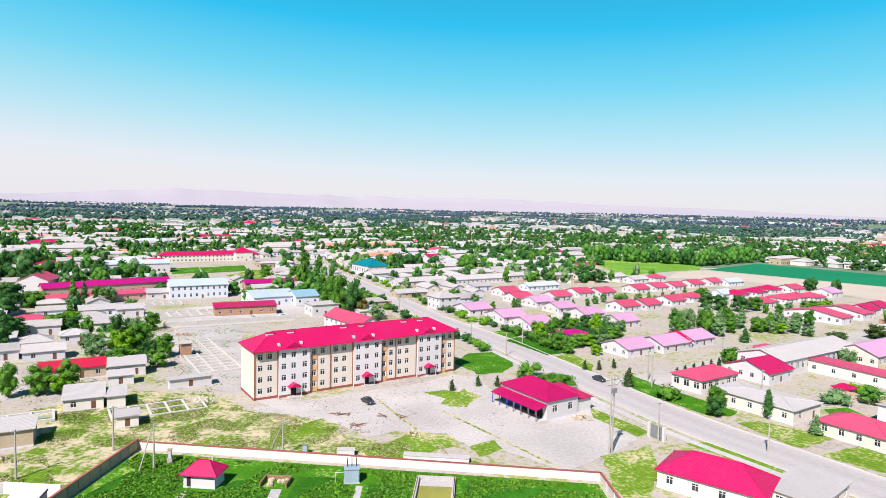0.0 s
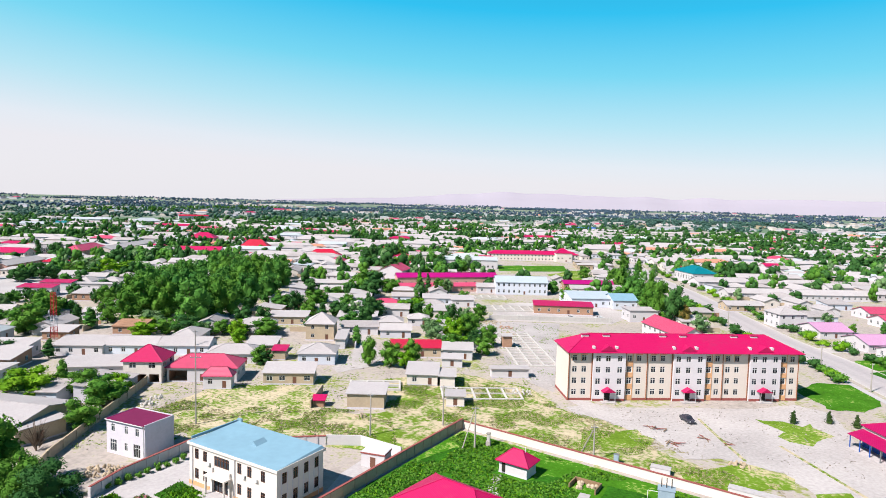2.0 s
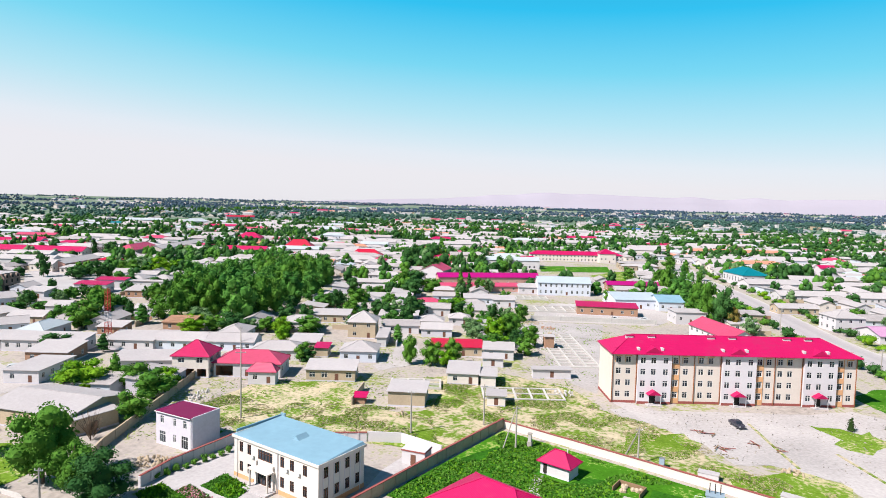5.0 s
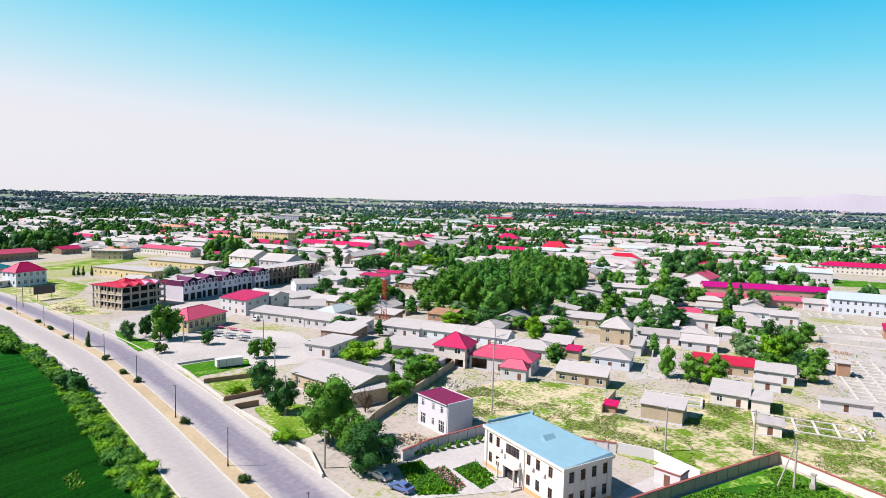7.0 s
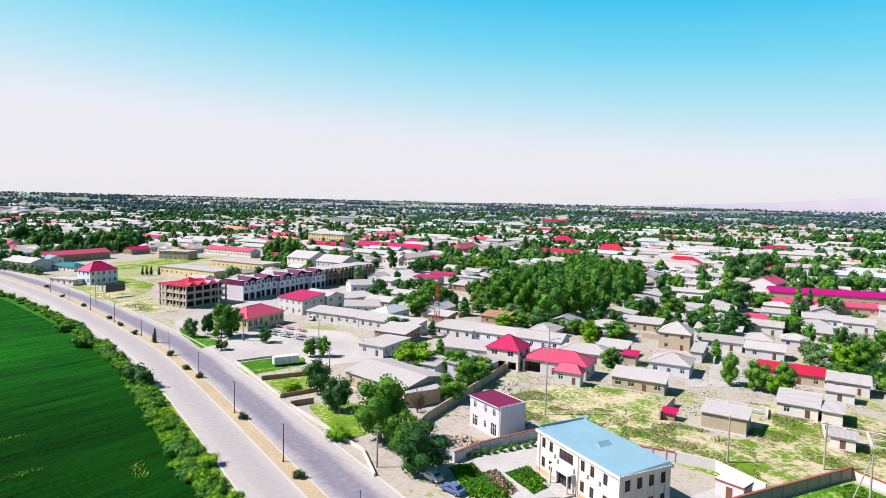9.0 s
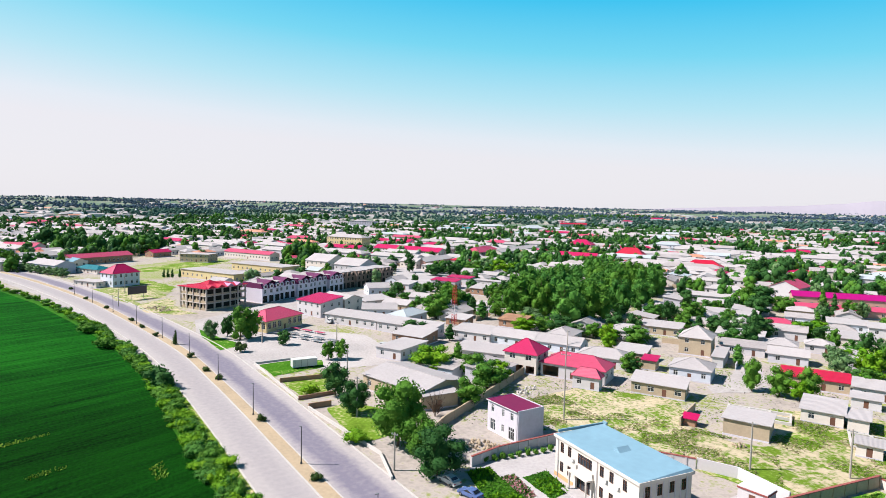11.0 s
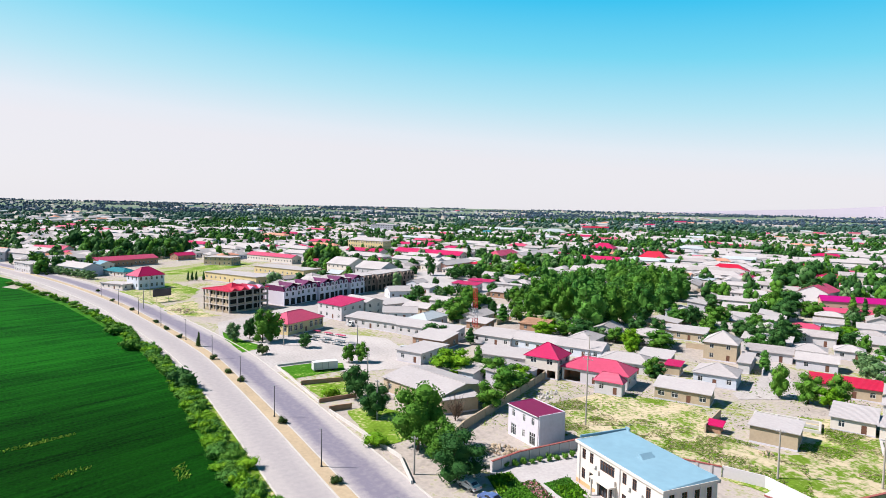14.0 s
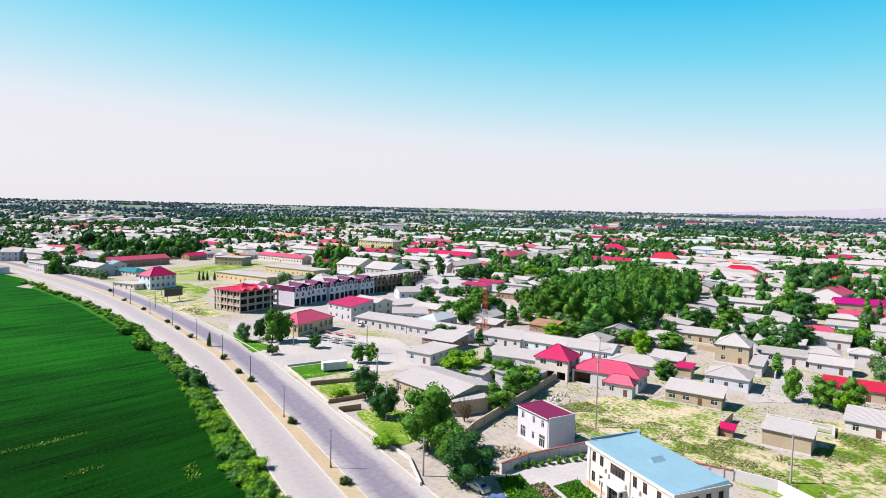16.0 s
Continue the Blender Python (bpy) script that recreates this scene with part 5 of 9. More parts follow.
tree(-137.1, 90.1, 5, 6, "round", "leaf")
tree(-121.9, 64.0, 6, 6, "bare", "bark", label='leafless brown tree by a brick wall')
tree(-114.5, 42.9, 3.6, 5, "bush", "leafbright", clear=0.02)
tree(-147.7, 42.6, 3.6, 5, "bush", "leafbright", clear=0.02)
tree(-197.4, 33.7, 4.2, 4, "bush", "leafthuja", clear=0.02)
tree(-167.7, 9.9, 6, 8, "bush", "leafdark", clear=0.0)
tree(-218.6, -4.1, 5, 7, "bush", "leaf", clear=0.0)
tree(-179.7, 7.5, 4, 6, "bush", "leaf", clear=0.0)
tree(-244.7, -10.7, 4.5, 6, "bush", "leaf", clear=0.0)
tree(-215.1, 16.0, 5.2, 2.6, "cone", "leafthuja", clear=0.03, label='dark conical evergreen on the sandy median')
tree(-262.6, 3.1, 2, 2.2, "bush", "leafthuja", clear=0.02, label='clipped dark shrub on the sandy median', group='median shrubs')
tree(-247.5, 6.6, 2, 2.2, "bush", "leafthuja", clear=0.02, label='clipped dark shrub on the sandy median', group='median shrubs')
tree(-230.6, 10.6, 2, 2.2, "bush", "leafthuja", clear=0.02, label='clipped dark shrub on the sandy median', group='median shrubs')
tree(-195.7, 19.1, 2, 2.2, "bush", "leafthuja", clear=0.02, label='clipped dark shrub on the sandy median', group='median shrubs')
tree(-178.7, 21.8, 2, 2.2, "bush", "leafthuja", clear=0.02, label='clipped dark shrub on the sandy median', group='median shrubs')
tree(-169.0, 24.0, 2, 2.2, "bush", "leafthuja", clear=0.02, label='clipped dark shrub on the sandy median', group='median shrubs')
tree(-133.6, 28.5, 2, 2.2, "bush", "leafthuja", clear=0.02, label='clipped dark shrub on the sandy median', group='median shrubs')
tree(-101.2, 31.7, 2, 2.2, "bush", "leafthuja", clear=0.02, label='clipped dark shrub on the sandy median', group='median shrubs')
tree(-295.6, -6.3, 2, 2.2, "bush", "leafthuja", clear=0.02, label='clipped dark shrub on the sandy median', group='median shrubs')
tree(-324.8, -15.7, 2, 2.2, "bush", "leafthuja", clear=0.02, label='clipped dark shrub on the sandy median', group='median shrubs')
tree(-361.0, -24.4, 2, 2.2, "bush", "leafthuja", clear=0.02, label='clipped dark shrub on the sandy median', group='median shrubs')
tree(-477.4, -72.7, 2, 2.2, "bush", "leafthuja", clear=0.02, label='clipped dark shrub on the sandy median', group='median shrubs')
tree(-450.3, -59.4, 2, 2.2, "bush", "leafthuja", clear=0.02, label='clipped dark shrub on the sandy median', group='median shrubs')
tree(-102.2, 193.6, 9, 10, "round", "leafbright")
tree(-100.3, 200.9, 10, 9, "round", "leaf")
tree(-88.0, 192.6, 8, 8, "round", "leaf")
tree(-112.2, 198.9, 6, 8, "round", "leafbright")
tree(-94.5, 181.4, 5.5, 10, "round", "leafbright")
tree(-132.8, 132.6, 5, 6, "round", "leafdark")
tree(-179.8, 212.1, 9, 9, "round", "leaf")
tree(-172.6, 196.7, 7, 9, "round", "leaf")
tree(-140.1, 192.6, 10, 8, "round", "leafdark")
tree(-152.2, 197.4, 8, 9, "round", "leafdark")
tree(-192.0, 265.0, 7, 10, "round", "leaf")
tree(-209.6, 278.2, 8, 9, "round", "leaf")
tree(-198.2, 246.6, 6, 8, "round", "leaf")
tree(-157.5, 257.7, 6, 6, "poplar", "leaf")
tree(-177.7, 229.8, 6, 7, "round", "leaf")
tree(-166.1, 274.4, 9, 5, "poplar", "leafthuja")
tree(-159.2, 280.3, 7, 6, "poplar", "leafthuja")
tree(-155.4, 283.6, 8, 6, "poplar", "leafthuja")
tree(-243.5, 123.8, 8, 11, "round", "leaf")
tree(-244.3, 130.5, 10, 12, "round", "leaf")
tree(-234.6, 117.4, 7, 10, "round", "leaf")
tree(-355.1, 213.6, 7, 11, "round", "leaf")
tree(-387.8, 223.8, 6, 10, "round", "leafbright")
tree(-264.1, 167.3, 9, 10, "round", "leaf")
tree(-267.6, 175.1, 10, 9, "round", "leafdark")
tree(-155.8, 144.4, 7, 6, "round", "leafbright")
tree(-173.9, 152.9, 6, 8, "round", "leaf")
tree(-184.7, 144.4, 6, 9, "round", "leaf")
tree(-202.3, 143.1, 5, 9, "round", "leafbright")
tree(-56.7, 294.8, 12, 8, "poplar", "leaf")
tree(-54.2, 303.9, 13, 8, "poplar", "leaf")
tree(-47.8, 291.0, 11, 8, "round", "leaf")
tree(-43.4, 288.3, 10, 8, "round", "leafdark")
tree(-64.8, 321.5, 12, 8, "poplar", "leafgrove")
tree(-73.7, 341.7, 12, 8, "poplar", "leafgrove")
tree(-83.7, 364.5, 13, 9, "poplar", "leaf")
tree(-95.1, 390.6, 12, 9, "round", "leaf")
tree(-86.5, 392.3, 12, 9, "round", "leafdark")
tree(-32.8, 289.8, 5, 5, "round", "leafthuja")
tree(-113.6, 504.4, 12, 12, "round", "leaf")
tree(-126.8, 501.1, 12, 12, "round", "leafdark")
tree(-95.2, 471.0, 12, 10, "poplar", "leaf")
tree(-79.7, 445.5, 11, 10, "poplar", "leafsilver")
tree(-40.5, 522.8, 11, 14, "round", "leaf")
tree(-23.8, 527.0, 10, 12, "round", "leaf")
tree(21.8, 512.7, 12, 16, "round", "leaf")
tree(99.6, 428.4, 12, 16, "round", "leafdark")
tree(110.0, 430.4, 10, 14, "round", "leafdark")
tree(32.7, 165.6, 5.5, 10, "round", "leaf")
tree(29.4, 166.4, 5, 8, "round", "leaf")
tree(26.0, 178.7, 5, 8, "bush", "leaf")
tree(60.6, 160.7, 4.8, 7, "bush", "leaf")
tree(71.0, 154.9, 6, 6, "round", "leaf")
tree(67.1, 146.9, 5.5, 5, "round", "leafdark")
tree(79.5, 146.1, 7.5, 4, "poplar", "leafdark")
tree(85.0, 136.0, 5, 4.5, "cone", "leafsilver")
tree(104.5, 159.6, 4.5, 8, "bush", "leafsilver")
tree(118.3, 169.7, 3.5, 8, "bush", "leafbright")
tree(98.1, 249.2, 9, 7, "poplar", "leaf")
tree(104.2, 254.5, 10, 7, "poplar", "leafsilver")
tree(114.4, 263.1, 11, 9, "poplar", "leafsilver")
tree(112.3, 246.3, 11, 9, "poplar", "leafsilver")
tree(120.5, 254.1, 10, 8, "poplar", "leaf")
tree(118.0, 236.3, 6, 6, "cone", "leafdark")
tree(133.8, 258.0, 7, 9, "round", "leaf")
tree(141.4, 256.5, 5, 9, "round", "leafbright")
tree(149.0, 257.3, 9, 9, "poplar", "leafsilver")
tree(151.0, 250.6, 5, 6, "round", "leafsilver")
tree(140.0, 323.1, 9, 10, "round", "leafdark")
tree(143.6, 314.5, 9, 10, "round", "leafdark")
tree(152.7, 312.3, 9, 12, "round", "leafdark")
tree(162.4, 317.2, 8, 9, "round", "leaf")
tree(192.8, 321.4, 6, 10, "round", "leaf")
tree(205.1, 326.8, 5, 8, "round", "leafbright")
tree(177.9, 249.2, 6, 10, "round", "leafthuja")
tree(160.5, 247.3, 4, 8, "bush", "leafthuja")
tree(54.0, 223.7, 5, 9, "round", "leafbright")
tree(60.8, 230.2, 5, 9, "round", "leafbright")
tree(48.0, 220.3, 5, 8, "round", "leaf")
tree(42.3, 222.5, 5, 7, "round", "leafthuja")
tree(37.6, 225.8, 4.5, 6, "round", "leaf")
tree(67.0, 237.0, 5, 8, "round", "leaf")
tree(53.2, 171.0, 6, 5, "cone", "leafthuja")
tree(102.2, 347.8, 4, 10, "bush", "leaf")
tree(163.0, 381.4, 4, 8, "round", "leaf")
tree(3.2, 163.3, 3.4, 2.6, "cone", "leafthuja", clear=0.03, group='row of evergreens')
tree(10.5, 168.2, 3.4, 2.6, "cone", "leafthuja", clear=0.03, group='row of evergreens')
tree(15.9, 168.6, 3.4, 2.6, "cone", "leafthuja", clear=0.03, group='row of evergreens')
tree(44.9, 188.7, 3.4, 2.6, "cone", "leafthuja", clear=0.03, group='row of evergreens')
tree(49.4, 189.1, 3.4, 2.6, "cone", "leafthuja", clear=0.03, group='row of evergreens')
tree(54.7, 191.6, 3.4, 2.6, "cone", "leafthuja", clear=0.03, group='row of evergreens')
tree(71.3, 182.5, 3.4, 2.6, "cone", "leafthuja", clear=0.03, group='row of evergreens')
tree(74.8, 185.4, 3.4, 2.6, "cone", "leafthuja", clear=0.03, group='row of evergreens')
tree(78.7, 188.3, 3.4, 2.6, "cone", "leafthuja", clear=0.03, group='row of evergreens')
tree(82.5, 190.6, 3.4, 2.6, "cone", "leafthuja", clear=0.03, group='row of evergreens')
tree(86.4, 193.7, 3.4, 2.6, "cone", "leafthuja", clear=0.03, group='row of evergreens')
tree(90.0, 196.2, 3.4, 2.6, "cone", "leafthuja", clear=0.03, group='row of evergreens')
tree(94.4, 200.2, 3.4, 2.6, "cone", "leafthuja", clear=0.03, group='row of evergreens')
tree(98.6, 204.3, 3.4, 2.6, "cone", "leafthuja", clear=0.03, group='row of evergreens')
tree(102.5, 207.8, 3.4, 2.6, "cone", "leafthuja", clear=0.03, group='row of evergreens')
tree(106.6, 211.5, 3.4, 2.6, "cone", "leafthuja", clear=0.03, group='row of evergreens')
tree(110.9, 215.2, 3.4, 2.6, "cone", "leafthuja", clear=0.03, group='row of evergreens')
tree(-597.0, -45.9, 9, 11, "round", "leaf", group='tree belt')
tree(-602.6, -41.6, 10, 11, "round", "leafdark", group='tree belt')
tree(-608.3, -37.2, 11, 11, "round", "leafdark", group='tree belt')
tree(-595.1, -31.6, 9, 11, "round", "leaf", group='tree belt')
tree(-600.6, -27.1, 10, 11, "round", "leafdark", group='tree belt')
tree(-606.3, -22.5, 11, 11, "round", "leafdark", group='tree belt')
tree(-593.0, -17.0, 9, 11, "round", "leaf", group='tree belt')
tree(-598.6, -12.3, 10, 11, "round", "leafdark", group='tree belt')
tree(-604.3, -7.5, 11, 11, "round", "leafdark", group='tree belt')
tree(-591.0, -2.3, 9, 11, "round", "leaf", group='tree belt')
tree(-596.6, 2.7, 10, 11, "round", "leafdark", group='tree belt')
tree(-602.3, 7.7, 11, 11, "round", "leafdark", group='tree belt')
tree(-588.9, 12.7, 9, 11, "round", "leaf", group='tree belt')
tree(-594.5, 17.9, 10, 11, "round", "leafdark", group='tree belt')
tree(-600.2, 23.2, 11, 11, "round", "leafdark", group='tree belt')
tree(-458.0, -57.0, 5.5, 8, "round", "leafsilver", group='roadside trees')
tree(-450.2, -52.3, 5.5, 8, "round", "leafsilver", group='roadside trees')
tree(-442.6, -47.4, 5.5, 8, "round", "leafsilver", group='roadside trees')
tree(-435.1, -42.6, 5.5, 8, "round", "leafsilver", group='roadside trees')
tree(-427.8, -37.6, 5.5, 8, "round", "leafsilver", group='roadside trees')
tree(-420.8, -33.3, 5.5, 8, "round", "leafsilver", group='roadside trees')
tree(-515.4, -76.2, 11, 11, "round", "leaf")
tree(-497.5, -69.1, 10, 9, "round", "leaf")
tree(-527.0, -91.9, 8, 6, "poplar", "leafdark")
tree(-399.6, 19.9, 6, 3, "cone", "leafdark")
tree(-399.1, 22.1, 6, 3, "cone", "leafdark")
tree(-398.6, 24.4, 6, 3, "cone", "leafdark")
tree(-397.6, 28.5, 6, 3, "cone", "leafdark")
tree(-103.4, 209.1, 8, 9, "round", "leaf")
tree(-145.5, 240.2, 6, 9, "round", "leafbright")
tree(-147.0, 232.0, 6, 9, "round", "leaf")
tree(-84.2, 180.4, 6.5, 7, "round", "leaf")
tree(-182.6, 254.5, 10, 12, "round", "leafdark")
tree(-151.0, 213.1, 9, 12, "round", "leafdark")

# ---- trees in the yards ----
tree(-153.7, 78.7, 8.8, 13.4, "round", "leafbright", group='yard trees')
tree(-154.8, 76.8, 7.7, 8.2, "round", "leaf", group='yard trees')
tree(-146.5, 87.2, 7.1, 9.7, "round", "leaf", group='yard trees')
tree(-135.6, 85.6, 7.6, 10.1, "round", "leaf", group='yard trees')
tree(-141.6, 93.2, 5.6, 7.4, "round", "leafbright", group='yard trees')
tree(-125.5, 74.6, 7.3, 8.1, "round", "leaf", group='yard trees')
tree(-202.0, 94.5, 5.8, 10.4, "round", "leafdark", group='yard trees')
tree(-133.7, 131.9, 6.3, 5.6, "round", "leaf", group='yard trees')
tree(-106.7, 149.0, 9.6, 5.9, "round", "leaf", group='yard trees')
tree(-100.9, 151.8, 8.2, 7.5, "round", "leaf", group='yard trees')
tree(-96.3, 156.8, 8.6, 6.9, "round", "leaf", group='yard trees')
tree(-95.9, 152.4, 5.8, 5.8, "round", "leafbright", group='yard trees')
tree(-164.4, 150.9, 7.9, 7.5, "round", "leafbright", group='yard trees')
tree(-160.4, 161.0, 6.8, 12.7, "round", "leaf", group='yard trees')
tree(-181.6, 144.4, 7.8, 13, "round", "leafdark", group='yard trees')
tree(-193.1, 135.3, 5.7, 11, "round", "leafbright", group='yard trees')
tree(-178.2, 149.5, 5.4, 6.5, "round", "leafsilver", group='yard trees')
tree(-190.1, 142.5, 6.2, 8, "round", "leaf", group='yard trees')
tree(-227.4, 115.6, 10.9, 13.3, "round", "leaf", group='yard trees')
tree(-250.0, 133.5, 11.8, 13.1, "round", "leaf", group='yard trees')
tree(-212.4, 141.8, 15, 9.5, "round", "leaf", group='yard trees')
tree(-224.2, 142.3, 9.4, 8.4, "round", "leaf", group='yard trees')
tree(-182.3, 170.2, 7.4, 7.9, "round", "leafdark", group='yard trees')
tree(-205.3, 147.5, 7, 9.4, "round", "leafsilver", group='yard trees')
tree(-186.2, 203.1, 10.2, 7.7, "round", "leafdark", group='yard trees')
tree(-181.7, 210.6, 10.3, 11.8, "round", "leaf", group='yard trees')
tree(-148.9, 206.3, 11.8, 6.6, "poplar", "leafdark", group='yard trees')
tree(-163.2, 204.4, 7.3, 8.7, "round", "leafdark", group='yard trees')
tree(-144.5, 226.6, 6.5, 10, "round", "leafbright", group='yard trees')
tree(-203.3, 277.7, 12.7, 14, "round", "leaf", group='yard trees')
tree(-241.9, 281.8, 9.6, 11.6, "round", "leaf", group='yard trees')
tree(-277.7, 385.2, 17.5, 14.8, "round", "leafdark", group='yard trees')
tree(-225.5, 335.6, 11.2, 14.9, "round", "leafdark", group='yard trees')
tree(-467.5, 342.7, 17.1, 12.8, "poplar", "leafdark", group='yard trees')
tree(-400.9, 260.6, 12.3, 15, "round", "leafdark", group='yard trees')
tree(-472.5, 259.2, 13.9, 16.9, "round", "leafdark", group='yard trees')
tree(-489.6, 254.8, 15.2, 11.2, "cone", "leafdark", group='yard trees')
tree(-375.0, 227.3, 10.9, 16.2, "round", "leafsilver", group='yard trees')
tree(-352.1, 224.3, 11.5, 16.9, "round", "leafbright", group='yard trees')
tree(-348.9, 235.4, 10.1, 17.1, "round", "leafbright", group='yard trees')
tree(-360.7, 208.3, 10.8, 15.4, "round", "leaf", group='yard trees')
tree(-366.6, 181.1, 8.3, 13.6, "round", "leafdark", group='yard trees')
tree(-389.2, 174.1, 13.4, 8.6, "round", "leafdark", group='yard trees')
tree(-368.1, 193.9, 9.2, 11.5, "round", "leafdark", group='yard trees')
tree(-173.3, 286.3, 12.4, 6.8, "poplar", "leaf", group='trees beside the road')
tree(-168.4, 287.0, 10.8, 5.6, "poplar", "leafdark", group='trees beside the road')
tree(-165.9, 294.4, 8.2, 8.2, "round", "leaf", group='trees beside the road')
tree(-160.6, 295.2, 8.7, 6.9, "round", "leafsilver", group='trees beside the road')
tree(-194.5, 274.9, 12.5, 13.8, "round", "leafdark", group='trees beside the road')
tree(-186.4, 276.1, 8.4, 10.5, "round", "leaf", group='trees beside the road')
tree(-97.4, 306.6, 8.1, 7.8, "round", "leaf", group='trees beside the road')
tree(-121.2, 418.1, 8.9, 10.5, "round", "leaf", group='trees beside the road')
tree(-110.8, 232.9, 8, 7.2, "round", "leaf", group='trees beside the road')
tree(-145.7, 229.9, 6.6, 11.2, "round", "leaf", group='trees beside the road')
tree(-84.0, 364.5, 17.0, 9.4, "round", "leaf", group='trees beside the road')
tree(-74.5, 361.0, 18.0, 9.6, "poplar", "leafgrove", group='trees beside the road')
tree(-54.0, 295.2, 21, 8.4, "poplar", "leaf", group='trees beside the road')
tree(-47.3, 279.9, 19.9, 9, "round", "leaf", group='trees beside the road')
tree(-39.8, 273.4, 18.1, 10.3, "round", "leafdark", group='trees beside the road')
tree(-36.1, 273.9, 10.3, 6.7, "round", "rustleaf", group='trees beside the road')
tree(-245.7, 394.0, 10, 6, "cone", "leafdark", clear=0.04)
tree(-241.3, 398.4, 14, 6.5, "cone", "leafdark", clear=0.04)
tree(-236.9, 402.7, 11, 6, "cone", "leafdark", clear=0.04)
tree(-229.7, 409.9, 12, 10, "round", "leafdark", clear=0.04)
OPEN.append([(-261, 25), (-307, 73), (-333, 125), (-291, 116), (-247, 79), (-214, 41), (-215, 23)])
ESTATE = [(5, 265), (36, 400), (220, 470), (254, 350), (154, 209), (60, 201)]
patch("street_dust", "dust", [(-255.8, 25.0), (-296.3, 70.9), (-316.4, 115.4), (-296.1, 111.4), (-219.4, 41.8), (-218.1, 23.0)], 0.034, 0.5, "pale dusty street before the arcade")
OPEN.append([(43, 185), (55, 218), (102, 235), (118, 230), (81, 185), (56, 177)])
OPEN.append([(-84, 40), (-122, 44), (-124, 66), (-112, 78), (-96, 76), (-84, 60)])

# ---- roads ----
EAST = smooth([(92, 88), (75, 116), (61, 138), (51, 158), (33, 200), (19, 232), (-1, 268), (-22, 318), (-50, 385), (-90, 470), (-120, 560)])
MID = smooth([(-40, 37.5), (-78.8, 34.0), (-108.6, 30.6), (-138.2, 27.2), (-168.2, 23.3), (-208, 17), (-270, 1.0), (-338.6, -20), (-440, -61), (-560, -122), (-720, -220)])
ribbon("road", "road_east", EAST, 6.6, -6.6, 0, 0.06, "sun-bleached asphalt road")
for side in (6.6, -6.85):
    ribbon("kerb", "kerb", EAST, side + 0.25, side, 0, 0.18, "pale concrete kerb along the road")
ribbon("footpath", "yard", EAST, 10.5, 8.6, 0, 0.07, "pale concrete footpath beside the road")
ribbon("boulevard_south", "road_south", MID, 9.6, 1.5, 0, 0.06, "sun-bleached asphalt carriageway")
ribbon("boulevard_north", "road_north", MID, -1.5, -11.5, 0, 0.06, "sun-bleached asphalt carriageway")
ribbon("median", "median", MID, 1.3, -1.3, 0, 0.16, "sandy median strip with sparse shrubs")
for side in (1.3, -1.55, 9.6, -11.75):
    ribbon("kerb", "kerb", MID, side + 0.25, side, 0, 0.22, "pale concrete kerb along the boulevard")
ribbon("cross_street", "asphalt", smooth([(-200, 16), (-232, 34), (-252, 60), (-300, 130), (-345, 200)]), 7, -6, 0, 0.05, "dusty asphalt side street")
ribbon("estate_street", "dust", smooth([(51, 172), (75, 188), (120, 218), (180, 258), (260, 310)]), 5, -5, 0, 0.045, "pale dusty estate street")
ribbon("estate_street", "dust", smooth([(10, 255), (40, 276), (100, 318), (180, 372)]), 3.5, -3.5, 0, 0.045, "pale dusty estate street")


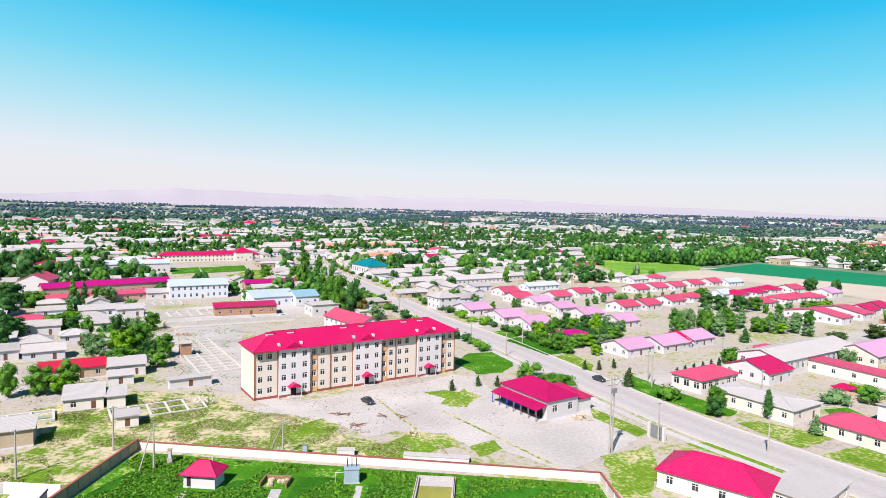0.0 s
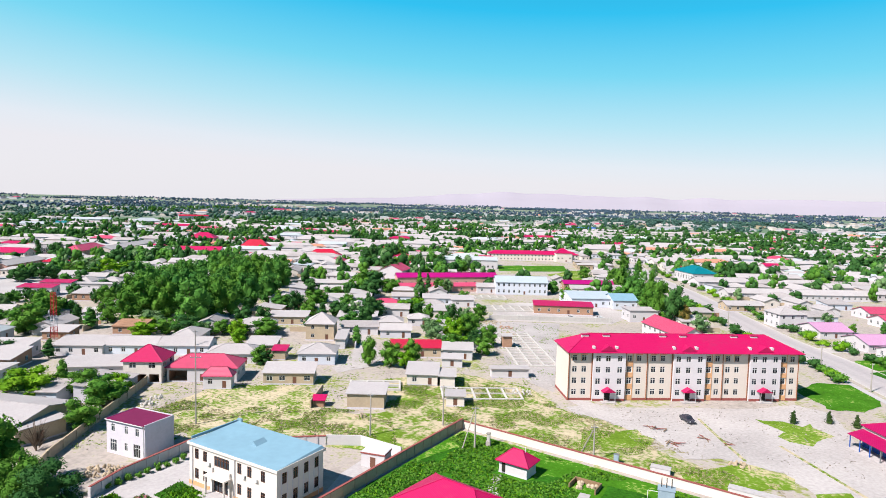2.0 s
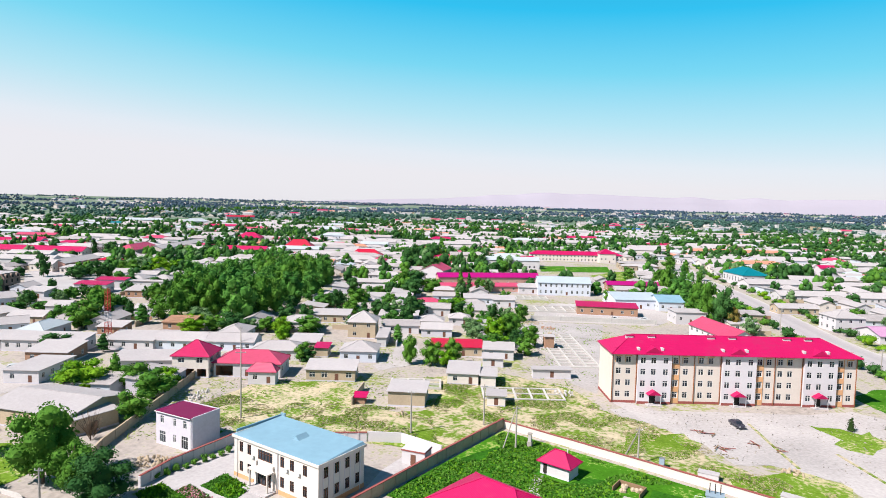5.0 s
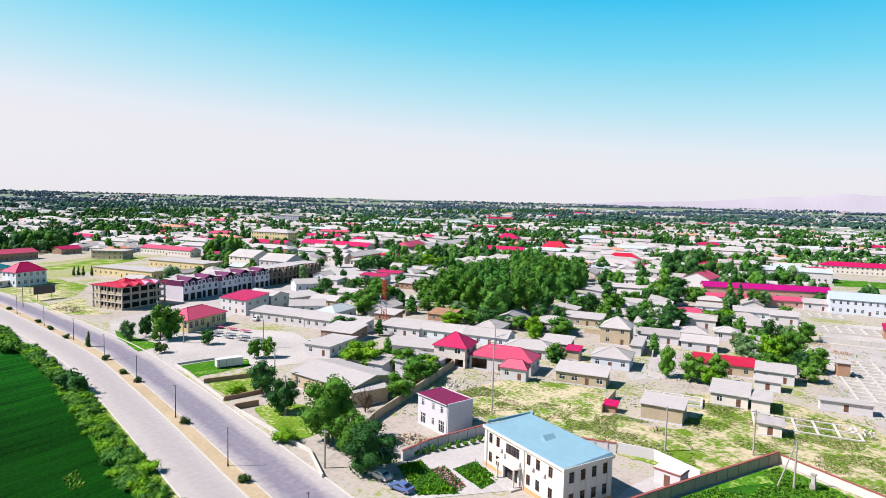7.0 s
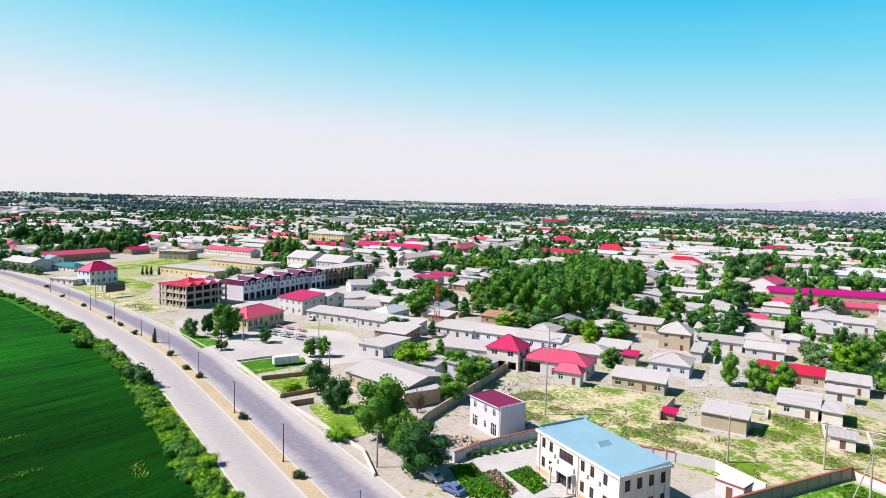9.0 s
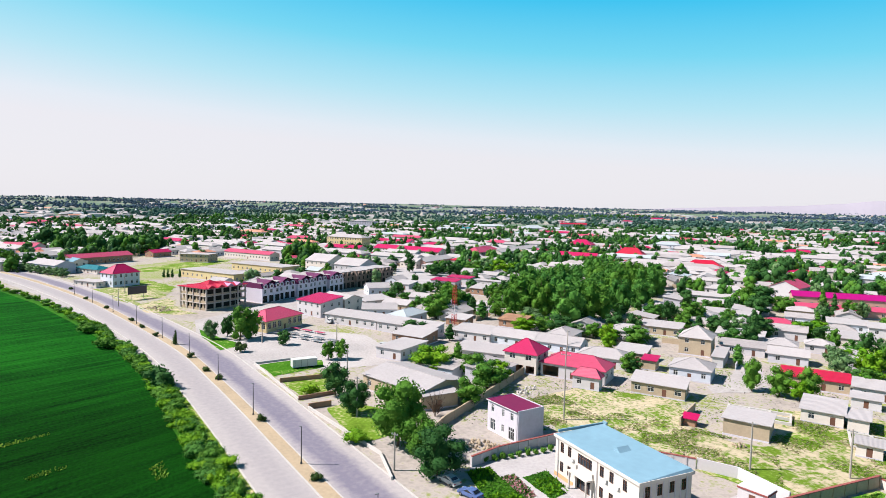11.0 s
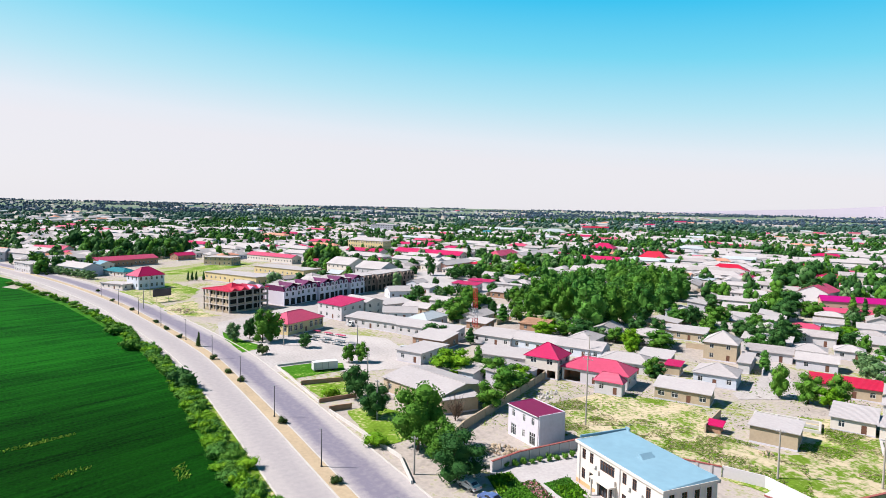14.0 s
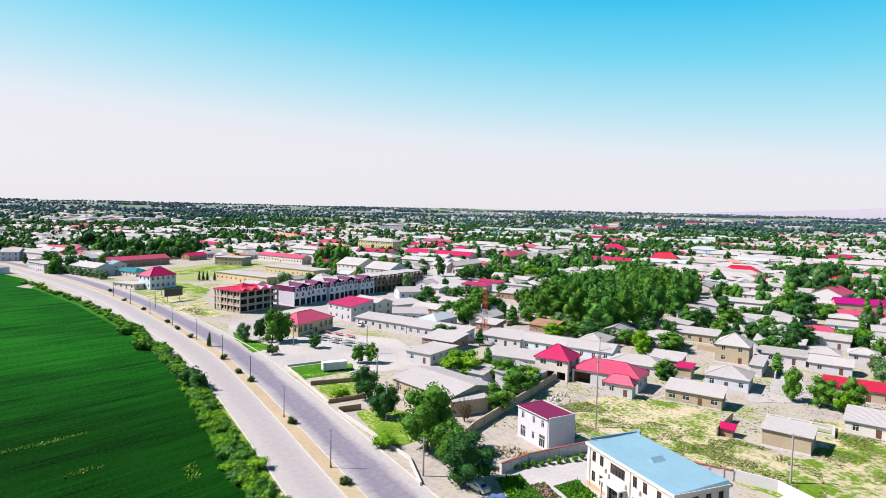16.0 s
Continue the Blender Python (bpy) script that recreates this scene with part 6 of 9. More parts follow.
# ---- the four-storey block of flats ----
def apartment_block():
    L, D, Hh = 60.6, 11.6, 12.5
    ob = thing("apartment_block", -46.5, 150.75, 33.5, 0, "cream four-storey block of flats with a crimson hipped metal roof", "apartment building")
    FOOT.append((-46.5 + 0.834 * 31 - 0.552 * 6.5, 150.75 + 0.552 * 31 + 0.834 * 6.5, radians(33.5), 31.5, 7.5))
    z_rows = (1.45, 4.35, 7.25, 10.1)
    stairs = ((6.2, 14.5), (27.0, 35.4), (47.2, 55.4))
    plain = (1.6, 4.0, 18.2, 22.0, 24.4, 38.8, 41.6, 44.0, 58.9)
    loggias = (15.7, 36.5, 56.5)
    bm, spots = bmesh.new(), []
    holes = [(s - 0.62, z, s + 0.62, z + 1.5) for s in plain for z in z_rows] + [(s - 0.62, z, s + 0.62, z + 1.5) for s in loggias for z in z_rows]
    spots = [(s, 0.0, z, 0, 1.24, 1.5) for s in plain + loggias for z in z_rows]
    wall_face(bm, (0, 0, 0), (1, 0, 0), L, Hh, holes, 0.2)
    wall_face(bm, (L, 0, 0), (0, 1, 0), D, Hh, [], 0.2)
    back = [(s - 0.62, z, s + 0.62, z + 1.5) for s in [2 + 3.2 * k for k in range(18)] for z in z_rows]
    wall_face(bm, (L, D, 0), (-1, 0, 0), L, Hh, back, 0.2)
    spots += [(L - (a + b) / 2, D, z, 180, 1.24, 1.5) for a, z, b, _ in back]
    wall_face(bm, (0, D, 0), (0, -1, 0), D, Hh, [], 0.2)
    part("wall", bm, M["facade"], ob)
    for a, b in stairs:
        mid, bm = (a + b) / 2 - 0.35, bmesh.new()
        cols = (a + 1.25, mid, b - 1.5)
        hs = [(s - a - 0.62, z, s - a + 0.62, z + 1.5) for s in cols for z in z_rows if not (s == mid and z < 2)]
        hs.append((mid - a - 0.75, 0.15, mid - a + 0.75, 2.4))
        wall_face(bm, (a, -0.7, 0), (1, 0, 0), b - a, Hh, hs, 0.2)
        for x, s in ((a, -1), (b, 1)):
            quad(bm, ((x, -0.7, 0), (x, 0, 0), (x, 0, Hh), (x, -0.7, Hh))[::-s])
        part("stair_bay", bm, M["stairbay"], ob, "pale pinkish stair bay that stands proud of the wall")
        spots += [(s, -0.7, z, 0, 1.24, 1.5) for s in cols for z in z_rows if not (s == mid and z < 2)]
        part("entrance_door", boxes((mid - 0.75, -0.6, 0.15, mid + 0.75, -0.52, 2.4), (mid - 0.6, -0.63, 0.3, mid - 0.05, -0.6, 2.2), (mid + 0.05, -0.63, 0.3, mid + 0.6, -0.6, 2.2)), M["dark"], ob)
        can = bmesh.new()
        v = [(mid - 1.7, -2.6, 2.7), (mid + 1.7, -2.6, 2.7), (mid + 1.7, -0.72, 2.7), (mid - 1.7, -0.72, 2.7)]
        top = [(mid, -2.6, 3.75), (mid, -0.72, 3.75)]
        quad(can, (v[0], v[1], top[0]))
        quad(can, (v[1], v[2], top[1], top[0]))
        quad(can, (v[3], v[0], top[0], top[1]))
        quad(can, (v[3], v[2], v[1], v[0]))
        canopy = part("entrance_canopy", can, M["crimson"], ob, "small crimson gabled canopy")
        for x in (mid - 1.5, mid + 1.5):
            part("post", rod(bmesh.new(), (x, -2.45, 0), (x, -2.45, 2.7), 0.07), M["white"], canopy)
        part("step", boxes((mid - 1.8, -2.6, 0, mid + 1.8, -0.72, 0.15)), M["yard"], ob)
    for s in loggias:
        for k, z in enumerate(z_rows):
            part("loggia_panel", boxes((s - 0.95, -0.12, z - 1.3, s + 0.95, -0.004, z - 0.06)), M["peach"], ob, "orange-brown loggia panel")
        for x in (s - 0.95, s + 0.79):
            part("loggia_strip", boxes((x, -0.10, 0.5, x + 0.16, -0.004, Hh - 0.5)), M["peach"], ob)
    for s in (0.12, 6.0, 14.75, 20.3, 26.8, 35.6, 40.2, 47.0, 55.6, 60.45):
        part("downpipe", rod(bmesh.new(), (s, -0.16, 0.3), (s, -0.16, Hh - 0.1), 0.12, n=6), M["pipe"], ob, "rust-brown downpipe")
    for s in plain:
        part("window_head", boxes((s - 0.85, -0.07, 11.72, s + 0.85, -0.004, 11.95)), M["peach"], ob, "orange moulding over a window")
        part("window_head", boxes((s - 0.85, -0.07, 10.1, s - 0.7, -0.004, 11.72)), M["peach"], ob)
    part("plinth", boxes((-0.08, -0.09, 0, 6.2, -0.004, 0.62), (14.5, -0.09, 0, 27, -0.004, 0.62), (35.4, -0.09, 0, 47.2, -0.004, 0.62), (55.4, -0.09, 0, L + 0.08, -0.004, 0.62),
                         (-0.09, -0.004, 0, -0.004, D, 0.62), (L + 0.004, -0.004, 0, L + 0.09, D, 0.62)), M["plinthred"], ob, "dull red plinth")
    for a, b in stairs:
        m = (a + b) / 2 - 0.35
        part("plinth", boxes((a, -0.79, 0, m - 0.8, -0.704, 0.62), (m + 0.8, -0.79, 0, b, -0.704, 0.62)), M["plinthred"], ob)
    part("cornice", boxes((-0.5, -1.15, Hh - 0.02, L + 0.5, -0.7, Hh + 0.12), (-0.5, -0.7, Hh - 0.02, -0.004, D + 0.5, Hh + 0.12), (L + 0.004, -0.7, Hh - 0.02, L + 0.5, D + 0.5, Hh + 0.12)), M["plinthred"], ob)
    r = roof_bm("hip", L + 0.4, D + 1.4, Hh + 0.12, 3.3, 0.4, 0.12)
    bmesh.ops.translate(r, verts=r.verts, vec=(L / 2, D / 2 - 0.35, 0))
    roof = part("roof", r, M["crimson"], ob, "crimson ribbed metal roof")
    for s in (5.4, 10.9, 26.0, 31.4, 45.2, 50.7):
        part("roof_vent", boxes((s - 0.9, D * 0.36, Hh + 2.2, s + 0.9, D * 0.36 + 0.9, Hh + 3.35), (s - 1.0, D * 0.36 - 0.1, Hh + 3.35, s + 1.0, D * 0.36 + 1.0, Hh + 3.55, 1)), [M["white"], M["crimson"]], roof, "white ventilation box with a crimson lid")
    for a, b in stairs:
        m, g = (a + b) / 2 - 0.35, bmesh.new()
        p = [(m - 2.2, -1.1, Hh + 0.35), (m + 2.2, -1.1, Hh + 0.35), (m, -1.1, Hh + 1.7), (m, 3.2, Hh + 1.75)]
        quad(g, (p[0], p[1], p[2]))
        quad(g, (p[1], p[3], p[2]))
        quad(g, (p[0], p[2], p[3]))
        part("gablet", g, M["crimson"], roof)
        for x in (m - 3.6, m, m + 2.3):
            part("dormer", boxes((x - 0.3, -0.2 + (0.9 if x == m else 0), Hh + 0.7, x + 0.3, 0.8, Hh + 1.35)), M["white"], roof, "small white roof hatch")
    for k in range(20):
        part("snow_rail_post", rod(bmesh.new(), (1.2 + 3.05 * k, 0.9, Hh + 0.75), (1.2 + 3.05 * k, 0.8, Hh + 1.15), 0.03, n=5), M["crimson"], roof)
    part("snow_rail", rod(bmesh.new(), (0.5, 0.82, Hh + 1.1), (L - 0.5, 0.82, Hh + 1.1), 0.035, n=5), M["crimson"], roof)
    for x, y, z, ts, w, h in spots:
        put_window(ob, x, y, z, ts, w, h, "frame", 2, split=ts == 0)


M["facade"] = material("peach_cream_facade", (0.545, 0.475, 0.43), 0.85, 0.06, 2.5, 0.2)
M["stairbay"] = material("pinkish_white_facade", (0.52, 0.485, 0.51), 0.85, 0.06, 2.5, 0.2)
M["plinthred"] = material("dull_red_plinth", (0.232, 0.065, 0.058), 0.85, 0.12)
M["pipe"] = material("rust_brown_pipe", (0.219, 0.084, 0.039), 0.6, 0.1)
apartment_block()


# ---- the two-storey house with the light blue roof ----
def blue_house():
    W, D, Hh = 20.6, 10.4, 7.3
    ob = thing("office_house", -86.8, 70.45, -1.6, 0, "cream two-storey office house with a light blue metal roof", "building")
    FOOT.append((-76.5, 75.4, radians(-1.6), 11, 6))
    spots, bm = [], bmesh.new()
    fr = [(1.9, 1.2, 0.95), (4.0, 1.2, 0.95), (12.3, 1.2, 0.95), (14.6, 1.2, 0.95), (17.6, 1.2, 0.95)]
    holes = [(s - w / 2, z, s + w / 2, z + 1.75) for s, _, w in fr for z in (1.3, 4.7)] + [(6.3, 4.6, 9.9, 6.3), (6.2, 0.35, 10.0, 3.0)]
    wall_face(bm, (0, 0, 0), (1, 0, 0), W, Hh, holes, 0.25)
    rt = (1.6, 4.0, 6.4, 8.8)
    wall_face(bm, (W, 0, 0), (0, 1, 0), D, Hh, [(s - 0.5, z, s + 0.5, z + 1.75) for s in rt for z in (1.3, 4.7)], 0.25)
    wall_face(bm, (W, D, 0), (-1, 0, 0), W, Hh, [], 0.25)
    wall_face(bm, (0, D, 0), (0, -1, 0), D, Hh, [], 0.25)
    part("wall", bm, M["ivory"], ob)
    for s, _, w in fr:
        for z in (1.3, 4.7):
            put_window(ob, s, 0, z, 0, w, 1.75, "brownframe", 2, split=True)
    for s in rt:
        for z in (1.3, 4.7):
            put_window(ob, W, s, z, 90, 1.0, 1.75, "brownframe", 2, split=True)
        part("window_surround", boxes((W + 0.004, s - 0.75, 1.0, W + 0.06, s - 0.55, 6.9), (W + 0.004, s + 0.55, 1.0, W + 0.06, s + 0.75, 6.9), (W + 0.004, s - 0.75, 6.9, W + 0.09, s + 0.75, 7.1)), M["stairbay"], ob)
    put_window(ob, 8.1, 0, 4.6, 0, 3.6, 1.7, "brownframe", 5)
    put_window(ob, 8.1, 0, 0.35, 0, 3.8, 2.65, "brownframe", 4, "entrance_glazing")
    for x in (6.0, 10.2):
        part("pilaster", boxes((x - 0.18, -0.35, 0, x + 0.18, -0.004, 4.3)), M["ivory"], ob)
    part("entrance_slab", boxes((5.6, -1.6, 3.25, 10.6, -0.004, 3.5)), M["ivory"], ob)
    for x in (5.9, 10.3):
        part("porch_column", rod(bmesh.new(), (x, -1.4, 0.3), (x, -1.4, 3.25), 0.16), M["ivory"], ob)
    part("entrance_step", boxes((5.2, -2.4, 0, 11.0, -0.004, 0.3)), M["yard"], ob)
    for row in ((-0.06, -0.07, 0, 5.2, -0.004, 0.75), (11.0, -0.07, 0, W + 0.06, -0.004, 0.75), (W + 0.004, -0.004, 0, W + 0.07, D, 0.75)):
        part("plinth", boxes(row), M["peach"], ob, "orange-brown tiled plinth")
    for x in (0.9, 11.3):
        part("downpipe", rod(bmesh.new(), (x, -0.14, 0.1), (x, -0.14, Hh - 0.2), 0.07, n=6), M["white"], ob)
    part("downpipe", rod(bmesh.new(), (W + 0.14, D - 1.2, 0.1), (W + 0.14, D - 1.2, Hh - 0.2), 0.07, n=6), M["white"], ob)
    for x, z in ((5.0, 4.4), (13.4, 4.3), (16.2, 4.4)):
        part("air_conditioner", boxes((x - 0.35, -0.33, z, x + 0.35, -0.04, z + 0.5)), M["frame"], ob, "white outdoor air-conditioning unit")
    part("cornice", boxes((-0.3, -0.3, Hh - 0.35, W + 0.3, -0.004, Hh + 0.1), (W + 0.004, -0.004, Hh - 0.35, W + 0.3, D + 0.3, Hh + 0.1), (-0.3, -0.004, Hh - 0.35, -0.004, D + 0.3, Hh + 0.1), (-0.3, D + 0.004, Hh - 0.35, W + 0.3, D + 0.3, Hh + 0.1)), M["ivory"], ob)
    rb = bmesh.new()
    lo = [(-0.2, -0.2, Hh + 0.104), (W + 0.2, -0.2, Hh + 0.104), (W + 0.2, D + 0.2, Hh + 0.104), (-0.2, D + 0.2, Hh + 0.104)]
    up = [(0.15, 0.15, Hh + 0.16), (W - 0.15, 0.15, Hh + 0.16), (W - 0.15, D - 0.15, Hh + 0.55), (0.15, D - 0.15, Hh + 0.55)]
    a, b = [rb.verts.new(p) for p in lo], [rb.verts.new(p) for p in up]
    rb.faces.new(b)
    for k in range(4):
        rb.faces.new((a[k], a[(k + 1) % 4], b[(k + 1) % 4], b[k]))
    roof = part("roof", rb, M["blue"], ob, "light blue sheet metal roof")
    hb = bmesh.new()
    p = [(9.8, 4.2, Hh + 0.3), (11.6, 4.2, Hh + 0.3), (11.6, 6.6, Hh + 0.35), (9.8, 6.6, Hh + 0.35), (10.7, 4.2, Hh + 1.0), (10.7, 6.6, Hh + 1.0)]
    for q in ((0, 1, 4), (1, 2, 5, 4), (2, 3, 5), (3, 0, 4, 5)):
        quad(hb, [p[i] for i in q])
    part("roof_hatch", hb, M["blue"], roof, "gabled light blue roof hatch")
    part("parapet", boxes((-0.2, D - 0.1, Hh + 0.104, 0.9, D + 0.2, Hh + 1.0), (-0.2, 0.5, Hh + 0.3, 0.05, D - 0.1, Hh + 0.75)), M["blue"], ob)


M["ivory"] = material("ivory_plaster", (0.53, 0.485, 0.45), 0.85, 0.05, 2.5, 0.2)
blue_house()


def grey_house():
    W, D, Hh = 10.0, 6.6, 6.5
    ob = thing("house", -106.0, 74.6, 6, 0, "grey rendered two-storey house with a plum-red flat roof", "house")
    FOOT.append((-106.6, 73.8, radians(6), 5, 3.3))
    rows = ((1.7, 4.3, 0.95, 1.5), (5.2, 4.3, 0.8, 1.5), (8.0, 4.3, 0.95, 1.5), (1.8, 0.5, 1.7, 2.3), (5.1, 1.1, 0.8, 1.5), (7.9, 0.3, 1.8, 2.5))
    bm = bmesh.new()
    wall_face(bm, (-W / 2, -D / 2, 0), (1, 0, 0), W, Hh, [(x - w / 2, z, x + w / 2, z + h) for x, z, w, h in rows], 0.2)
    wall_face(bm, (W / 2, -D / 2, 0), (0, 1, 0), D, Hh + 0.25, [], 0.2)
    wall_face(bm, (W / 2, D / 2, 0), (-1, 0, 0), W, Hh + 0.25, [], 0.2)
    wall_face(bm, (-W / 2, D / 2, 0), (0, -1, 0), D, Hh + 0.25, [], 0.2)
    part("wall", bm, M["grey"], ob)
    for x, z, w, h in rows:
        put_window(ob, x - W / 2, -D / 2, z, 0, w, h, "frame", 2 if w < 1.2 else 3, split=True)
    part("roof", boxes((-W / 2 - 0.05, -D / 2 - 0.3, Hh + 0.02, W / 2 - 0.22, D / 2 - 0.22, Hh + 0.12)), M["plum"], ob, "plum-red sheet metal roof")
    part("parapet", boxes((W / 2 - 0.2, -D / 2 + 0.01, Hh + 0.125, W / 2 - 0.004, D / 2 - 0.01, Hh + 0.24), (-W / 2 + 0.01, D / 2 - 0.2, Hh + 0.125, W / 2 - 0.21, D / 2 - 0.01, Hh + 0.24)), M["grey"], ob)
    part("gutter", boxes((-W / 2 - 0.05, -D / 2 - 0.42, Hh - 0.05, W / 2 - 0.2, -D / 2 - 0.305, Hh + 0.1)), M["frame"], ob)
    part("downpipe", rod(bmesh.new(), (W / 2 - 0.3, -D / 2 - 0.12, 0.1), (W / 2 - 0.3, -D / 2 - 0.12, Hh), 0.06, n=6), M["frame"], ob)


M["plum"] = material("plum_red_metal_roof", (0.142, 0.0013, 0.042), 0.5, 0.12, 1.0, 0.2, 0.02)
grey_house()
house(-40.5, 80.5, -8, 18.0, 12.5, 4.2, "hip", "crimson", "cream", rise=3.2, over=0.6)


# ---- the white house with the blue porch ----
def porch_house():
    ob = house(25.2 + 0.839 * 5 - 0.545 * 8.5, 141.4 + 0.545 * 5 + 0.839 * 8.5, 33, 10, 17, 4.7, "hip", "cerise", "white", rise=2.4, gap=4.2, win=1.5, winh=1.7, sides="front back",
               door=False, label="white house with a cerise metal roof and a blue porch")
    p = bmesh.new()
    lo = [(-8.4, -8.6, 2.75), (-5.02, -8.6, 3.7), (-5.02, 8.8, 3.7), (-8.4, 8.8, 2.75)]
    for dz, o in ((0, -1), (0.1, 1)):
        quad(p, [(x, y, z + dz) for x, y, z in lo][::o])
    for k in range(4):
        a, b = lo[k], lo[(k + 1) % 4]
        quad(p, (a, b, (b[0], b[1], b[2] + 0.1), (a[0], a[1], a[2] + 0.1)))
    part("porch_roof", p, M["cerise"], ob)
    for k in range(7):
        part("porch_post", boxes((-8.2, -8.3 + 2.75 * k, 0, -8.05, -8.15 + 2.75 * k, 2.8)), M["porchblue"] if k > 3 else M["steel"], ob)
    for k in range(6):
        y = -7.0 + 2.75 * k
        part("shop_door", boxes((-5.10, y, 0.1, -5.01, y + 1.9, 2.4)), M["porchblue"] if k in (3, 4, 5) else M["dark"], ob, "blue shop door")
    part("porch_floor", boxes((-8.4, -8.6, 0, -5.02, 8.8, 0.15)), M["yard"], ob)
    house(25.2 + 0.839 * 12.5 - 0.545 * 6, 141.4 + 0.545 * 12.5 + 0.839 * 6, 33, 4.9, 11, 3.4, "shed", "crimson", "white", rise=0.6, gap=5, name="annex", label="low white annex with a crimson roof")


M["porchblue"] = material("blue_painted_steel", (0.013, 0.065, 0.29), 0.5, 0.1)
porch_house()


# ---- walls and fences ----
def wall_run(name, mat, cap, pts, high, thick=0.3, step=4.0, pier=0.12, label="", group=""):
    """A garden wall with a coping and piers. Every straight run is a thing of its own."""
    for (ax, ay), (bx, by) in zip(pts, pts[1:]):
        run = math.hypot(bx - ax, by - ay)
        ob = thing(name, ax, ay, math.degrees(math.atan2(by - ay, bx - ax)), 0, label, "wall", group)
        part("panel", boxes((0, -thick / 2, 0, run, thick / 2, high)), M[mat], ob)
        if cap:
            part("coping", boxes((-0.05, -thick / 2 - 0.08, high, run + 0.05, thick / 2 + 0.08, high + 0.12)), M[cap], ob)
        for k in range(int(run / step) + 1):
            if pier:
                x = min(k * step, run - 0.2)
                part("pier", boxes((x - 0.18, -thick / 2 - pier, 0, x + 0.18, thick / 2 + pier, high - 0.004)), M[mat], ob)


wall_run("garden_wall", "ivory", "plinthred", [(-59.8, 119.2), (-15, 114.4), (29.7, 109.5)], 1.55, pier=0.0, label="cream plastered garden wall with a red coping")
wall_run("garden_wall", "clay", "plinthred", [(-59.8, 119.0), (-61.0, 98.3), (-62.5, 62)], 2.0, step=3.0, label="tan panelled garden wall with a red-brown coping")
wall_run("garden_wall", "ivory", "plinthred", [(29.7, 109.5), (30.4, 98), (31, 80)], 1.55, label="cream plastered garden wall with a red coping")
wall_run("yard_wall", "white", "plinthred", [(-95.5, 58.5), (-97.5, 65.4), (-98.6, 80.0), (-78.2, 95.6)], 1.9, step=2.4, label="whitewashed yard wall with a red coping")
wall_run("yard_wall", "white", None, [(-78.2, 95.8), (-72.2, 99.2), (-62.2, 98.6)], 2.1, pier=0.0, label="whitewashed yard wall")
wall_run("boundary_wall", "clay", None, [(-112, 59), (-116.0, 63.1), (-132.9, 87.5), (-148.0, 108.3)], 2.0, step=5, label="weathered tan boundary wall")
wall_run("plot_wall", "kerb", None, [(-137.6, 39.6), (-107.1, 45.4), (-96.2, 43.4)], 0.7, pier=0.0, label="low pale wall round a grass plot")
wall_run("plot_wall", "brick", None, [(-137.6, 39.6), (-137.9, 45.0)], 1.3, pier=0.0, label="low brick wall at a plot's edge")
wall_run("plot_wall", "kerb", None, [(-144.6, 39.0), (-181.3, 35.1), (-183, 47)], 0.6, pier=0.0, label="low pale wall round a grass plot")
wall_run("plot_wall", "brick", None, [(-144.6, 39.0), (-146, 48.5)], 1.0, pier=0.0, label="low brick wall at a plot's edge")
wall_run("plot_wall", "brick", None, [(-160.6, 38.0), (-160, 56)], 1.2, pier=0.0, label="low brick wall between grass plots")
wall_run("site_wall", "kerb", None, [(-109.1, 238.8), (-88, 250.2), (-63.3, 263.3)], 1.9, step=3, label="pale concrete panel wall of a building site")
wall_run("lot_wall", "clay", None, [(-95.4, 110.5), (-101.5, 122.0)], 2.0, pier=0.0, label="tan wall at a weedy lot")


# ---- the walled garden ----
def hut():
    ob = house(-40.9, 104.6, -5, 5.6, 3.7, 2.75, "hip", "crimson", "white", rise=1.5, over=0.55, gap=9, name="garden_hut", category="hut", label="small white garden hut with a crimson roof")
    # dark panel on the solid wall, painted shade for an open door
    part("doorway", boxes((-2.2, -1.9, 0.02, -1.5, -1.853, 2.0)), M["dark"], ob)
    for x in (-0.1, 0.7):
        part("vent", boxes((x, -1.89, 2.15, x + 0.5, -1.853, 2.35)), M["dark"], ob)
    part("chimney_pipe", rod(bmesh.new(), (1.3, 0.4, 3.4), (1.3, 0.4, 4.9), 0.12), M["white"], ob)


def transformer():
    ob = thing("transformer_box", -15.4, 106.8, 8, 0, "pale blue-grey steel transformer box on the lawn", "transformer")
    part("cabinet", boxes((-1.3, -1.0, 0.3, 1.3, 1.0, 2.6)), M["cabinet"], ob)
    part("lid", boxes((-1.4, -1.1, 2.6, 1.4, 1.1, 2.72)), M["cabinet"], ob)
    part("base", boxes((-1.4, -1.1, 0, 1.4, 1.1, 0.3)), M["yard"], ob)
    for k in range(2):
        part("cabinet_door", boxes((-1.15 + 1.18 * k, -1.05, 0.45, -0.03 + 1.18 * k, -1.004, 2.4)), M["cabinet"], ob)
    for k in range(3):
        part("insulator", rod(bmesh.new(), (-0.8 + 0.8 * k, 0.3, 2.72), (-0.8 + 0.8 * k, 0.3, 4.3), 0.09, 0.06), M["dark"], ob)
    part("guard_rail", rod(rod(bmesh.new(), (-2.9, -0.6, 0), (-2.9, -0.6, 2.1), 0.05), (-2.9, -0.6, 2.1), (-1.3, -0.6, 2.1), 0.05), M["frame"], ob)


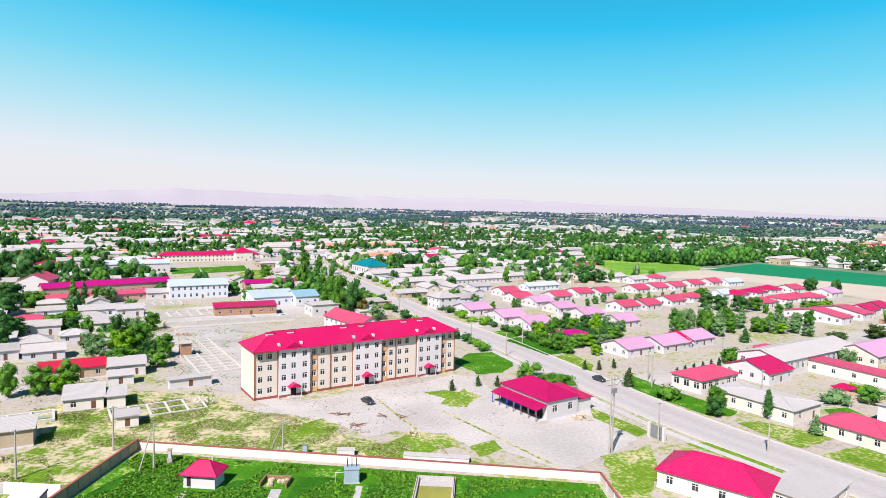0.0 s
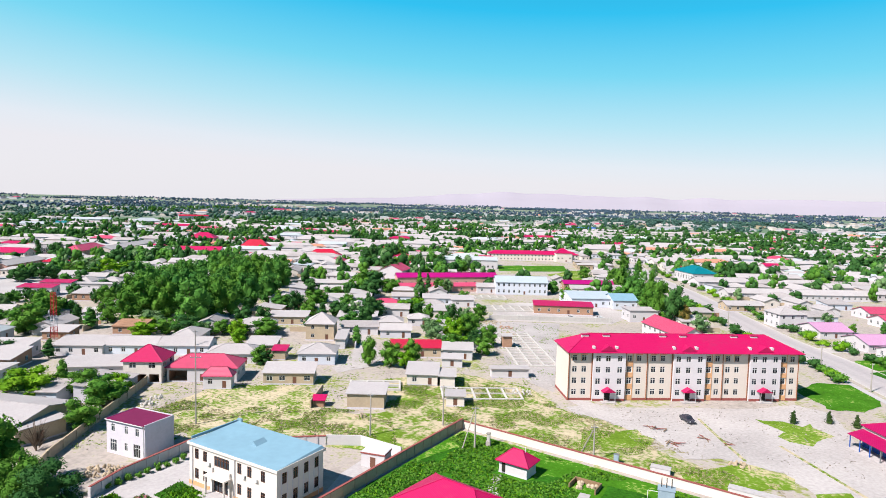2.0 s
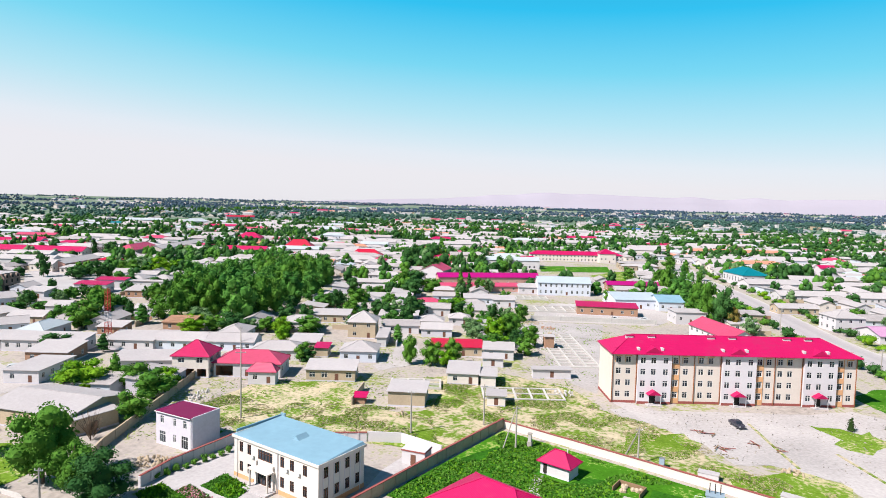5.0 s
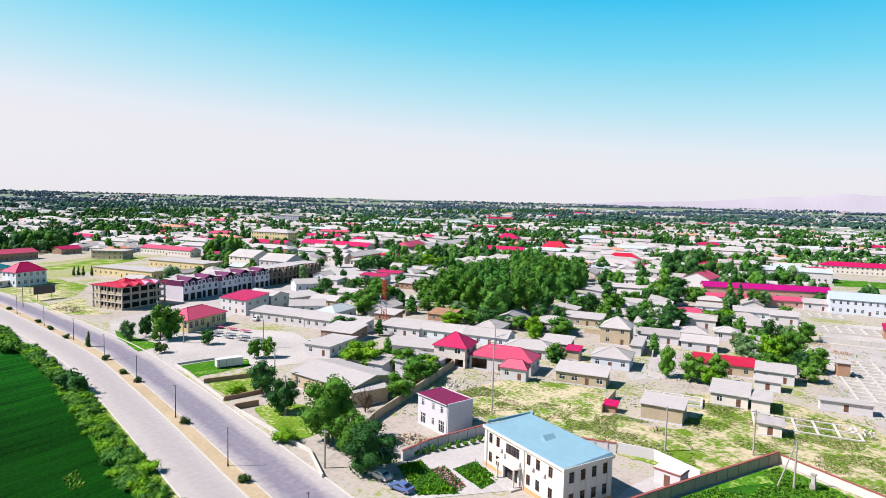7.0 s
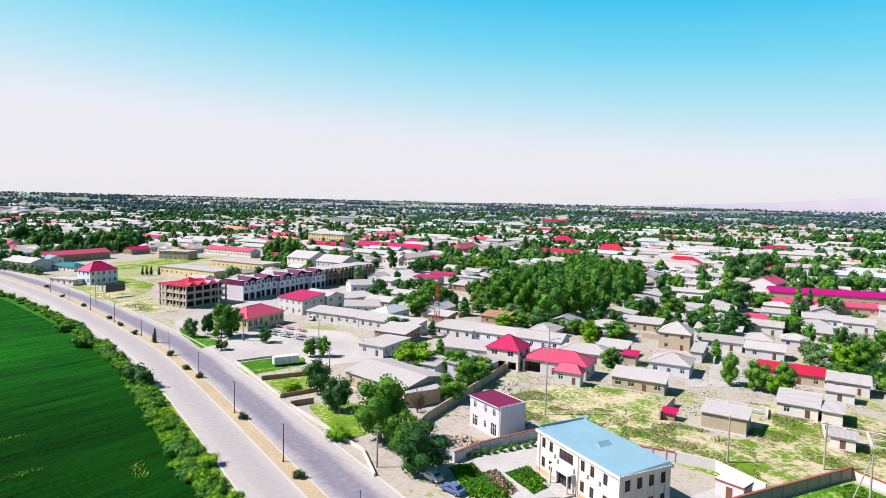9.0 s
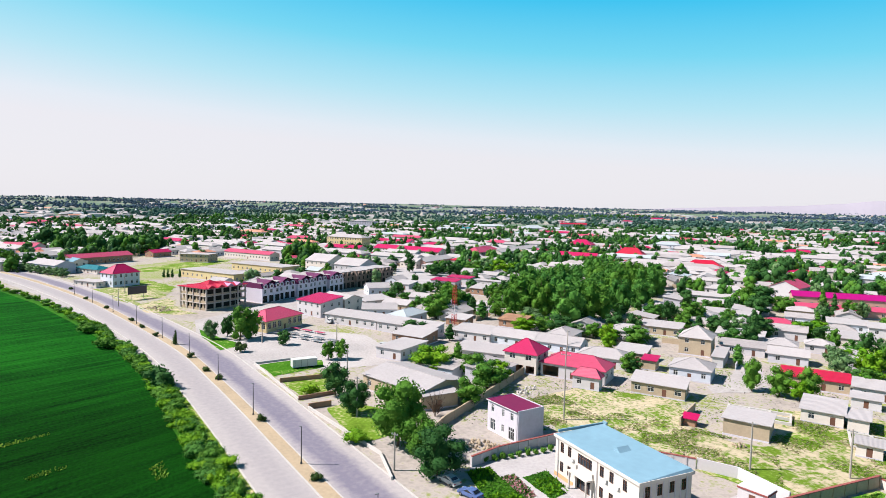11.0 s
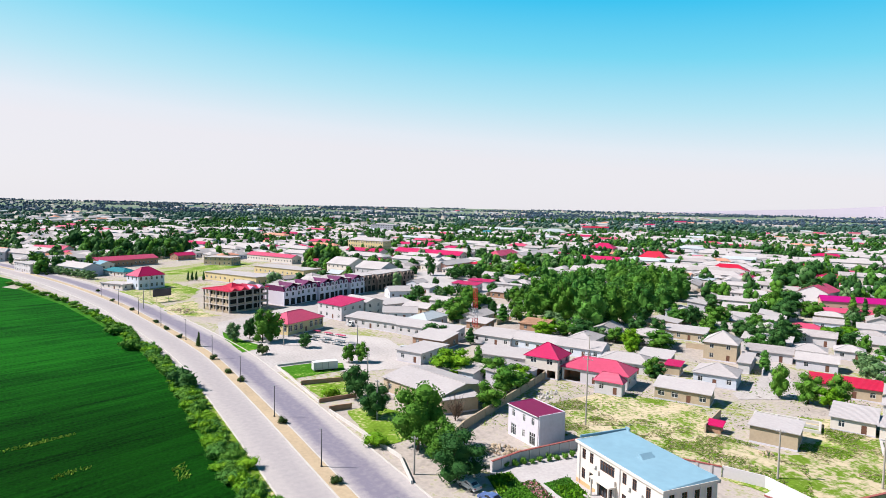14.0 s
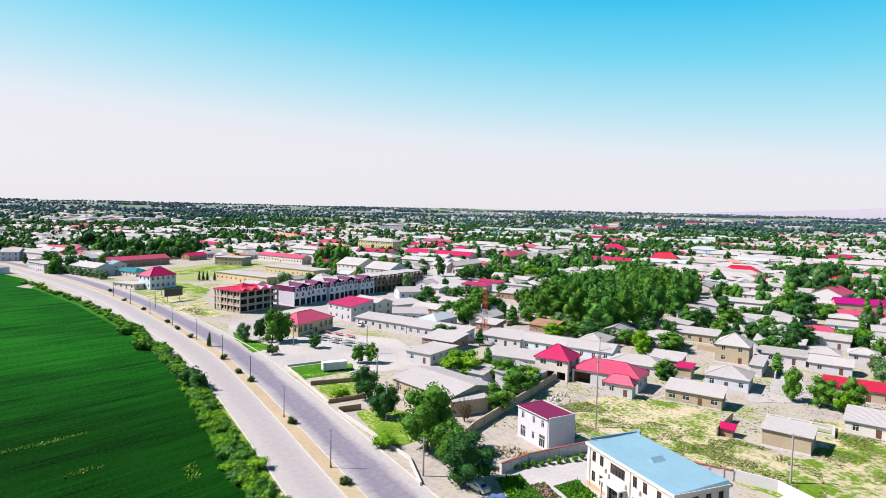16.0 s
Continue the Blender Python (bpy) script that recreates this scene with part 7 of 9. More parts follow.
def pool():
    ob = thing("water_basin", -0.5, 104.8, -3, 0, "concrete irrigation basin with murky yellow-green water", "basin")
    part("rim", boxes((-3.5, 3.2, 0, 3.5, 3.7, 0.7), (-3.5, -7.7, 0, -3.0, 3.2, 0.7), (3.0, -7.7, 0, 3.5, 3.2, 0.7)), M["yard"], ob)
    part("slope", boxes((-3.0, 0.8, 0.02, 3.0, 3.2, 0.12)), M["yard"], ob)
    part("water", boxes((-3.0, -7.7, 0.02, 3.0, 0.8, 0.09)), M["murk"], ob)
    for x in (-3.3, 3.3):
        part("rail", rod(bmesh.new(), (x, -7.7, 0.85), (x, 3.4, 0.85), 0.05, n=6), M["plinthred"], ob)


M["cabinet"] = material("pale_blue_grey_steel", (0.232, 0.297, 0.355), 0.5, 0.08)
M["murk"] = material("murky_water", (0.213, 0.194, 0.032), 0.15, 0.15, 0.5)
hut()
transformer()
pool()
bed = thing("seedling_frame", -28.5, 105.2, -3, 0, "open wooden frame filled with clods of earth", "frame")
part("board", boxes((-2.4, -1.7, 0, -2.2, 1.7, 0.9)), M["wood"], bed)
part("board", boxes((2.2, -1.7, 0, 2.4, 1.7, 0.9)), M["wood"], bed)
part("board", boxes((-2.2, 1.5, 0, 2.2, 1.7, 0.9)), M["wood"], bed)
for k in range(9):
    rg = random.Random(k)
    b = bmesh.new()
    bmesh.ops.create_icosphere(b, subdivisions=1, radius=0.5, matrix=pose(rg.uniform(-1.8, 1.8), rg.uniform(-1.2, 1.2), 0.25))
    part("clod", b, M["clay"], bed)
ribbon("garden_path", "yard", [(-27.8, 103), (-27.0, 92), (-26, 80)], 0.9, -0.9, 0, 0.12, "pale concrete garden path")
ribbon("garden_path", "yard", [(-13.8, 105), (-13.4, 92), (-13, 80)], 0.6, -0.6, 0, 0.12, "pale concrete garden path")
ribbon("garden_path", "yard", [(-43.5, 101.8), (-42, 96), (-36, 88)], 0.8, -0.8, 0, 0.12, "pale concrete garden path")
patch("garden_lawn", "lawn", [(-59, 117.5), (29, 108), (30, 80), (-61, 80)], 0.05, 0, "thin garden grass")
patch("vegetable_bed", "beds", [(-56, 108), (-46, 111), (-44, 104), (-42, 97), (-37, 88), (-61, 80), (-60, 96)], 0.09, 0.8, "dense dark green vegetable bed")
patch("vegetable_bed", "beds", [(-36, 106), (-32, 107), (-29, 101), (-28, 88), (-36, 89), (-40, 98)], 0.09, 0.6, "dense dark green vegetable bed")
patch("vegetable_bed", "beds", [(-25, 108), (-18, 108), (-14.6, 104), (-14.4, 88), (-25.5, 88)], 0.09, 0.6, "dense dark green vegetable bed")
patch("vegetable_bed", "beds", [(-12.4, 106), (-5.2, 105), (-4.6, 88), (-12, 88)], 0.09, 0.6, "dense dark green vegetable bed")
patch("vegetable_bed", "beds", [(4.2, 107), (20, 105.5), (26, 100), (27, 88), (4.4, 88)], 0.09, 1.0, "dense dark green vegetable bed")


# ---- poles and lamps ----
def street_lamp(x, y, tall=7.0):
    ob = thing("street_lamp", x, y, 95, 0.1, "slender dark steel street lamp on the median", "street lamp", "street lamps on the median")
    part("pole", rod(bmesh.new(), (0, 0, 0), (0, 0, tall), 0.11, 0.06), M["darksteel"], ob)
    part("base", rod(bmesh.new(), (0, 0, 0), (0, 0, 0.4), 0.2, 0.17), M["darksteel"], ob)
    part("head", boxes((-0.45, -0.09, tall - 0.05, 0.1, 0.09, tall + 0.06)), M["steel"], ob)


M["darksteel"] = material("dark_painted_steel", (0.039, 0.042, 0.048), 0.5, 0.1)
for x, y in ((-79.0, 34.3), (-108.6, 30.9), (-138.2, 27.5), (-168.2, 23.7), (-197.6, 18.9), (-227.0, 12.6), (-256.0, 4.9), (-285.0, -3.6), (-314, -12.5), (-343, -21.6)):
    street_lamp(x, y)


def power_pole(x, y, tall, arm=1.2, double=False, lean=0.0, turn=30.0):
    ob = thing("power_pole", x, y, turn, 0, "tall weathered concrete power pole", "power pole", "power poles")
    part("shaft", rod(bmesh.new(), (0, 0, 0), (lean, 0, tall), 0.2, 0.12), M["pole"], ob)
    if double:
        part("shaft", rod(bmesh.new(), (0.7, 0, 0), (0.7, 0, tall - 0.2), 0.18, 0.12), M["pole"], ob)
    for z in ((tall - 0.5, tall - 1.6) if tall > 9 else (tall - 0.4,)):
        part("cross_arm", boxes((lean - arm, -0.06, z - 0.06, lean + arm + (0.7 if double else 0), 0.06, z + 0.06)), M["steel"], ob)
        for s in (-arm + 0.1, 0.25, arm - 0.1):
            part("insulator", rod(bmesh.new(), (lean + s, 0, z + 0.06), (lean + s, 0, z + 0.3), 0.05), M["frame"], ob)
    if double:
        part("transformer_can", boxes((-0.3, -0.5, tall - 3.2, 1.0, -0.15, tall - 2.2)), M["steel"], ob)


power_pole(34.8, 122.5, 15.8, 1.3, True)
power_pole(-108.8, 89.4, 16.2, 1.2)
for x, y, h in ((-99.7, 45.2, 6.9), (-52.5, 110.5, 8.5), (-30.5, 117.5, 7.0), (-73.8, 104.5, 9.0), (-128.5, 48, 9.0), (-148, 52, 10.0), (61.0, 178, 9), (47.0, 129, 9), (84, 158, 9), (68.5, 125, 8),
                (60, 171.5, 9), (-190, 62, 9), (-208, 42, 7.5), (-157, 128, 8), (-64, 118, 9), (22, 205, 8), (11, 225, 8), (-20, 285, 9), (95, 205, 8), (30, 225, 8), (-246, 40, 8), (-283, 44, 8), (-300, -2, 9), (-340, 0, 9)):
    power_pole(x, y, h, 0.7)
stay = thing("pole_stay", -52.5, 110.5, 60, 0, "slanting concrete stay against a power pole", "pole")
part("strut", rod(bmesh.new(), (-2.6, 0.6, 0), (-0.1, 0.3, 7.6), 0.13, 0.1), M["pole"], stay)


# small things by the garden and in the yards
stay = thing("pole_stay", -33.6, 119.6, 0, 0, "slanting concrete stay against a power pole", "pole")
part("strut", rod(bmesh.new(), (0, 0, 0), (3.0, -1.9, 6.4), 0.13, 0.1), M["pole"], stay)
pylon = thing("concrete_pylon", -50.6, 112.9, 10, 0, "stubby weathered concrete pylon in the garden", "pylon")
part("base", boxes((-0.45, -0.45, 0, 0.45, 0.45, 1.1)), M["pole"], pylon)
part("shaft", boxes((-0.3, -0.3, 1.1, 0.3, 0.3, 2.6)), M["kerb"], pylon)
part("cap", boxes((-0.42, -0.42, 2.6, 0.42, 0.42, 2.8)), M["pole"], pylon)
for x, y, w, d, h, t, words in ((-18.3, 118.6, 3.4, 1.6, 1.2, 3, "white concrete tank behind the garden wall"), (-0.4, 117.2, 12.8, 1.8, 0.9, -5, "long low white concrete trough behind the garden wall")):
    tank = thing("concrete_tank", x, y, t, 0, words, "tank")
    part("body", boxes((-w / 2, -d / 2, 0, w / 2, d / 2, h)), M["white"], tank)
    part("lid", boxes((-w / 2 - 0.08, -d / 2 - 0.08, h, w / 2 + 0.08, d / 2 + 0.08, h + 0.1)), M["yard"], tank)
cab = thing("switch_cabinet", -26.4, 118.6, 5, 0, "small grey electrical cabinet by the garden wall", "cabinet")
part("box", boxes((-0.5, -0.35, 0.2, 0.5, 0.35, 1.9)), M["steel"], cab)
part("plinth", boxes((-0.6, -0.45, 0, 0.6, 0.45, 0.2)), M["kerb"], cab)
part("door", boxes((-0.42, -0.39, 0.3, 0.42, -0.354, 1.8)), M["cabinet"], cab)
for x, y, r in ((-22.9, 141.5, 2.2), (-18.9, 135.3, 1.6), (-11.1, 141.0, 2.6)):
    pile, pr = thing("plank_pile", x, y, 0, 0, "loose reddish planks lying on the forecourt", "planks", "loose planks"), random.Random(int(r * 10))
    for k in range(7):
        plank = part("plank", boxes((-0.11, -pr.uniform(0.8, 1.5), 0.0, 0.11, pr.uniform(0.8, 1.5), 0.05)), M["plinthred"] if k % 2 else M["wood"], pile)
        plank.matrix_basis = pose(pr.uniform(-r, r), pr.uniform(-r, r) * 0.5, 0.05 + 0.055 * k, 0, 0, pr.uniform(0, 180))
ribbon("ditch_edge", "weeds", [(-16.1, 154.5), (-11, 144.5), (-5.0, 133.4)], 0.3, -0.3, 0.02, 0.16, "weedy edge of a shallow ditch")
ribbon("ditch_edge", "weeds", [(0.8, 146.0), (12, 130.5), (23, 115.0)], 0.3, -0.3, 0.02, 0.16, "weedy edge of a shallow ditch")
kiosk = thing("yard_kiosk", -64.5, 93.6, 12, 0, "small white yard building with a red band under its flat roof", "kiosk")
part("wall", boxes((-2.3, -1.6, 0, 2.3, 1.6, 2.5)), M["white"], kiosk)
part("band", boxes((-2.42, -1.72, 2.5, 2.42, 1.72, 2.75)), M["plinthred"], kiosk, "dull red band")
part("roof", boxes((-2.36, -1.66, 2.75, 2.36, 1.66, 2.86)), M["white"], kiosk)
part("door", boxes((-0.5, -1.66, 0.02, 0.5, -1.604, 2.0)), M["door"], kiosk)


def mast():
    ob = thing("lattice_mast", -197.9, 108.5, 20, 0, "slender red and white lattice radio mast", "mast")
    for k in range(5):
        z0, z1, mat = k * 3.6, k * 3.6 + 3.6, M["white"] if k % 2 == 0 and k < 4 else M["mastred"]
        w0, w1 = 0.75 - 0.05 * k, 0.7 - 0.05 * k
        cs = [(-1, -1), (1, -1), (1, 1), (-1, 1)]
        for i, (x, y) in enumerate(cs):
            x2, y2 = cs[(i + 1) % 4]
            leg = part("mast_leg", rod(bmesh.new(), (x * w0, y * w0, z0), (x * w1, y * w1, z1), 0.09, n=5), mat, ob)
            for j in range(3):
                za, zb = z0 + 1.2 * j, z0 + 1.2 * j + 1.2
                part("brace", rod(bmesh.new(), (x * w0, y * w0, za), (x2 * w0, y2 * w0, zb), 0.05, n=4), mat, leg)
                part("rung", rod(bmesh.new(), (x * w0, y * w0, zb), (x2 * w0, y2 * w0, zb), 0.05, n=4), mat, leg)
    d = bmesh.new()
    bmesh.ops.create_cone(d, cap_ends=True, segments=16, radius1=0.9, radius2=0.15, depth=0.35, matrix=pose(-1.2, -0.6, 12.0, 90, 0, -60))
    part("dish", d, M["white"], ob, "white dish aerial")


M["mastred"] = material("mast_red_paint", (0.323, 0.019, 0.019), 0.5, 0.1)
mast()


# ---- the arcade of shops with mansard roofs, and the unfinished block ----
def shop_unit(x, y, turn, w, d, wall, done):
    ob = thing("arcade_shop", x, y, turn, 0, f"{'lilac-white' if done else 'bare brown'} two-storey shop with a violet mansard roof and arched dormers", "shop", "arcade shops")
    FOOT.append((x, y, radians(turn), w / 2, d / 2))
    bm, n = bmesh.new(), 3
    st = w / n
    low = [(st * k + 0.5, 0.1, st * (k + 1) - 0.5, 3.2) for k in range(n)]
    upp = [(st * (k + 0.5) - 0.7, 4.3, st * (k + 0.5) + 0.7, 6.0) for k in range(n)]
    wall_face(bm, (-w / 2, -d / 2, 0), (1, 0, 0), w, 6.6, low + upp, 0.35)
    wall_face(bm, (w / 2, -d / 2, 0), (0, 1, 0), d, 6.6, [])
    wall_face(bm, (w / 2, d / 2, 0), (-1, 0, 0), w, 6.6, [])
    wall_face(bm, (-w / 2, d / 2, 0), (0, -1, 0), d, 6.6, [])
    part("wall", bm, M[wall], ob)
    # dark panels set in the openings stand in for the shaded shop rooms
    for a, _, b, _ in low:
        part("shop_front", boxes((-w / 2 + a, -d / 2 + 0.3, 0.1, -w / 2 + b, -d / 2 + 0.34, 3.2)), M["dark"], ob)
    for a, z, b, _ in upp:
        if done:
            put_window(ob, -w / 2 + (a + b) / 2, -d / 2 + 0.1, z, 0, 1.4, 1.7)
        else:
            part("opening", boxes((-w / 2 + a, -d / 2 + 0.3, z, -w / 2 + b, -d / 2 + 0.34, z + 1.7)), M["dark"], ob)
    r = bmesh.new()
    a = [(-w / 2, -d / 2 - 0.2, 6.6), (w / 2, -d / 2 - 0.2, 6.6), (w / 2, d / 2, 6.6), (-w / 2, d / 2, 6.6)]
    b = [(-w / 2, -d / 2 + 1.2, 9.0), (w / 2, -d / 2 + 1.2, 9.0), (w / 2, d / 2 - 0.6, 9.3), (-w / 2, d / 2 - 0.6, 9.3)]
    va, vb = [r.verts.new(p) for p in a], [r.verts.new(p) for p in b]
    r.faces.new(vb).material_index = 1
    for k in range(4):
        r.faces.new((va[k], va[(k + 1) % 4], vb[(k + 1) % 4], vb[k]))
    part("mansard_roof", r, [M["violetdark"] if done else M["bare"], M["slate"]], ob)
    if done:
        g = bmesh.new()
        p = [(-w / 2 + 0.3, -d / 2 - 0.5, 8.2), (w / 2 - 0.3, -d / 2 - 0.5, 8.2), (0, -d / 2 - 0.5, 10.3), (0, d / 2 - 3, 10.3), (-w / 2 + 0.3, -d / 2 + 3.5, 8.9), (w / 2 - 0.3, -d / 2 + 3.5, 8.9)]
        quad(g, (p[0], p[2], p[3], p[4]))
        quad(g, (p[1], p[5], p[3], p[2]))
        part("gable_roof", g, M["violetdark"], ob, "violet metal gable over the dormers")
    for k in range(n):
        cx, g = -w / 2 + st * (k + 0.5), bmesh.new()
        arc = [(cx + 1.15 * math.cos(t), 7.5 + 1.2 * math.sin(t)) for t in [math.pi * j / 8 for j in range(9)]]
        f = [(cx + 1.15, 6.62), *arc, (cx - 1.15, 6.62)]
        quad(g, [(x2, -d / 2 - 0.25, z2) for x2, z2 in f][::-1])
        for (xa, za), (xb, zb) in zip(f, f[1:]):
            quad(g, ((xa, -d / 2 - 0.25, za), (xb, -d / 2 - 0.25, zb), (xb, -d / 2 + 1.6, zb), (xa, -d / 2 + 1.6, za)))
        dorm = part("dormer", g, M[wall], ob)
        part("dormer_window", boxes((cx - 0.6, -d / 2 - 0.29, 6.9, cx + 0.6, -d / 2 - 0.254, 8.1)), M["glass" if done else "dark"], dorm)
    part("pilaster", boxes((-w / 2 - 0.2, -d / 2 - 0.3, 0, -w / 2 + 0.2, -d / 2 - 0.004, 6.6)), M[wall], ob)


M["violetdark"] = material("dark_violet_roof_tiles", (0.11, 0.019, 0.071), 0.5, 0.15, 1.0, 0.2, 0.03, ribs=0.3)
M["lilacwhite"] = material("lilac_white_plaster", (0.56, 0.52, 0.6), 0.85, 0.06, 2.5, 0.25)
M["bare"] = material("bare_brown_concrete", (0.194, 0.139, 0.116), 0.9, 0.2, 2.0, 0.3)
AU, AV = Vector((math.cos(radians(123)), math.sin(radians(123)))), Vector((math.cos(radians(213)), math.sin(radians(213))))
for k in range(9):
    p = Vector((-286.0, 51.0)) + AU * (6 + 11.6 * k + 5.8) + AV * (7 if k % 2 else 5.6)
    shop_unit(p.x, p.y, 123, 11.4, 13, "lilacwhite" if k < 5 else "bare", k < 5)


def unfinished():
    """A bare concrete frame of three storeys under a red roof."""
    ob = thing("unfinished_building", -276.4, 31.4, 33, 0, "unfinished three-storey concrete frame with a bright red roof", "building")
    FOOT.append((-276.4 - 0.84 * 10.5 - 0.545 * 11, 31.4 - 0.545 * 10.5 + 0.84 * 11, radians(33), 11, 12))
    nx, ny, sx, sy = 5, 6, 4.2, 4.2
    for k in range(1, 4):
        part("floor_slab", boxes((-sx * (nx - 1) - 0.5, -0.5, 3.1 * k - 0.3, 0.5, sy * (ny - 1) + 0.5, 3.1 * k)), M["rawconcrete"], ob)
    for i in range(nx):
        for j in range(ny):
            part("column", boxes((-sx * i - 0.28, sy * j - 0.28, 0, -sx * i + 0.28, sy * j + 0.28, 9.0)), M["rawconcrete"], ob)
    for k in range(3):
        for i in range(nx - 1):
            part("infill", boxes((-sx * i - sx + 0.3, 0.0, 3.1 * k + 0.02, -sx * i - 0.3, 0.25, 3.1 * k + 0.95)), M["clay"], ob)
            part("infill", boxes((-sx * i - sx * 0.62, 0.01, 3.1 * k + 0.96, -sx * i - sx * 0.38, 0.24, 3.1 * k + 2.78)), M["clay"], ob)
        for j in range(ny - 1):
            part("infill", boxes((-0.25, sy * j + 0.3, 3.1 * k + 0.02, 0.0, sy * j + sy - 0.3, 3.1 * k + 0.7)), M["clay"], ob)
    # added dark block in place of the shade deep inside the frame
    part("core", boxes((-sx * (nx - 1) + 1, 2.0, 0, -2.0, sy * (ny - 1) - 1, 9.0)), M["dark"], ob)
    r = roof_bm("hip", sx * (nx - 1) + 1.2, sy * (ny - 1) + 1.2, 9.31, 1.0, 0.3)
    bmesh.ops.translate(r, verts=r.verts, vec=(-sx * (nx - 1) / 2, sy * (ny - 1) / 2, 0))
    roof = part("roof", r, M["red"], ob)
    for j in range(4):
        g, y = bmesh.new(), 2.5 + 5 * j
        quad(g, ((0.7, y - 2, 9.35), (0.7, y + 2, 9.35), (0.7, y, 10.6)))
        quad(g, ((0.7, y - 2, 9.35), (0.7, y, 10.6), (-4, y, 10.7)))
        quad(g, ((0.7, y + 2, 9.35), (-4, y, 10.7), (0.7, y, 10.6)))
        part("gablet", g, M["lilac"] if j > 1 else M["red"], roof)
    r = roof_bm("hip", 6, 6, 10.0, 1.5, 0.3)
    bmesh.ops.translate(r, verts=r.verts, vec=(-9, 9, 0))
    part("turret_roof", r, M["red"], roof)


M["rawconcrete"] = material("raw_concrete", (0.37, 0.325, 0.30), 0.92, 0.18, 2.0, 0.3)
unfinished()


# ---- foundations and rubble ----
def foundation(x, y, turn, w, d, nx, ny, high=0.6, label="pale concrete strip foundations of an unbuilt house"):
    ob = thing("foundation", x, y, turn, 0, label, "foundation")
    FOOT.append((x, y, radians(turn), w / 2, d / 2))
    for i in range(nx + 1):
        a = -w / 2 + w * i / nx
        part("strip", boxes((a - 0.25, -d / 2, 0, a + 0.25, d / 2, high)), M["kerb"], ob)
    for j in range(ny + 1):
        a = -d / 2 + d * j / ny
        part("strip", boxes((-w / 2 - 0.25, a - 0.25, 0, w / 2 + 0.25, a + 0.25, high - 0.03)), M["kerb"], ob)


foundation(-76.5, 196, 33, 12, 46, 3, 12)
foundation(-66.8, 143.0, 33, 20, 9, 5, 2, 0.35, "low foundation strips overgrown with grass")
foundation(-93, 133, 33, 13, 7, 3, 2, 0.7)
foundation(-111, 268, 33, 34, 14, 8, 3, 0.8)
foundation(-136, 292, 33, 20, 10, 5, 2, 0.8)


def rubble(x, y, r, n, mat, label):
    ob, rg = thing("rubble_heap", x, y, 0, 0, label, "rubble"), random.Random(int(x * 7 + y))
    bm = bmesh.new()
    for _ in range(n):
        q, t, s = r * rg.random() ** 0.7, rg.uniform(0, 6.28), rg.uniform(0.15, 0.5)
        bmesh.ops.create_icosphere(bm, subdivisions=1, radius=s, matrix=pose(q * math.cos(t), q * math.sin(t), s * 0.3 + max(0, 0.9 * (1 - q / r)) * rg.random(), rg.uniform(0, 90), rg.uniform(0, 90), 0) @ Matrix.Diagonal((1, rg.uniform(0.5, 1), rg.uniform(0.4, 0.8), 1)))
    tagged(part("heap", bm, M[mat], ob), kind="stuff")


for x, y, r, n, m in ((-104, 64.5, 3.2, 60, "clay"), (-101.5, 66.5, 2.0, 30, "clay"), (34, 143.5, 2.6, 36, "clay"), (-6, 130, 2.0, 20, "clay"), (-58, 150, 3, 30, "kerb"), (-290, 12, 5, 60, "clay"), (-283, 15, 4, 40, "clay"),
                      (-118, 250, 4, 40, "kerb"), (-101, 252, 4, 40, "kerb"), (-90, 215, 3, 30, "clay"), (-96, 226, 3, 30, "brick"), (-105, 232, 4, 40, "clay"), (-82, 112.5, 1.5, 16, "clay"), (-128, 92, 2.2, 24, "kerb"), (-131, 96, 1.6, 16, "kerb")):
    rubble(x, y, r, n, m, "heap of pale rubble and earth")


# ---- vehicles ----
CARS = {}


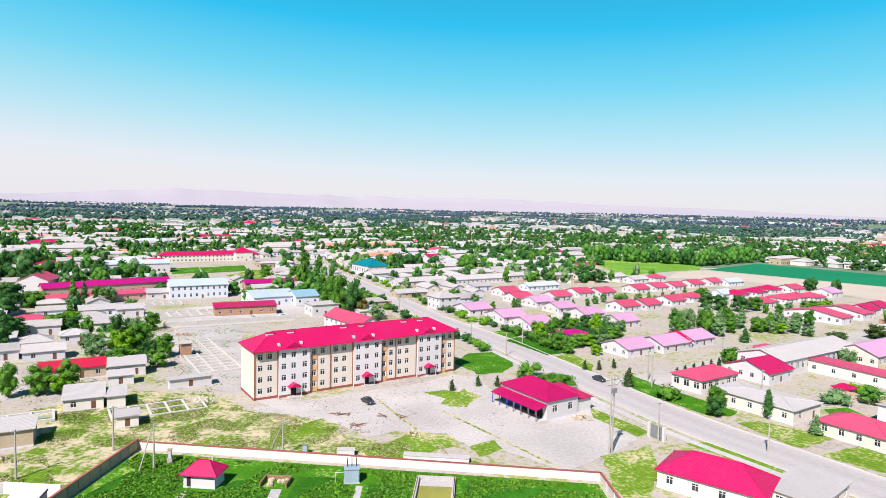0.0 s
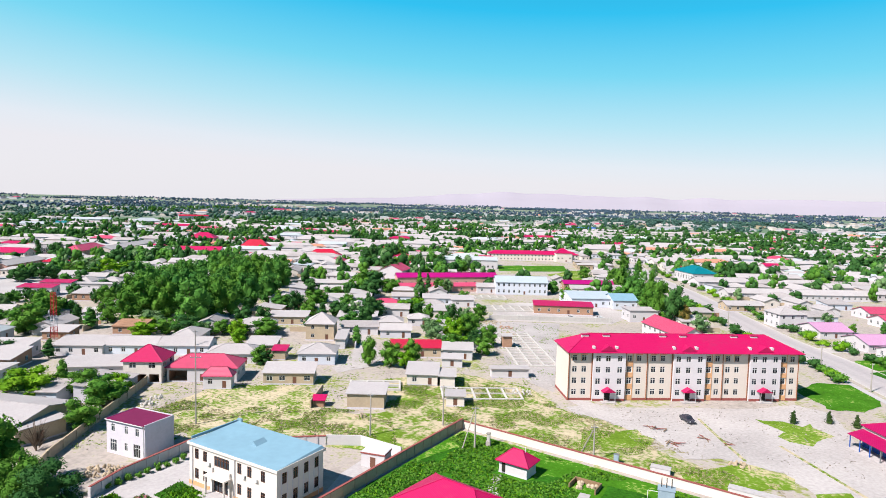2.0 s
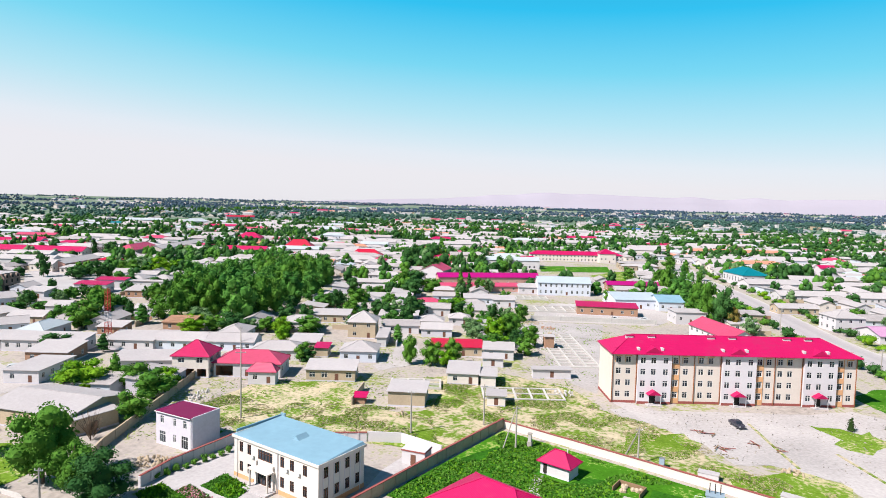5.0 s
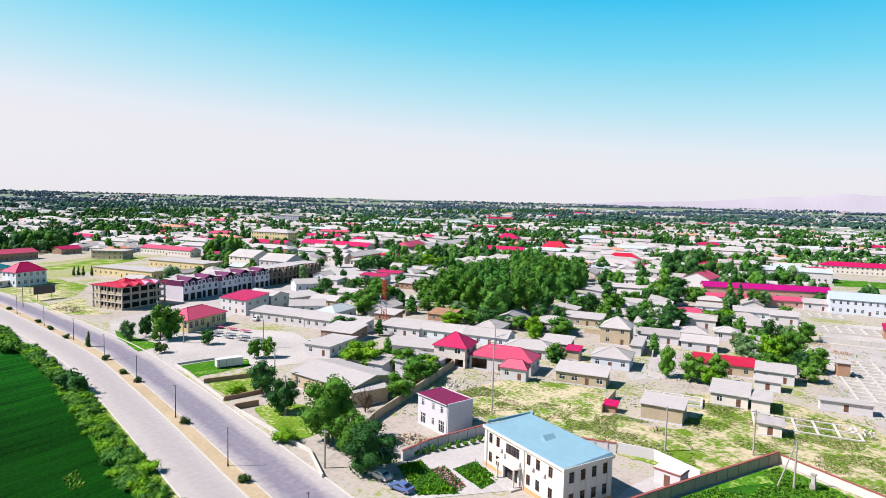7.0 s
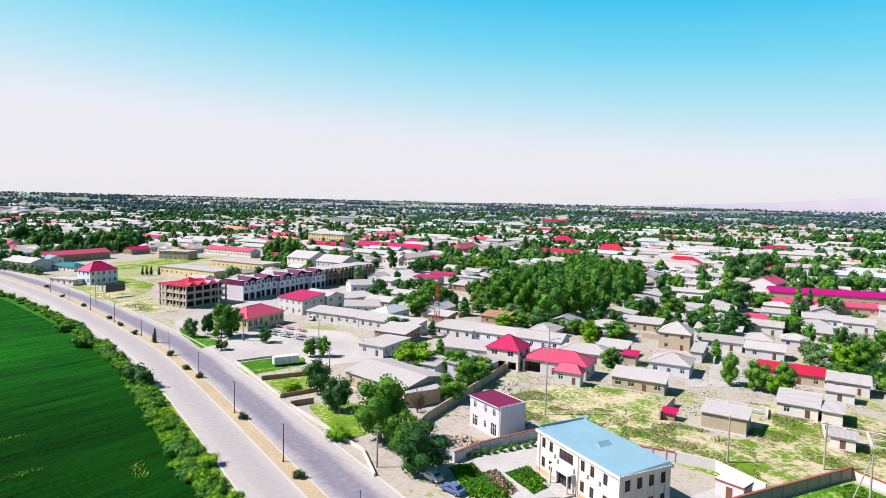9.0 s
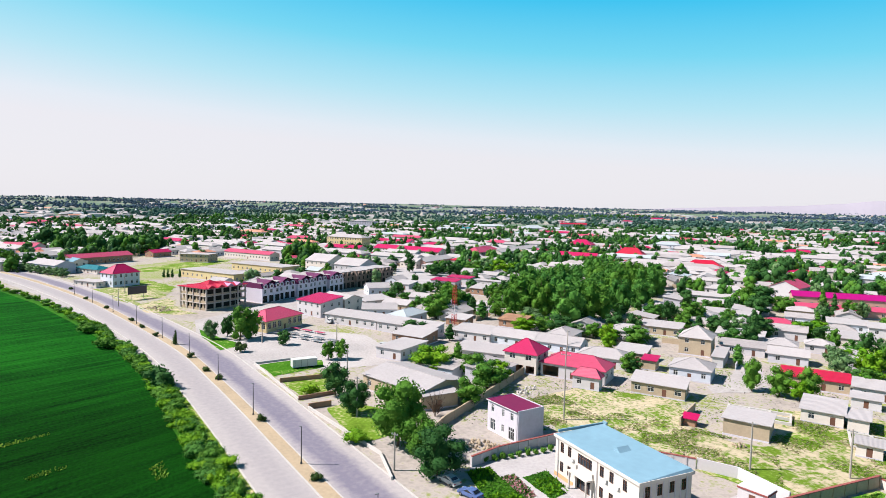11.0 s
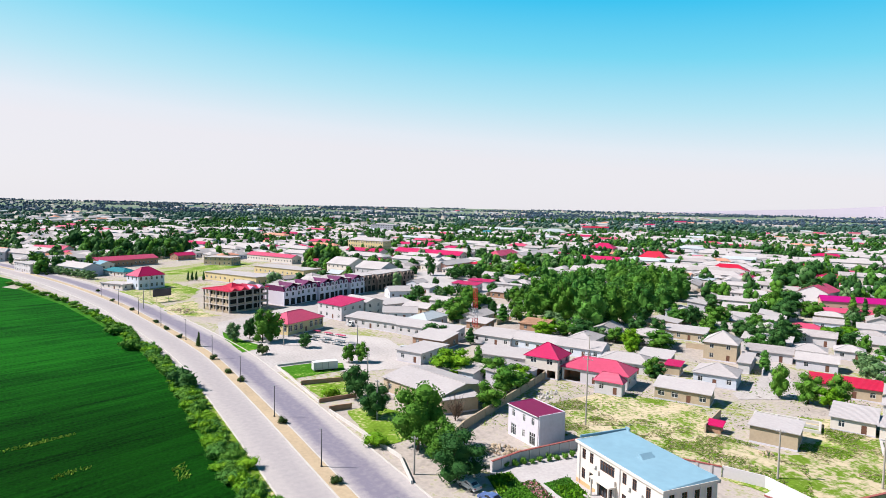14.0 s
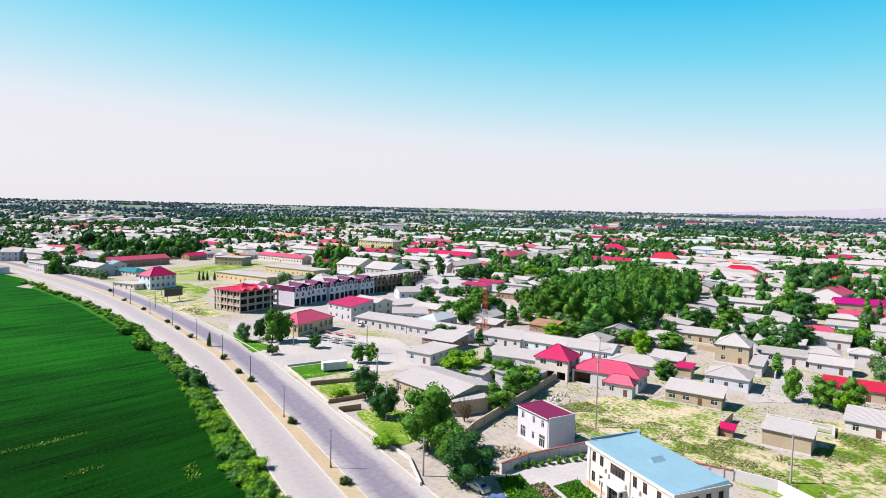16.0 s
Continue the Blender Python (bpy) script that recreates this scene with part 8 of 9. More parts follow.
def car(x, y, turn, paint, label, van=False, name="car"):
    key = (paint, van)
    if key in CARS:
        return tagged(copy_thing(CARS[key], pose(x, y, 0.06, 0, 0, turn)), label)
    L, W = (4.9, 1.9) if van else (4.3, 1.7)
    ob = thing(name, x, y, turn, 0.06, label, "van" if van else "car")
    prof = [(0, 0.35), (0, 0.9), (0.25, 1.0), (0.7, 1.75), (1.2, 1.95), (4.6, 1.95), (4.88, 1.7), (4.9, 0.35)] if van else [(0, 0.32), (0, 0.68), (0.15, 0.8), (1.15, 0.92), (1.75, 1.38), (2.2, 1.44), (3.1, 1.42), (3.75, 0.98), (4.25, 0.92), (4.3, 0.35)]
    bm = bmesh.new()
    rows = [[bm.verts.new((px - L / 2, s * W / 2 * (0.82 if pz > 1.1 else 1.0), pz)) for px, pz in prof] for s in (-1, 1)]
    for k in range(len(prof)):
        j = (k + 1) % len(prof)
        bm.faces.new((rows[0][k], rows[0][j], rows[1][j], rows[1][k]))
    bm.faces.new(rows[0][::-1])
    bm.faces.new(rows[1])
    bmesh.ops.recalc_face_normals(bm, faces=bm.faces)
    part("body", bm, M[paint], ob)
    g, hw = bmesh.new(), W / 2 * 0.82 + 0.02
    sidep = [(0.85, 1.1), (1.2, 1.75), (4.4, 1.75), (4.6, 1.1)] if van else [(1.45, 1.0), (1.85, 1.33), (3.05, 1.33), (3.5, 1.0)]
    for s in (-1, 1):
        quad(g, [(px - L / 2, s * (hw + (0.12 if pz < 1.2 else 0)), pz) for px, pz in sidep][::s])
    fp = [(0.36, 1.15), (0.68, 1.68)] if van else [(1.24, 1.0), (1.68, 1.34)]
    bp = [(4.92, 1.1), (4.90, 1.65)] if van else [(3.68, 1.06), (3.2, 1.38)]
    for (xa, za), (xb, zb), s in ((*fp, 1), (*bp, -1)):
        o = 0.05 * s
        quad(g, [(xa - L / 2 - o, -W * 0.38, za + 0.03), (xa - L / 2 - o, W * 0.38, za + 0.03), (xb - L / 2 - o, W * 0.34, zb + 0.03), (xb - L / 2 - o, -W * 0.34, zb + 0.03)][::s])
    part("glazing", g, M["glass"], ob)
    for px in (0.8, L - 0.85):
        for s in (-1, 1):
            w = bmesh.new()
            rod(w, (px - L / 2, s * (W / 2 - 0.18), 0.31), (px - L / 2, s * (W / 2 + 0.02), 0.31), 0.31, n=14)
            wheel = part("wheel", w, M["tyre"], ob)
            part("rim", rod(bmesh.new(), (px - L / 2, s * (W / 2 + 0.0), 0.31), (px - L / 2, s * (W / 2 + 0.035), 0.31), 0.18, n=10), M["steel"], wheel)
    for s in (-1, 1):
        part("headlight", boxes((-L / 2 - 0.03, s * W * 0.36 - 0.16, 0.6, -L / 2 + 0.05, s * W * 0.36 + 0.16, 0.76)), M["frame"], ob)
        part("tail_light", boxes((L / 2 - 0.05, s * W * 0.38 - 0.12, 0.62, L / 2 + 0.03, s * W * 0.38 + 0.12, 0.8)), M["red"], ob)
    CARS[key] = ob
    return ob


M["carwhite"] = material("white_car_paint", (0.484, 0.484, 0.49), 0.25, 0.02, spec=0.5)
M["carblue"] = material("blue_car_paint", (0.077, 0.116, 0.271), 0.25, 0.03, spec=0.5)
M["cardark"] = material("dark_car_paint", (0.032, 0.032, 0.045), 0.25, 0.03, spec=0.5)
M["tyre"] = material("tyre_rubber", (0.013, 0.013, 0.013), 0.9, 0.1)
car(-18.0, 151.1, 128, "cardark", "dark saloon car on the pale forecourt")
car(46.3, 176.5, 118, "cardark", "dark saloon car on the road")
car(-85.6, 52.7, 20, "carblue", "blue saloon car parked under a tree")
car(-91.3, 51.8, 15, "carwhite", "white saloon car parked under a tree")
car(-233.5, 73.2, 130, "carwhite", "white minibus parked by the cafe", True)
car(-186.0, 77.0, 60, "carwhite", "white minibus parked by a white house", True)
car(-95.2, 186.0, 20, "carwhite", "white saloon car on the building site")
car(-81, 262, 30, "carwhite", "white saloon car in a dusty yard")
car(-70, 268, 30, "carwhite", "white saloon car in a dusty yard")
rg = random.Random(4)
for k in range(16):
    u, v = rg.randrange(7), rg.randrange(5)
    car(-352 + 3.4 * u * 0.84 + 6.5 * v * 0.55 + rg.uniform(-0.6, 0.6), 168 + 3.4 * u * 0.55 + 6.5 * v * 0.84 + 8 * (k % 3), 33 + rg.choice((0, 90)), rg.choice(("carwhite", "carwhite", "cardark")), "parked saloon car in the market yard")


def trailer(x, y, turn, w, d, h, mat, label):
    ob = thing("trailer", x, y, turn, 0, label, "trailer")
    part("body", boxes((-w / 2, -d / 2, 0.5, w / 2, d / 2, h)), M[mat], ob)
    part("roof", boxes((-w / 2 - 0.05, -d / 2 - 0.05, h, w / 2 + 0.05, d / 2 + 0.05, h + 0.08)), M["frame"], ob)
    for k in range(int(w // 1.8)):
        part("panel_rib", boxes((-w / 2 + 0.6 + 1.8 * k, -d / 2 - 0.05, 0.6, -w / 2 + 0.7 + 1.8 * k, -d / 2 - 0.004, h - 0.1)), M["steel"], ob)
    for px in (-w * 0.3, w * 0.3):
        for s in (-1, 1):
            part("wheel", rod(bmesh.new(), (px, s * (d / 2 - 0.25), 0.4), (px, s * (d / 2 - 0.02), 0.4), 0.4, n=12), M["tyre"], ob)


trailer(-173.1, 47.3, 92, 7.0, 2.4, 2.6, "frame", "white caravan-like trailer on a grass plot")
trailer(-88.5, 271.0, 25, 8.0, 2.5, 3.2, "terracotta", "brown flatbed truck body in a dusty yard")
trailer(-219, 374, 33, 12.0, 2.5, 2.6, "terracotta", "orange-red trailer by the school yard")
for x, y, n, top, words in ((-225.0, 57.0, 3, "rose", "low red-topped display table in the car park"), (-222.2, 51.5, 5, "steel", "low dark display table in the car park"), (-218.5, 49.5, 5, "steel", "low dark display table in the car park")):
    for k in range(n):
        ob = thing("market_table", x + 5.3 * k, y + 3.1 * k, 30, 0, words, "table", "display tables")
        part("top", boxes((-2.0, -0.7, 0.75, 2.0, 0.7, 0.85)), M[top], ob)
        for sx in (-1.6, 1.6):
            for sy in (-0.55, 0.55):
                part("leg", boxes((sx - 0.05, sy - 0.05, 0, sx + 0.05, sy + 0.05, 0.75)), M["steel"], ob)
board = thing("billboard", -318.5, 5.5, 120, 0, "dark roadside billboard on two posts", "billboard")
part("panel", boxes((-4.5, -0.15, 2.6, 4.5, 0.15, 6.2)), M["cardark"], board)
part("face", boxes((-4.3, 0.154, 2.8, 4.3, 0.18, 6.0)), M["cabinet"], board)
for sx in (-3, 3):
    part("post", rod(bmesh.new(), (sx, 0, 0), (sx, 0, 2.6), 0.12), M["steel"], board)
gate = thing("metal_gate", 47.4, 131.2, 120, 0, "dark sheet-metal gate between white posts", "gate")
part("leaf", boxes((-1.6, -0.05, 0.1, 1.6, 0.05, 3.0)), M["steel"], gate)
for sx in (-2.0, 2.0):
    part("gatepost", boxes((sx - 0.3, -0.3, 0, sx + 0.3, 0.3, 3.2)), M["white"], gate)


# ---- hedge along the crop field ----
VERGE = [q for q in MID if -170 < q[0] < -70]
ribbon("field_verge", "grass", VERGE, 13.4, 9.9, 0, 0.05, "sunlit grassy verge between hedge and boulevard")
ribbon("field_track", "dust", [q for q in MID if q[0] <= -160], 13.5, 9.9, 0, 0.045, "pale dusty shoulder of the boulevard")
rg = random.Random(9)
HEDGE = smooth([(-84, 20.8), (-101, 18.6), (-120, 15.8), (-137, 13.4), (-155, 11.6), (-170, 10.0), (-193, 5.6), (-216, 0.8), (-245, -6.2), (-270, -13.6), (-319, -31), (-407, -69)], 9)
for k, (x, y) in enumerate(HEDGE):
    for j in range(3 if x > -215 else 2):
        tree(x + rg.uniform(-1.6, 1.6), y + rg.uniform(-1.5, 1.0) + (j - 1) * 0.7, rg.uniform(1.4, 3.3), rg.uniform(2.6, 4.4), "bush", rg.choice(("leaf", "leafbright", "leaf", "leafbright", "leafgrove")), 0.0, "hedge_bush", "leafy hedge bush at the edge of a crop field", "field hedge")


# ---- the big grove ----
GROVE = OPEN[GROVE_AT]
spots = []
while len(spots) < 46:
    x, y = rg.uniform(min(p[0] for p in GROVE), max(p[0] for p in GROVE)), rg.uniform(min(p[1] for p in GROVE), max(p[1] for p in GROVE))
    if inside((x, y), GROVE) and all((x - a) ** 2 + (y - b) ** 2 > 60 for a, b in spots):
        spots.append((x, y))
for x, y in spots:
    tree(x, y, rg.uniform(14, 19.5), rg.uniform(12, 16), rg.choice(("round", "round", "round", "poplar")), rg.choice(("leafgrove", "leafgrove", "leaf")), 0.0, label="tall dark green tree in a dense grove", group="grove")
for k in range(26):
    x, y = spots[k]
    tree(x + rg.uniform(-3, 3), y + rg.uniform(-3, 3), rg.uniform(5, 8), rg.uniform(7, 10), "bush", rg.choice(("leafdark", "leaf")), 0.0, "undergrowth_bush", "dense dark green bush under grove trees", "grove undergrowth")


# ---- the rest of the town ----
def near_line(x, y, line, r):
    return any((x - a) ** 2 + (y - b) ** 2 < r * r for a, b in line)


def dense(line):
    return [(a[0] + (b[0] - a[0]) * k / 4, a[1] + (b[1] - a[1]) * k / 4) for a, b in zip(line, line[1:]) for k in range(4)]


EASTD, MIDD = dense(EAST), dense(MID)
BAND = [(33, 222), (38, 262), (83, 268), (72, 224), (58, 204), (44, 196)]
OPEN += [ESTATE, BAND]
OPEN += [[(-62, 60), (-100, 55), (-118, 90), (-100, 128), (-92, 150), (-75, 165), (-60, 180), (-72, 210), (-118, 242), (-140, 300), (-100, 330), (-60, 300), (-40, 270), (0, 250), (30, 205), (60, 130), (95, 80), (60, 20), (-62, 20)],
         [(-330, 0), (-420, -30), (-560, 0), (-520, 80), (-420, 60), (-310, 25)],
         [(-96, 43), (-190, 34), (-245, 26), (-245, 70), (-190, 95), (-160, 80), (-130, 60)]]


def clear(x, y, r):
    for fx, fy, t, hw, hd in FOOT:
        dx, dy = x - fx, y - fy
        a, b = dx * math.cos(t) + dy * math.sin(t), -dx * math.sin(t) + dy * math.cos(t)
        if abs(a) < hw + r and abs(b) < hd + r:
            return False
    return True


def free_ground(x, y, r, open_too=True):
    if near_line(x, y, EASTD, 11 + r) or near_line(x, y, MIDD, 14 + r):
        return False
    if open_too and any(inside((x, y), p) for p in OPEN):
        return False
    return clear(x, y, r)


def azimuth(x, y):
    return math.degrees(math.atan2(-x, y))


ROOFS = ["slate"] * 24 + ["oldslate"] * 9 + ["tin"] * 3 + ["crimson", "rose", "orange"]
PLAIN_ROOFS = ["slate"] * 6 + ["oldslate"] * 3 + ["tin"]
WALLS = ["white"] * 4 + ["cream"] * 3 + ["clay", "bluewhite", "grey"]
rg = random.Random(21)
PROTO, far_plots, yards = {}, [], []
CU, CV = Vector((math.cos(radians(33)), math.sin(radians(33)))), Vector((-math.sin(radians(33)), math.cos(radians(33))))
made = 0
for i in range(-70, 90):
    for j in range(-20, 90):
        p = CU * (i * 17.0 + rg.uniform(-3, 3)) + CV * (j * 19.0 + rg.uniform(-3.5, 3.5))
        dist, az = p.length, azimuth(*p)
        if not (-40 < az < 106) or dist < 60 or dist > 1250:
            continue
        a, b, c = rg.random(), rg.random(), rg.random()
        if -440 < p.x < -50 and p.y < 40 and any(p.x < q[0] + 40 and p.x > q[0] - 40 and p.y < q[1] + 4 for q in MID):
            continue
        if not free_ground(p.x, p.y, 6.5):
            if a < 0.5 and free_ground(p.x, p.y, 2.5):
                yards.append((p.x, p.y, dist))
            continue
        # beyond the near streets, gardens and woods alternate with closely built quarters
        wood = noise.noise(Vector((p.x, p.y, 40)) * 0.0075) + 0.5 * noise.noise(Vector((p.x, p.y, 90)) * 0.02)
        green = dist > 430 and wood > (0.26 if 18 < az < 46 else 0.11)
        yards += [(p.x + rg.uniform(-10, 10), p.y + rg.uniform(-10, 10), dist) for _ in range((2 if b < 0.8 else 1) if dist < 430 else 2 if green else 0 if 18 < az < 46 and b < 0.45 else 1)]
        if a < (0.16 if dist < 430 else 0.62 if green else 0.08) or (p.y > 420 and p.x > 60 and a < 0.4):
            yards += [(p.x + rg.uniform(-9, 9), p.y + rg.uniform(-9, 9), dist) for _ in range(3 if dist < 430 else 2)]
            continue
        roof, wall = rg.choice(ROOFS if dist > 430 else PLAIN_ROOFS), rg.choice(WALLS)
        kind = rg.choice(("gable", "hip", "shed", "gable", "hip"))
        w, d, h = rg.choice((9, 11, 13, 15)), rg.choice((7, 8, 9)), rg.choice((3.0, 3.2, 3.5))
        if dist > 430:
            w, d, h = w * rg.uniform(1.1, 2.0), d * rg.uniform(1.0, 1.4), h + rg.random()
            if c > 0.86:
                w, d, h, kind = rg.uniform(24, 44), rg.uniform(10, 13), rg.uniform(4, 7), rg.choice(("gable", "hip"))
        turn = 33 + (90 if c < 0.4 else 0) + rg.uniform(-3, 3)
        if dist < 430 and made < 150:
            made += 1
            key = (roof, wall, kind, w, d)
            FOOT.append((p.x, p.y, radians(turn), w / 2, d / 2))
            if key in PROTO:
                copy_thing(PROTO[key], pose(p.x, p.y, 0, 0, 0, turn))
            else:
                PROTO[key] = house(p.x, p.y, turn, w, d, h, kind, roof, wall, sides="front left", gap=5.0, plinth=False, group="town houses")
        else:
            far_plots.append((p.x, p.y, turn, w, d, h, kind, roof, wall))

# Yard walls between the plots.
verts, faces, mids = [], [], []
for x, y, dist in yards:
    if dist < 700 and free_ground(x, y, 0.6) and rg.random() < 0.55:
        t, run, hh = radians(33 + rg.choice((0, 90))), rg.uniform(7, 18), rg.uniform(1.5, 2.1)
        c, s, n0 = math.cos(t), math.sin(t), len(verts)
        for a, b in ((-run / 2, -0.15), (run / 2, -0.15), (run / 2, 0.15), (-run / 2, 0.15)):
            verts += [(x + a * c - b * s, y + a * s + b * c, 0), (x + a * c - b * s, y + a * s + b * c, hh)]
        faces += [(n0 + 2 * k, n0 + (2 * k + 2) % 8, n0 + (2 * k + 3) % 8, n0 + 2 * k + 1) for k in range(4)] + [(n0 + 1, n0 + 3, n0 + 5, n0 + 7)]
        mids += [rg.choice((0, 0, 1, 2))] * 5
me = bpy.data.meshes.new("yard_walls")
me.from_pydata(verts, [], faces)
for m in ("clay", "white", "brick"):
    me.materials.append(M[m])
me.polygons.foreach_set("material_index", mids)
tagged(new("yard_walls", me), "clay and whitewashed walls between house plots", "walls", kind="stuff")

# Far houses: walls, roofs and window openings joined.
FAR_MATS = ["white", "cream", "clay", "bluewhite", "grey", "slate", "oldslate", "tin", "crimson", "rose", "orange", "red", "cobalt", "yellow", "glass"]


def far_town(name, plots, windows, label):
    verts, faces, mids = [], [], []

    def add(pts, mat):
        faces.append(tuple(range(len(verts), len(verts) + len(pts))))
        verts.extend(pts)
        mids.append(FAR_MATS.index(mat))

    for x, y, turn, w, d, h, kind, roof, wall in plots:
        c, s = math.cos(radians(turn)), math.sin(radians(turn))

        lift = rise_at(math.hypot(x, y)) - 0.5 if x * x + y * y > 1.44e6 else 0.0

        def P(a, b, z):
            return (x + a * c - b * s, y + a * s + b * c, z + lift)

        W, D, X, Y, r = w / 2, d / 2, w / 2 + 0.5, d / 2 + 0.5, min(w, d) * 0.2
        cs = [(-W, -D), (W, -D), (W, D), (-W, D)]
        for k in range(4):
            (a, b), (e, f) = cs[k], cs[(k + 1) % 4]
            add([P(a, b, 0), P(e, f, 0), P(e, f, h), P(a, b, h)], wall)
        if kind == "gable":
            add([P(-X, -Y, h - 0.1), P(X, -Y, h - 0.1), P(X, 0, h + r), P(-X, 0, h + r)], roof)
            add([P(X, Y, h - 0.1), P(-X, Y, h - 0.1), P(-X, 0, h + r), P(X, 0, h + r)], roof)
            for q in (-1, 1):
                add([P(q * W, -D * q, h), P(q * W, D * q, h), P(q * W, 0, h + r * 0.95)], wall)
        elif kind == "hip":
            e = max(W - D, 0.1)
            add([P(-X, -Y, h - 0.1), P(X, -Y, h - 0.1), P(e, 0, h + r), P(-e, 0, h + r)], roof)
            add([P(X, Y, h - 0.1), P(-X, Y, h - 0.1), P(-e, 0, h + r), P(e, 0, h + r)], roof)
            add([P(X, -Y, h - 0.1), P(X, Y, h - 0.1), P(e, 0, h + r)], roof)
            add([P(-X, Y, h - 0.1), P(-X, -Y, h - 0.1), P(-e, 0, h + r)], roof)
        else:
            add([P(-X, -Y, h + 0.05), P(X, -Y, h + 0.05), P(X, Y, h + 0.9), P(-X, Y, h + 0.9)], roof)
            add([P(W, D, h), P(-W, D, h), P(-W, D, h + 0.85), P(W, D, h + 0.85)], wall)
        if windows:
            for k in range(int(w // 3.5)):
                a = -W + 1.8 + 3.5 * k
                add([P(a - 0.6, -D - 0.05, 1.0), P(a + 0.6, -D - 0.05, 1.0), P(a + 0.6, -D - 0.05, 2.4), P(a - 0.6, -D - 0.05, 2.4)], "glass")
            for b in (-D * 0.5, D * 0.5):
                add([P(-W - 0.05, b + 0.6, 1.0), P(-W - 0.05, b - 0.6, 1.0), P(-W - 0.05, b - 0.6, 2.4), P(-W - 0.05, b + 0.6, 2.4)], "glass")
    me = bpy.data.meshes.new(name)
    me.from_pydata(verts, [], faces)
    for m in FAR_MATS:
        me.materials.append(M[m])
    me.polygons.foreach_set("material_index", mids)
    tagged(new(name, me), label, "houses", kind="stuff")


far_plots += [(-879, 1154, 33, 31, 12, 5, "hip", "crimson", "cream"), (-874, 1304, 33, 30, 12, 5, "hip", "rose", "cream"), (-1490, 1533, 40, 50, 16, 7, "hip", "crimson", "white"),
              (-373, 1260, 45, 60, 12, 5, "gable", "cobalt", "white"), (-690, 1000, 33, 26, 12, 5, "hip", "rose", "white"), (-1130, 905, 60, 60, 14, 7, "gable", "red", "white")]
far_town("far_houses", far_plots, True, "crowded low white houses with pale roofs, far across the plain")
plots = []
while len(plots) < 1300:
    az, r = radians(rg.uniform(-42, 108)), 1250 + 3200 * rg.random() ** 1.3
    x, y = -math.sin(az) * r, math.cos(az) * r
    if noise.noise(Vector((x, y, 0)) * 0.0022) > (-0.1 if r < 2200 else 0.08):
        plots.append((x, y, 33 + rg.choice((0, 90)), rg.uniform(12, 40), rg.uniform(9, 16), rg.uniform(4, 8), rg.choice(("gable", "hip", "shed")), rg.choice(ROOFS), rg.choice(WALLS)))
far_town("distant_houses", plots, False, "tiny pale houses near the horizon")


def ball(fine):
    """Corners and faces of a round lump of unit size."""
    b = bmesh.new()
    bmesh.ops.create_icosphere(b, subdivisions=fine, radius=1.0)
    b.verts.index_update()
    out = np.array([v.co[:] for v in b.verts]), np.array([[v.index for v in f.verts] for f in b.faces])
    b.free()
    return out


def leafy(seed, nk, n, size, fine=1):
    """A crown of unit height: nk uneven lumps, each with n leaf blades standing out of it. Corners and triangles."""
    r = np.random.RandomState(seed)
    sv, sf = ball(fine)
    verts, faces, at = [], [], 0
    for k in range(nk):
        t, z = 2.4 * k + r.rand(), (k + 0.5) / nk
        q = (0.23 if nk > 3 else 0.30 if nk > 1 else 0.42) * (0.75 + 0.5 * r.rand())
        spread = (0.30 * math.sqrt(max(0.1, 1 - (2 * z - 0.85) ** 2)) if nk > 1 else 0.0) * (0.7 + 0.5 * r.rand())
        c = np.array([spread * math.cos(t), spread * math.sin(t), 0.16 + 0.66 * z if nk > 1 else 0.45])
        verts.append(c + sv * np.array([q, q, q * 0.9]) * (0.78 + 0.4 * r.rand(len(sv), 1)))
        faces.append(sf + at)
        at += len(sv)
        v = r.normal(size=(n, 3))
        v = c + v * (q * 1.02 / np.linalg.norm(v, axis=1, keepdims=True))
        a = r.normal(size=(n, 3))
        a /= np.linalg.norm(a, axis=1, keepdims=True)
        b = np.cross(a, r.normal(size=(n, 3)))
        b /= np.linalg.norm(b, axis=1, keepdims=True)
        s = size * (0.6 + 0.8 * r.rand(n, 1))
        verts.append(np.stack([v - a * s, v - b * s * 0.7, v + a * s, v + b * s * 0.7], 1).reshape(-1, 3))
        o = at + 4 * np.arange(n)[:, None]
        faces.append(np.concatenate([o + [0, 1, 2], o + [0, 2, 3]]))
        at += 4 * n
    return np.concatenate(verts), np.concatenate(faces)


def woods(name, rows, leaf, label, nk, n, size):
    """One mesh of many crowns: rows of x, y, height, width."""
    if not rows:
        return
    sets, vs, fs, at = [leafy(k, nk, n, size) for k in range(7)], [], [], 0
    for k, (x, y, h, w) in enumerate(rows):
        (v, f), c, s = sets[k % 7], math.cos(k * 1.3), math.sin(k * 1.3)
        z = rise_at(math.hypot(x, y)) - (0.5 if x * x + y * y > 1.44e6 else 0.0)
        vs.append(np.stack([x + w * (v[:, 0] * c - v[:, 1] * s), y + w * (v[:, 0] * s + v[:, 1] * c), z + h * v[:, 2]], 1))
        fs.append(f + at)
        at += len(v)
    v, f = np.concatenate(vs).astype(np.float32), np.concatenate(fs).astype(np.int32)
    me = bpy.data.meshes.new(name)
    me.vertices.add(len(v))
    me.vertices.foreach_set("co", v.ravel())
    me.loops.add(3 * len(f))
    me.loops.foreach_set("vertex_index", f.ravel())
    me.polygons.add(len(f))
    me.polygons.foreach_set("loop_start", np.arange(0, 3 * len(f), 3, dtype=np.int32))
    me.polygons.foreach_set("use_smooth", np.ones(len(f), dtype=bool))
    me.update(calc_edges=True)
    me.materials.append(M[leaf])
    tagged(new(name, me), label, "trees", kind="stuff")


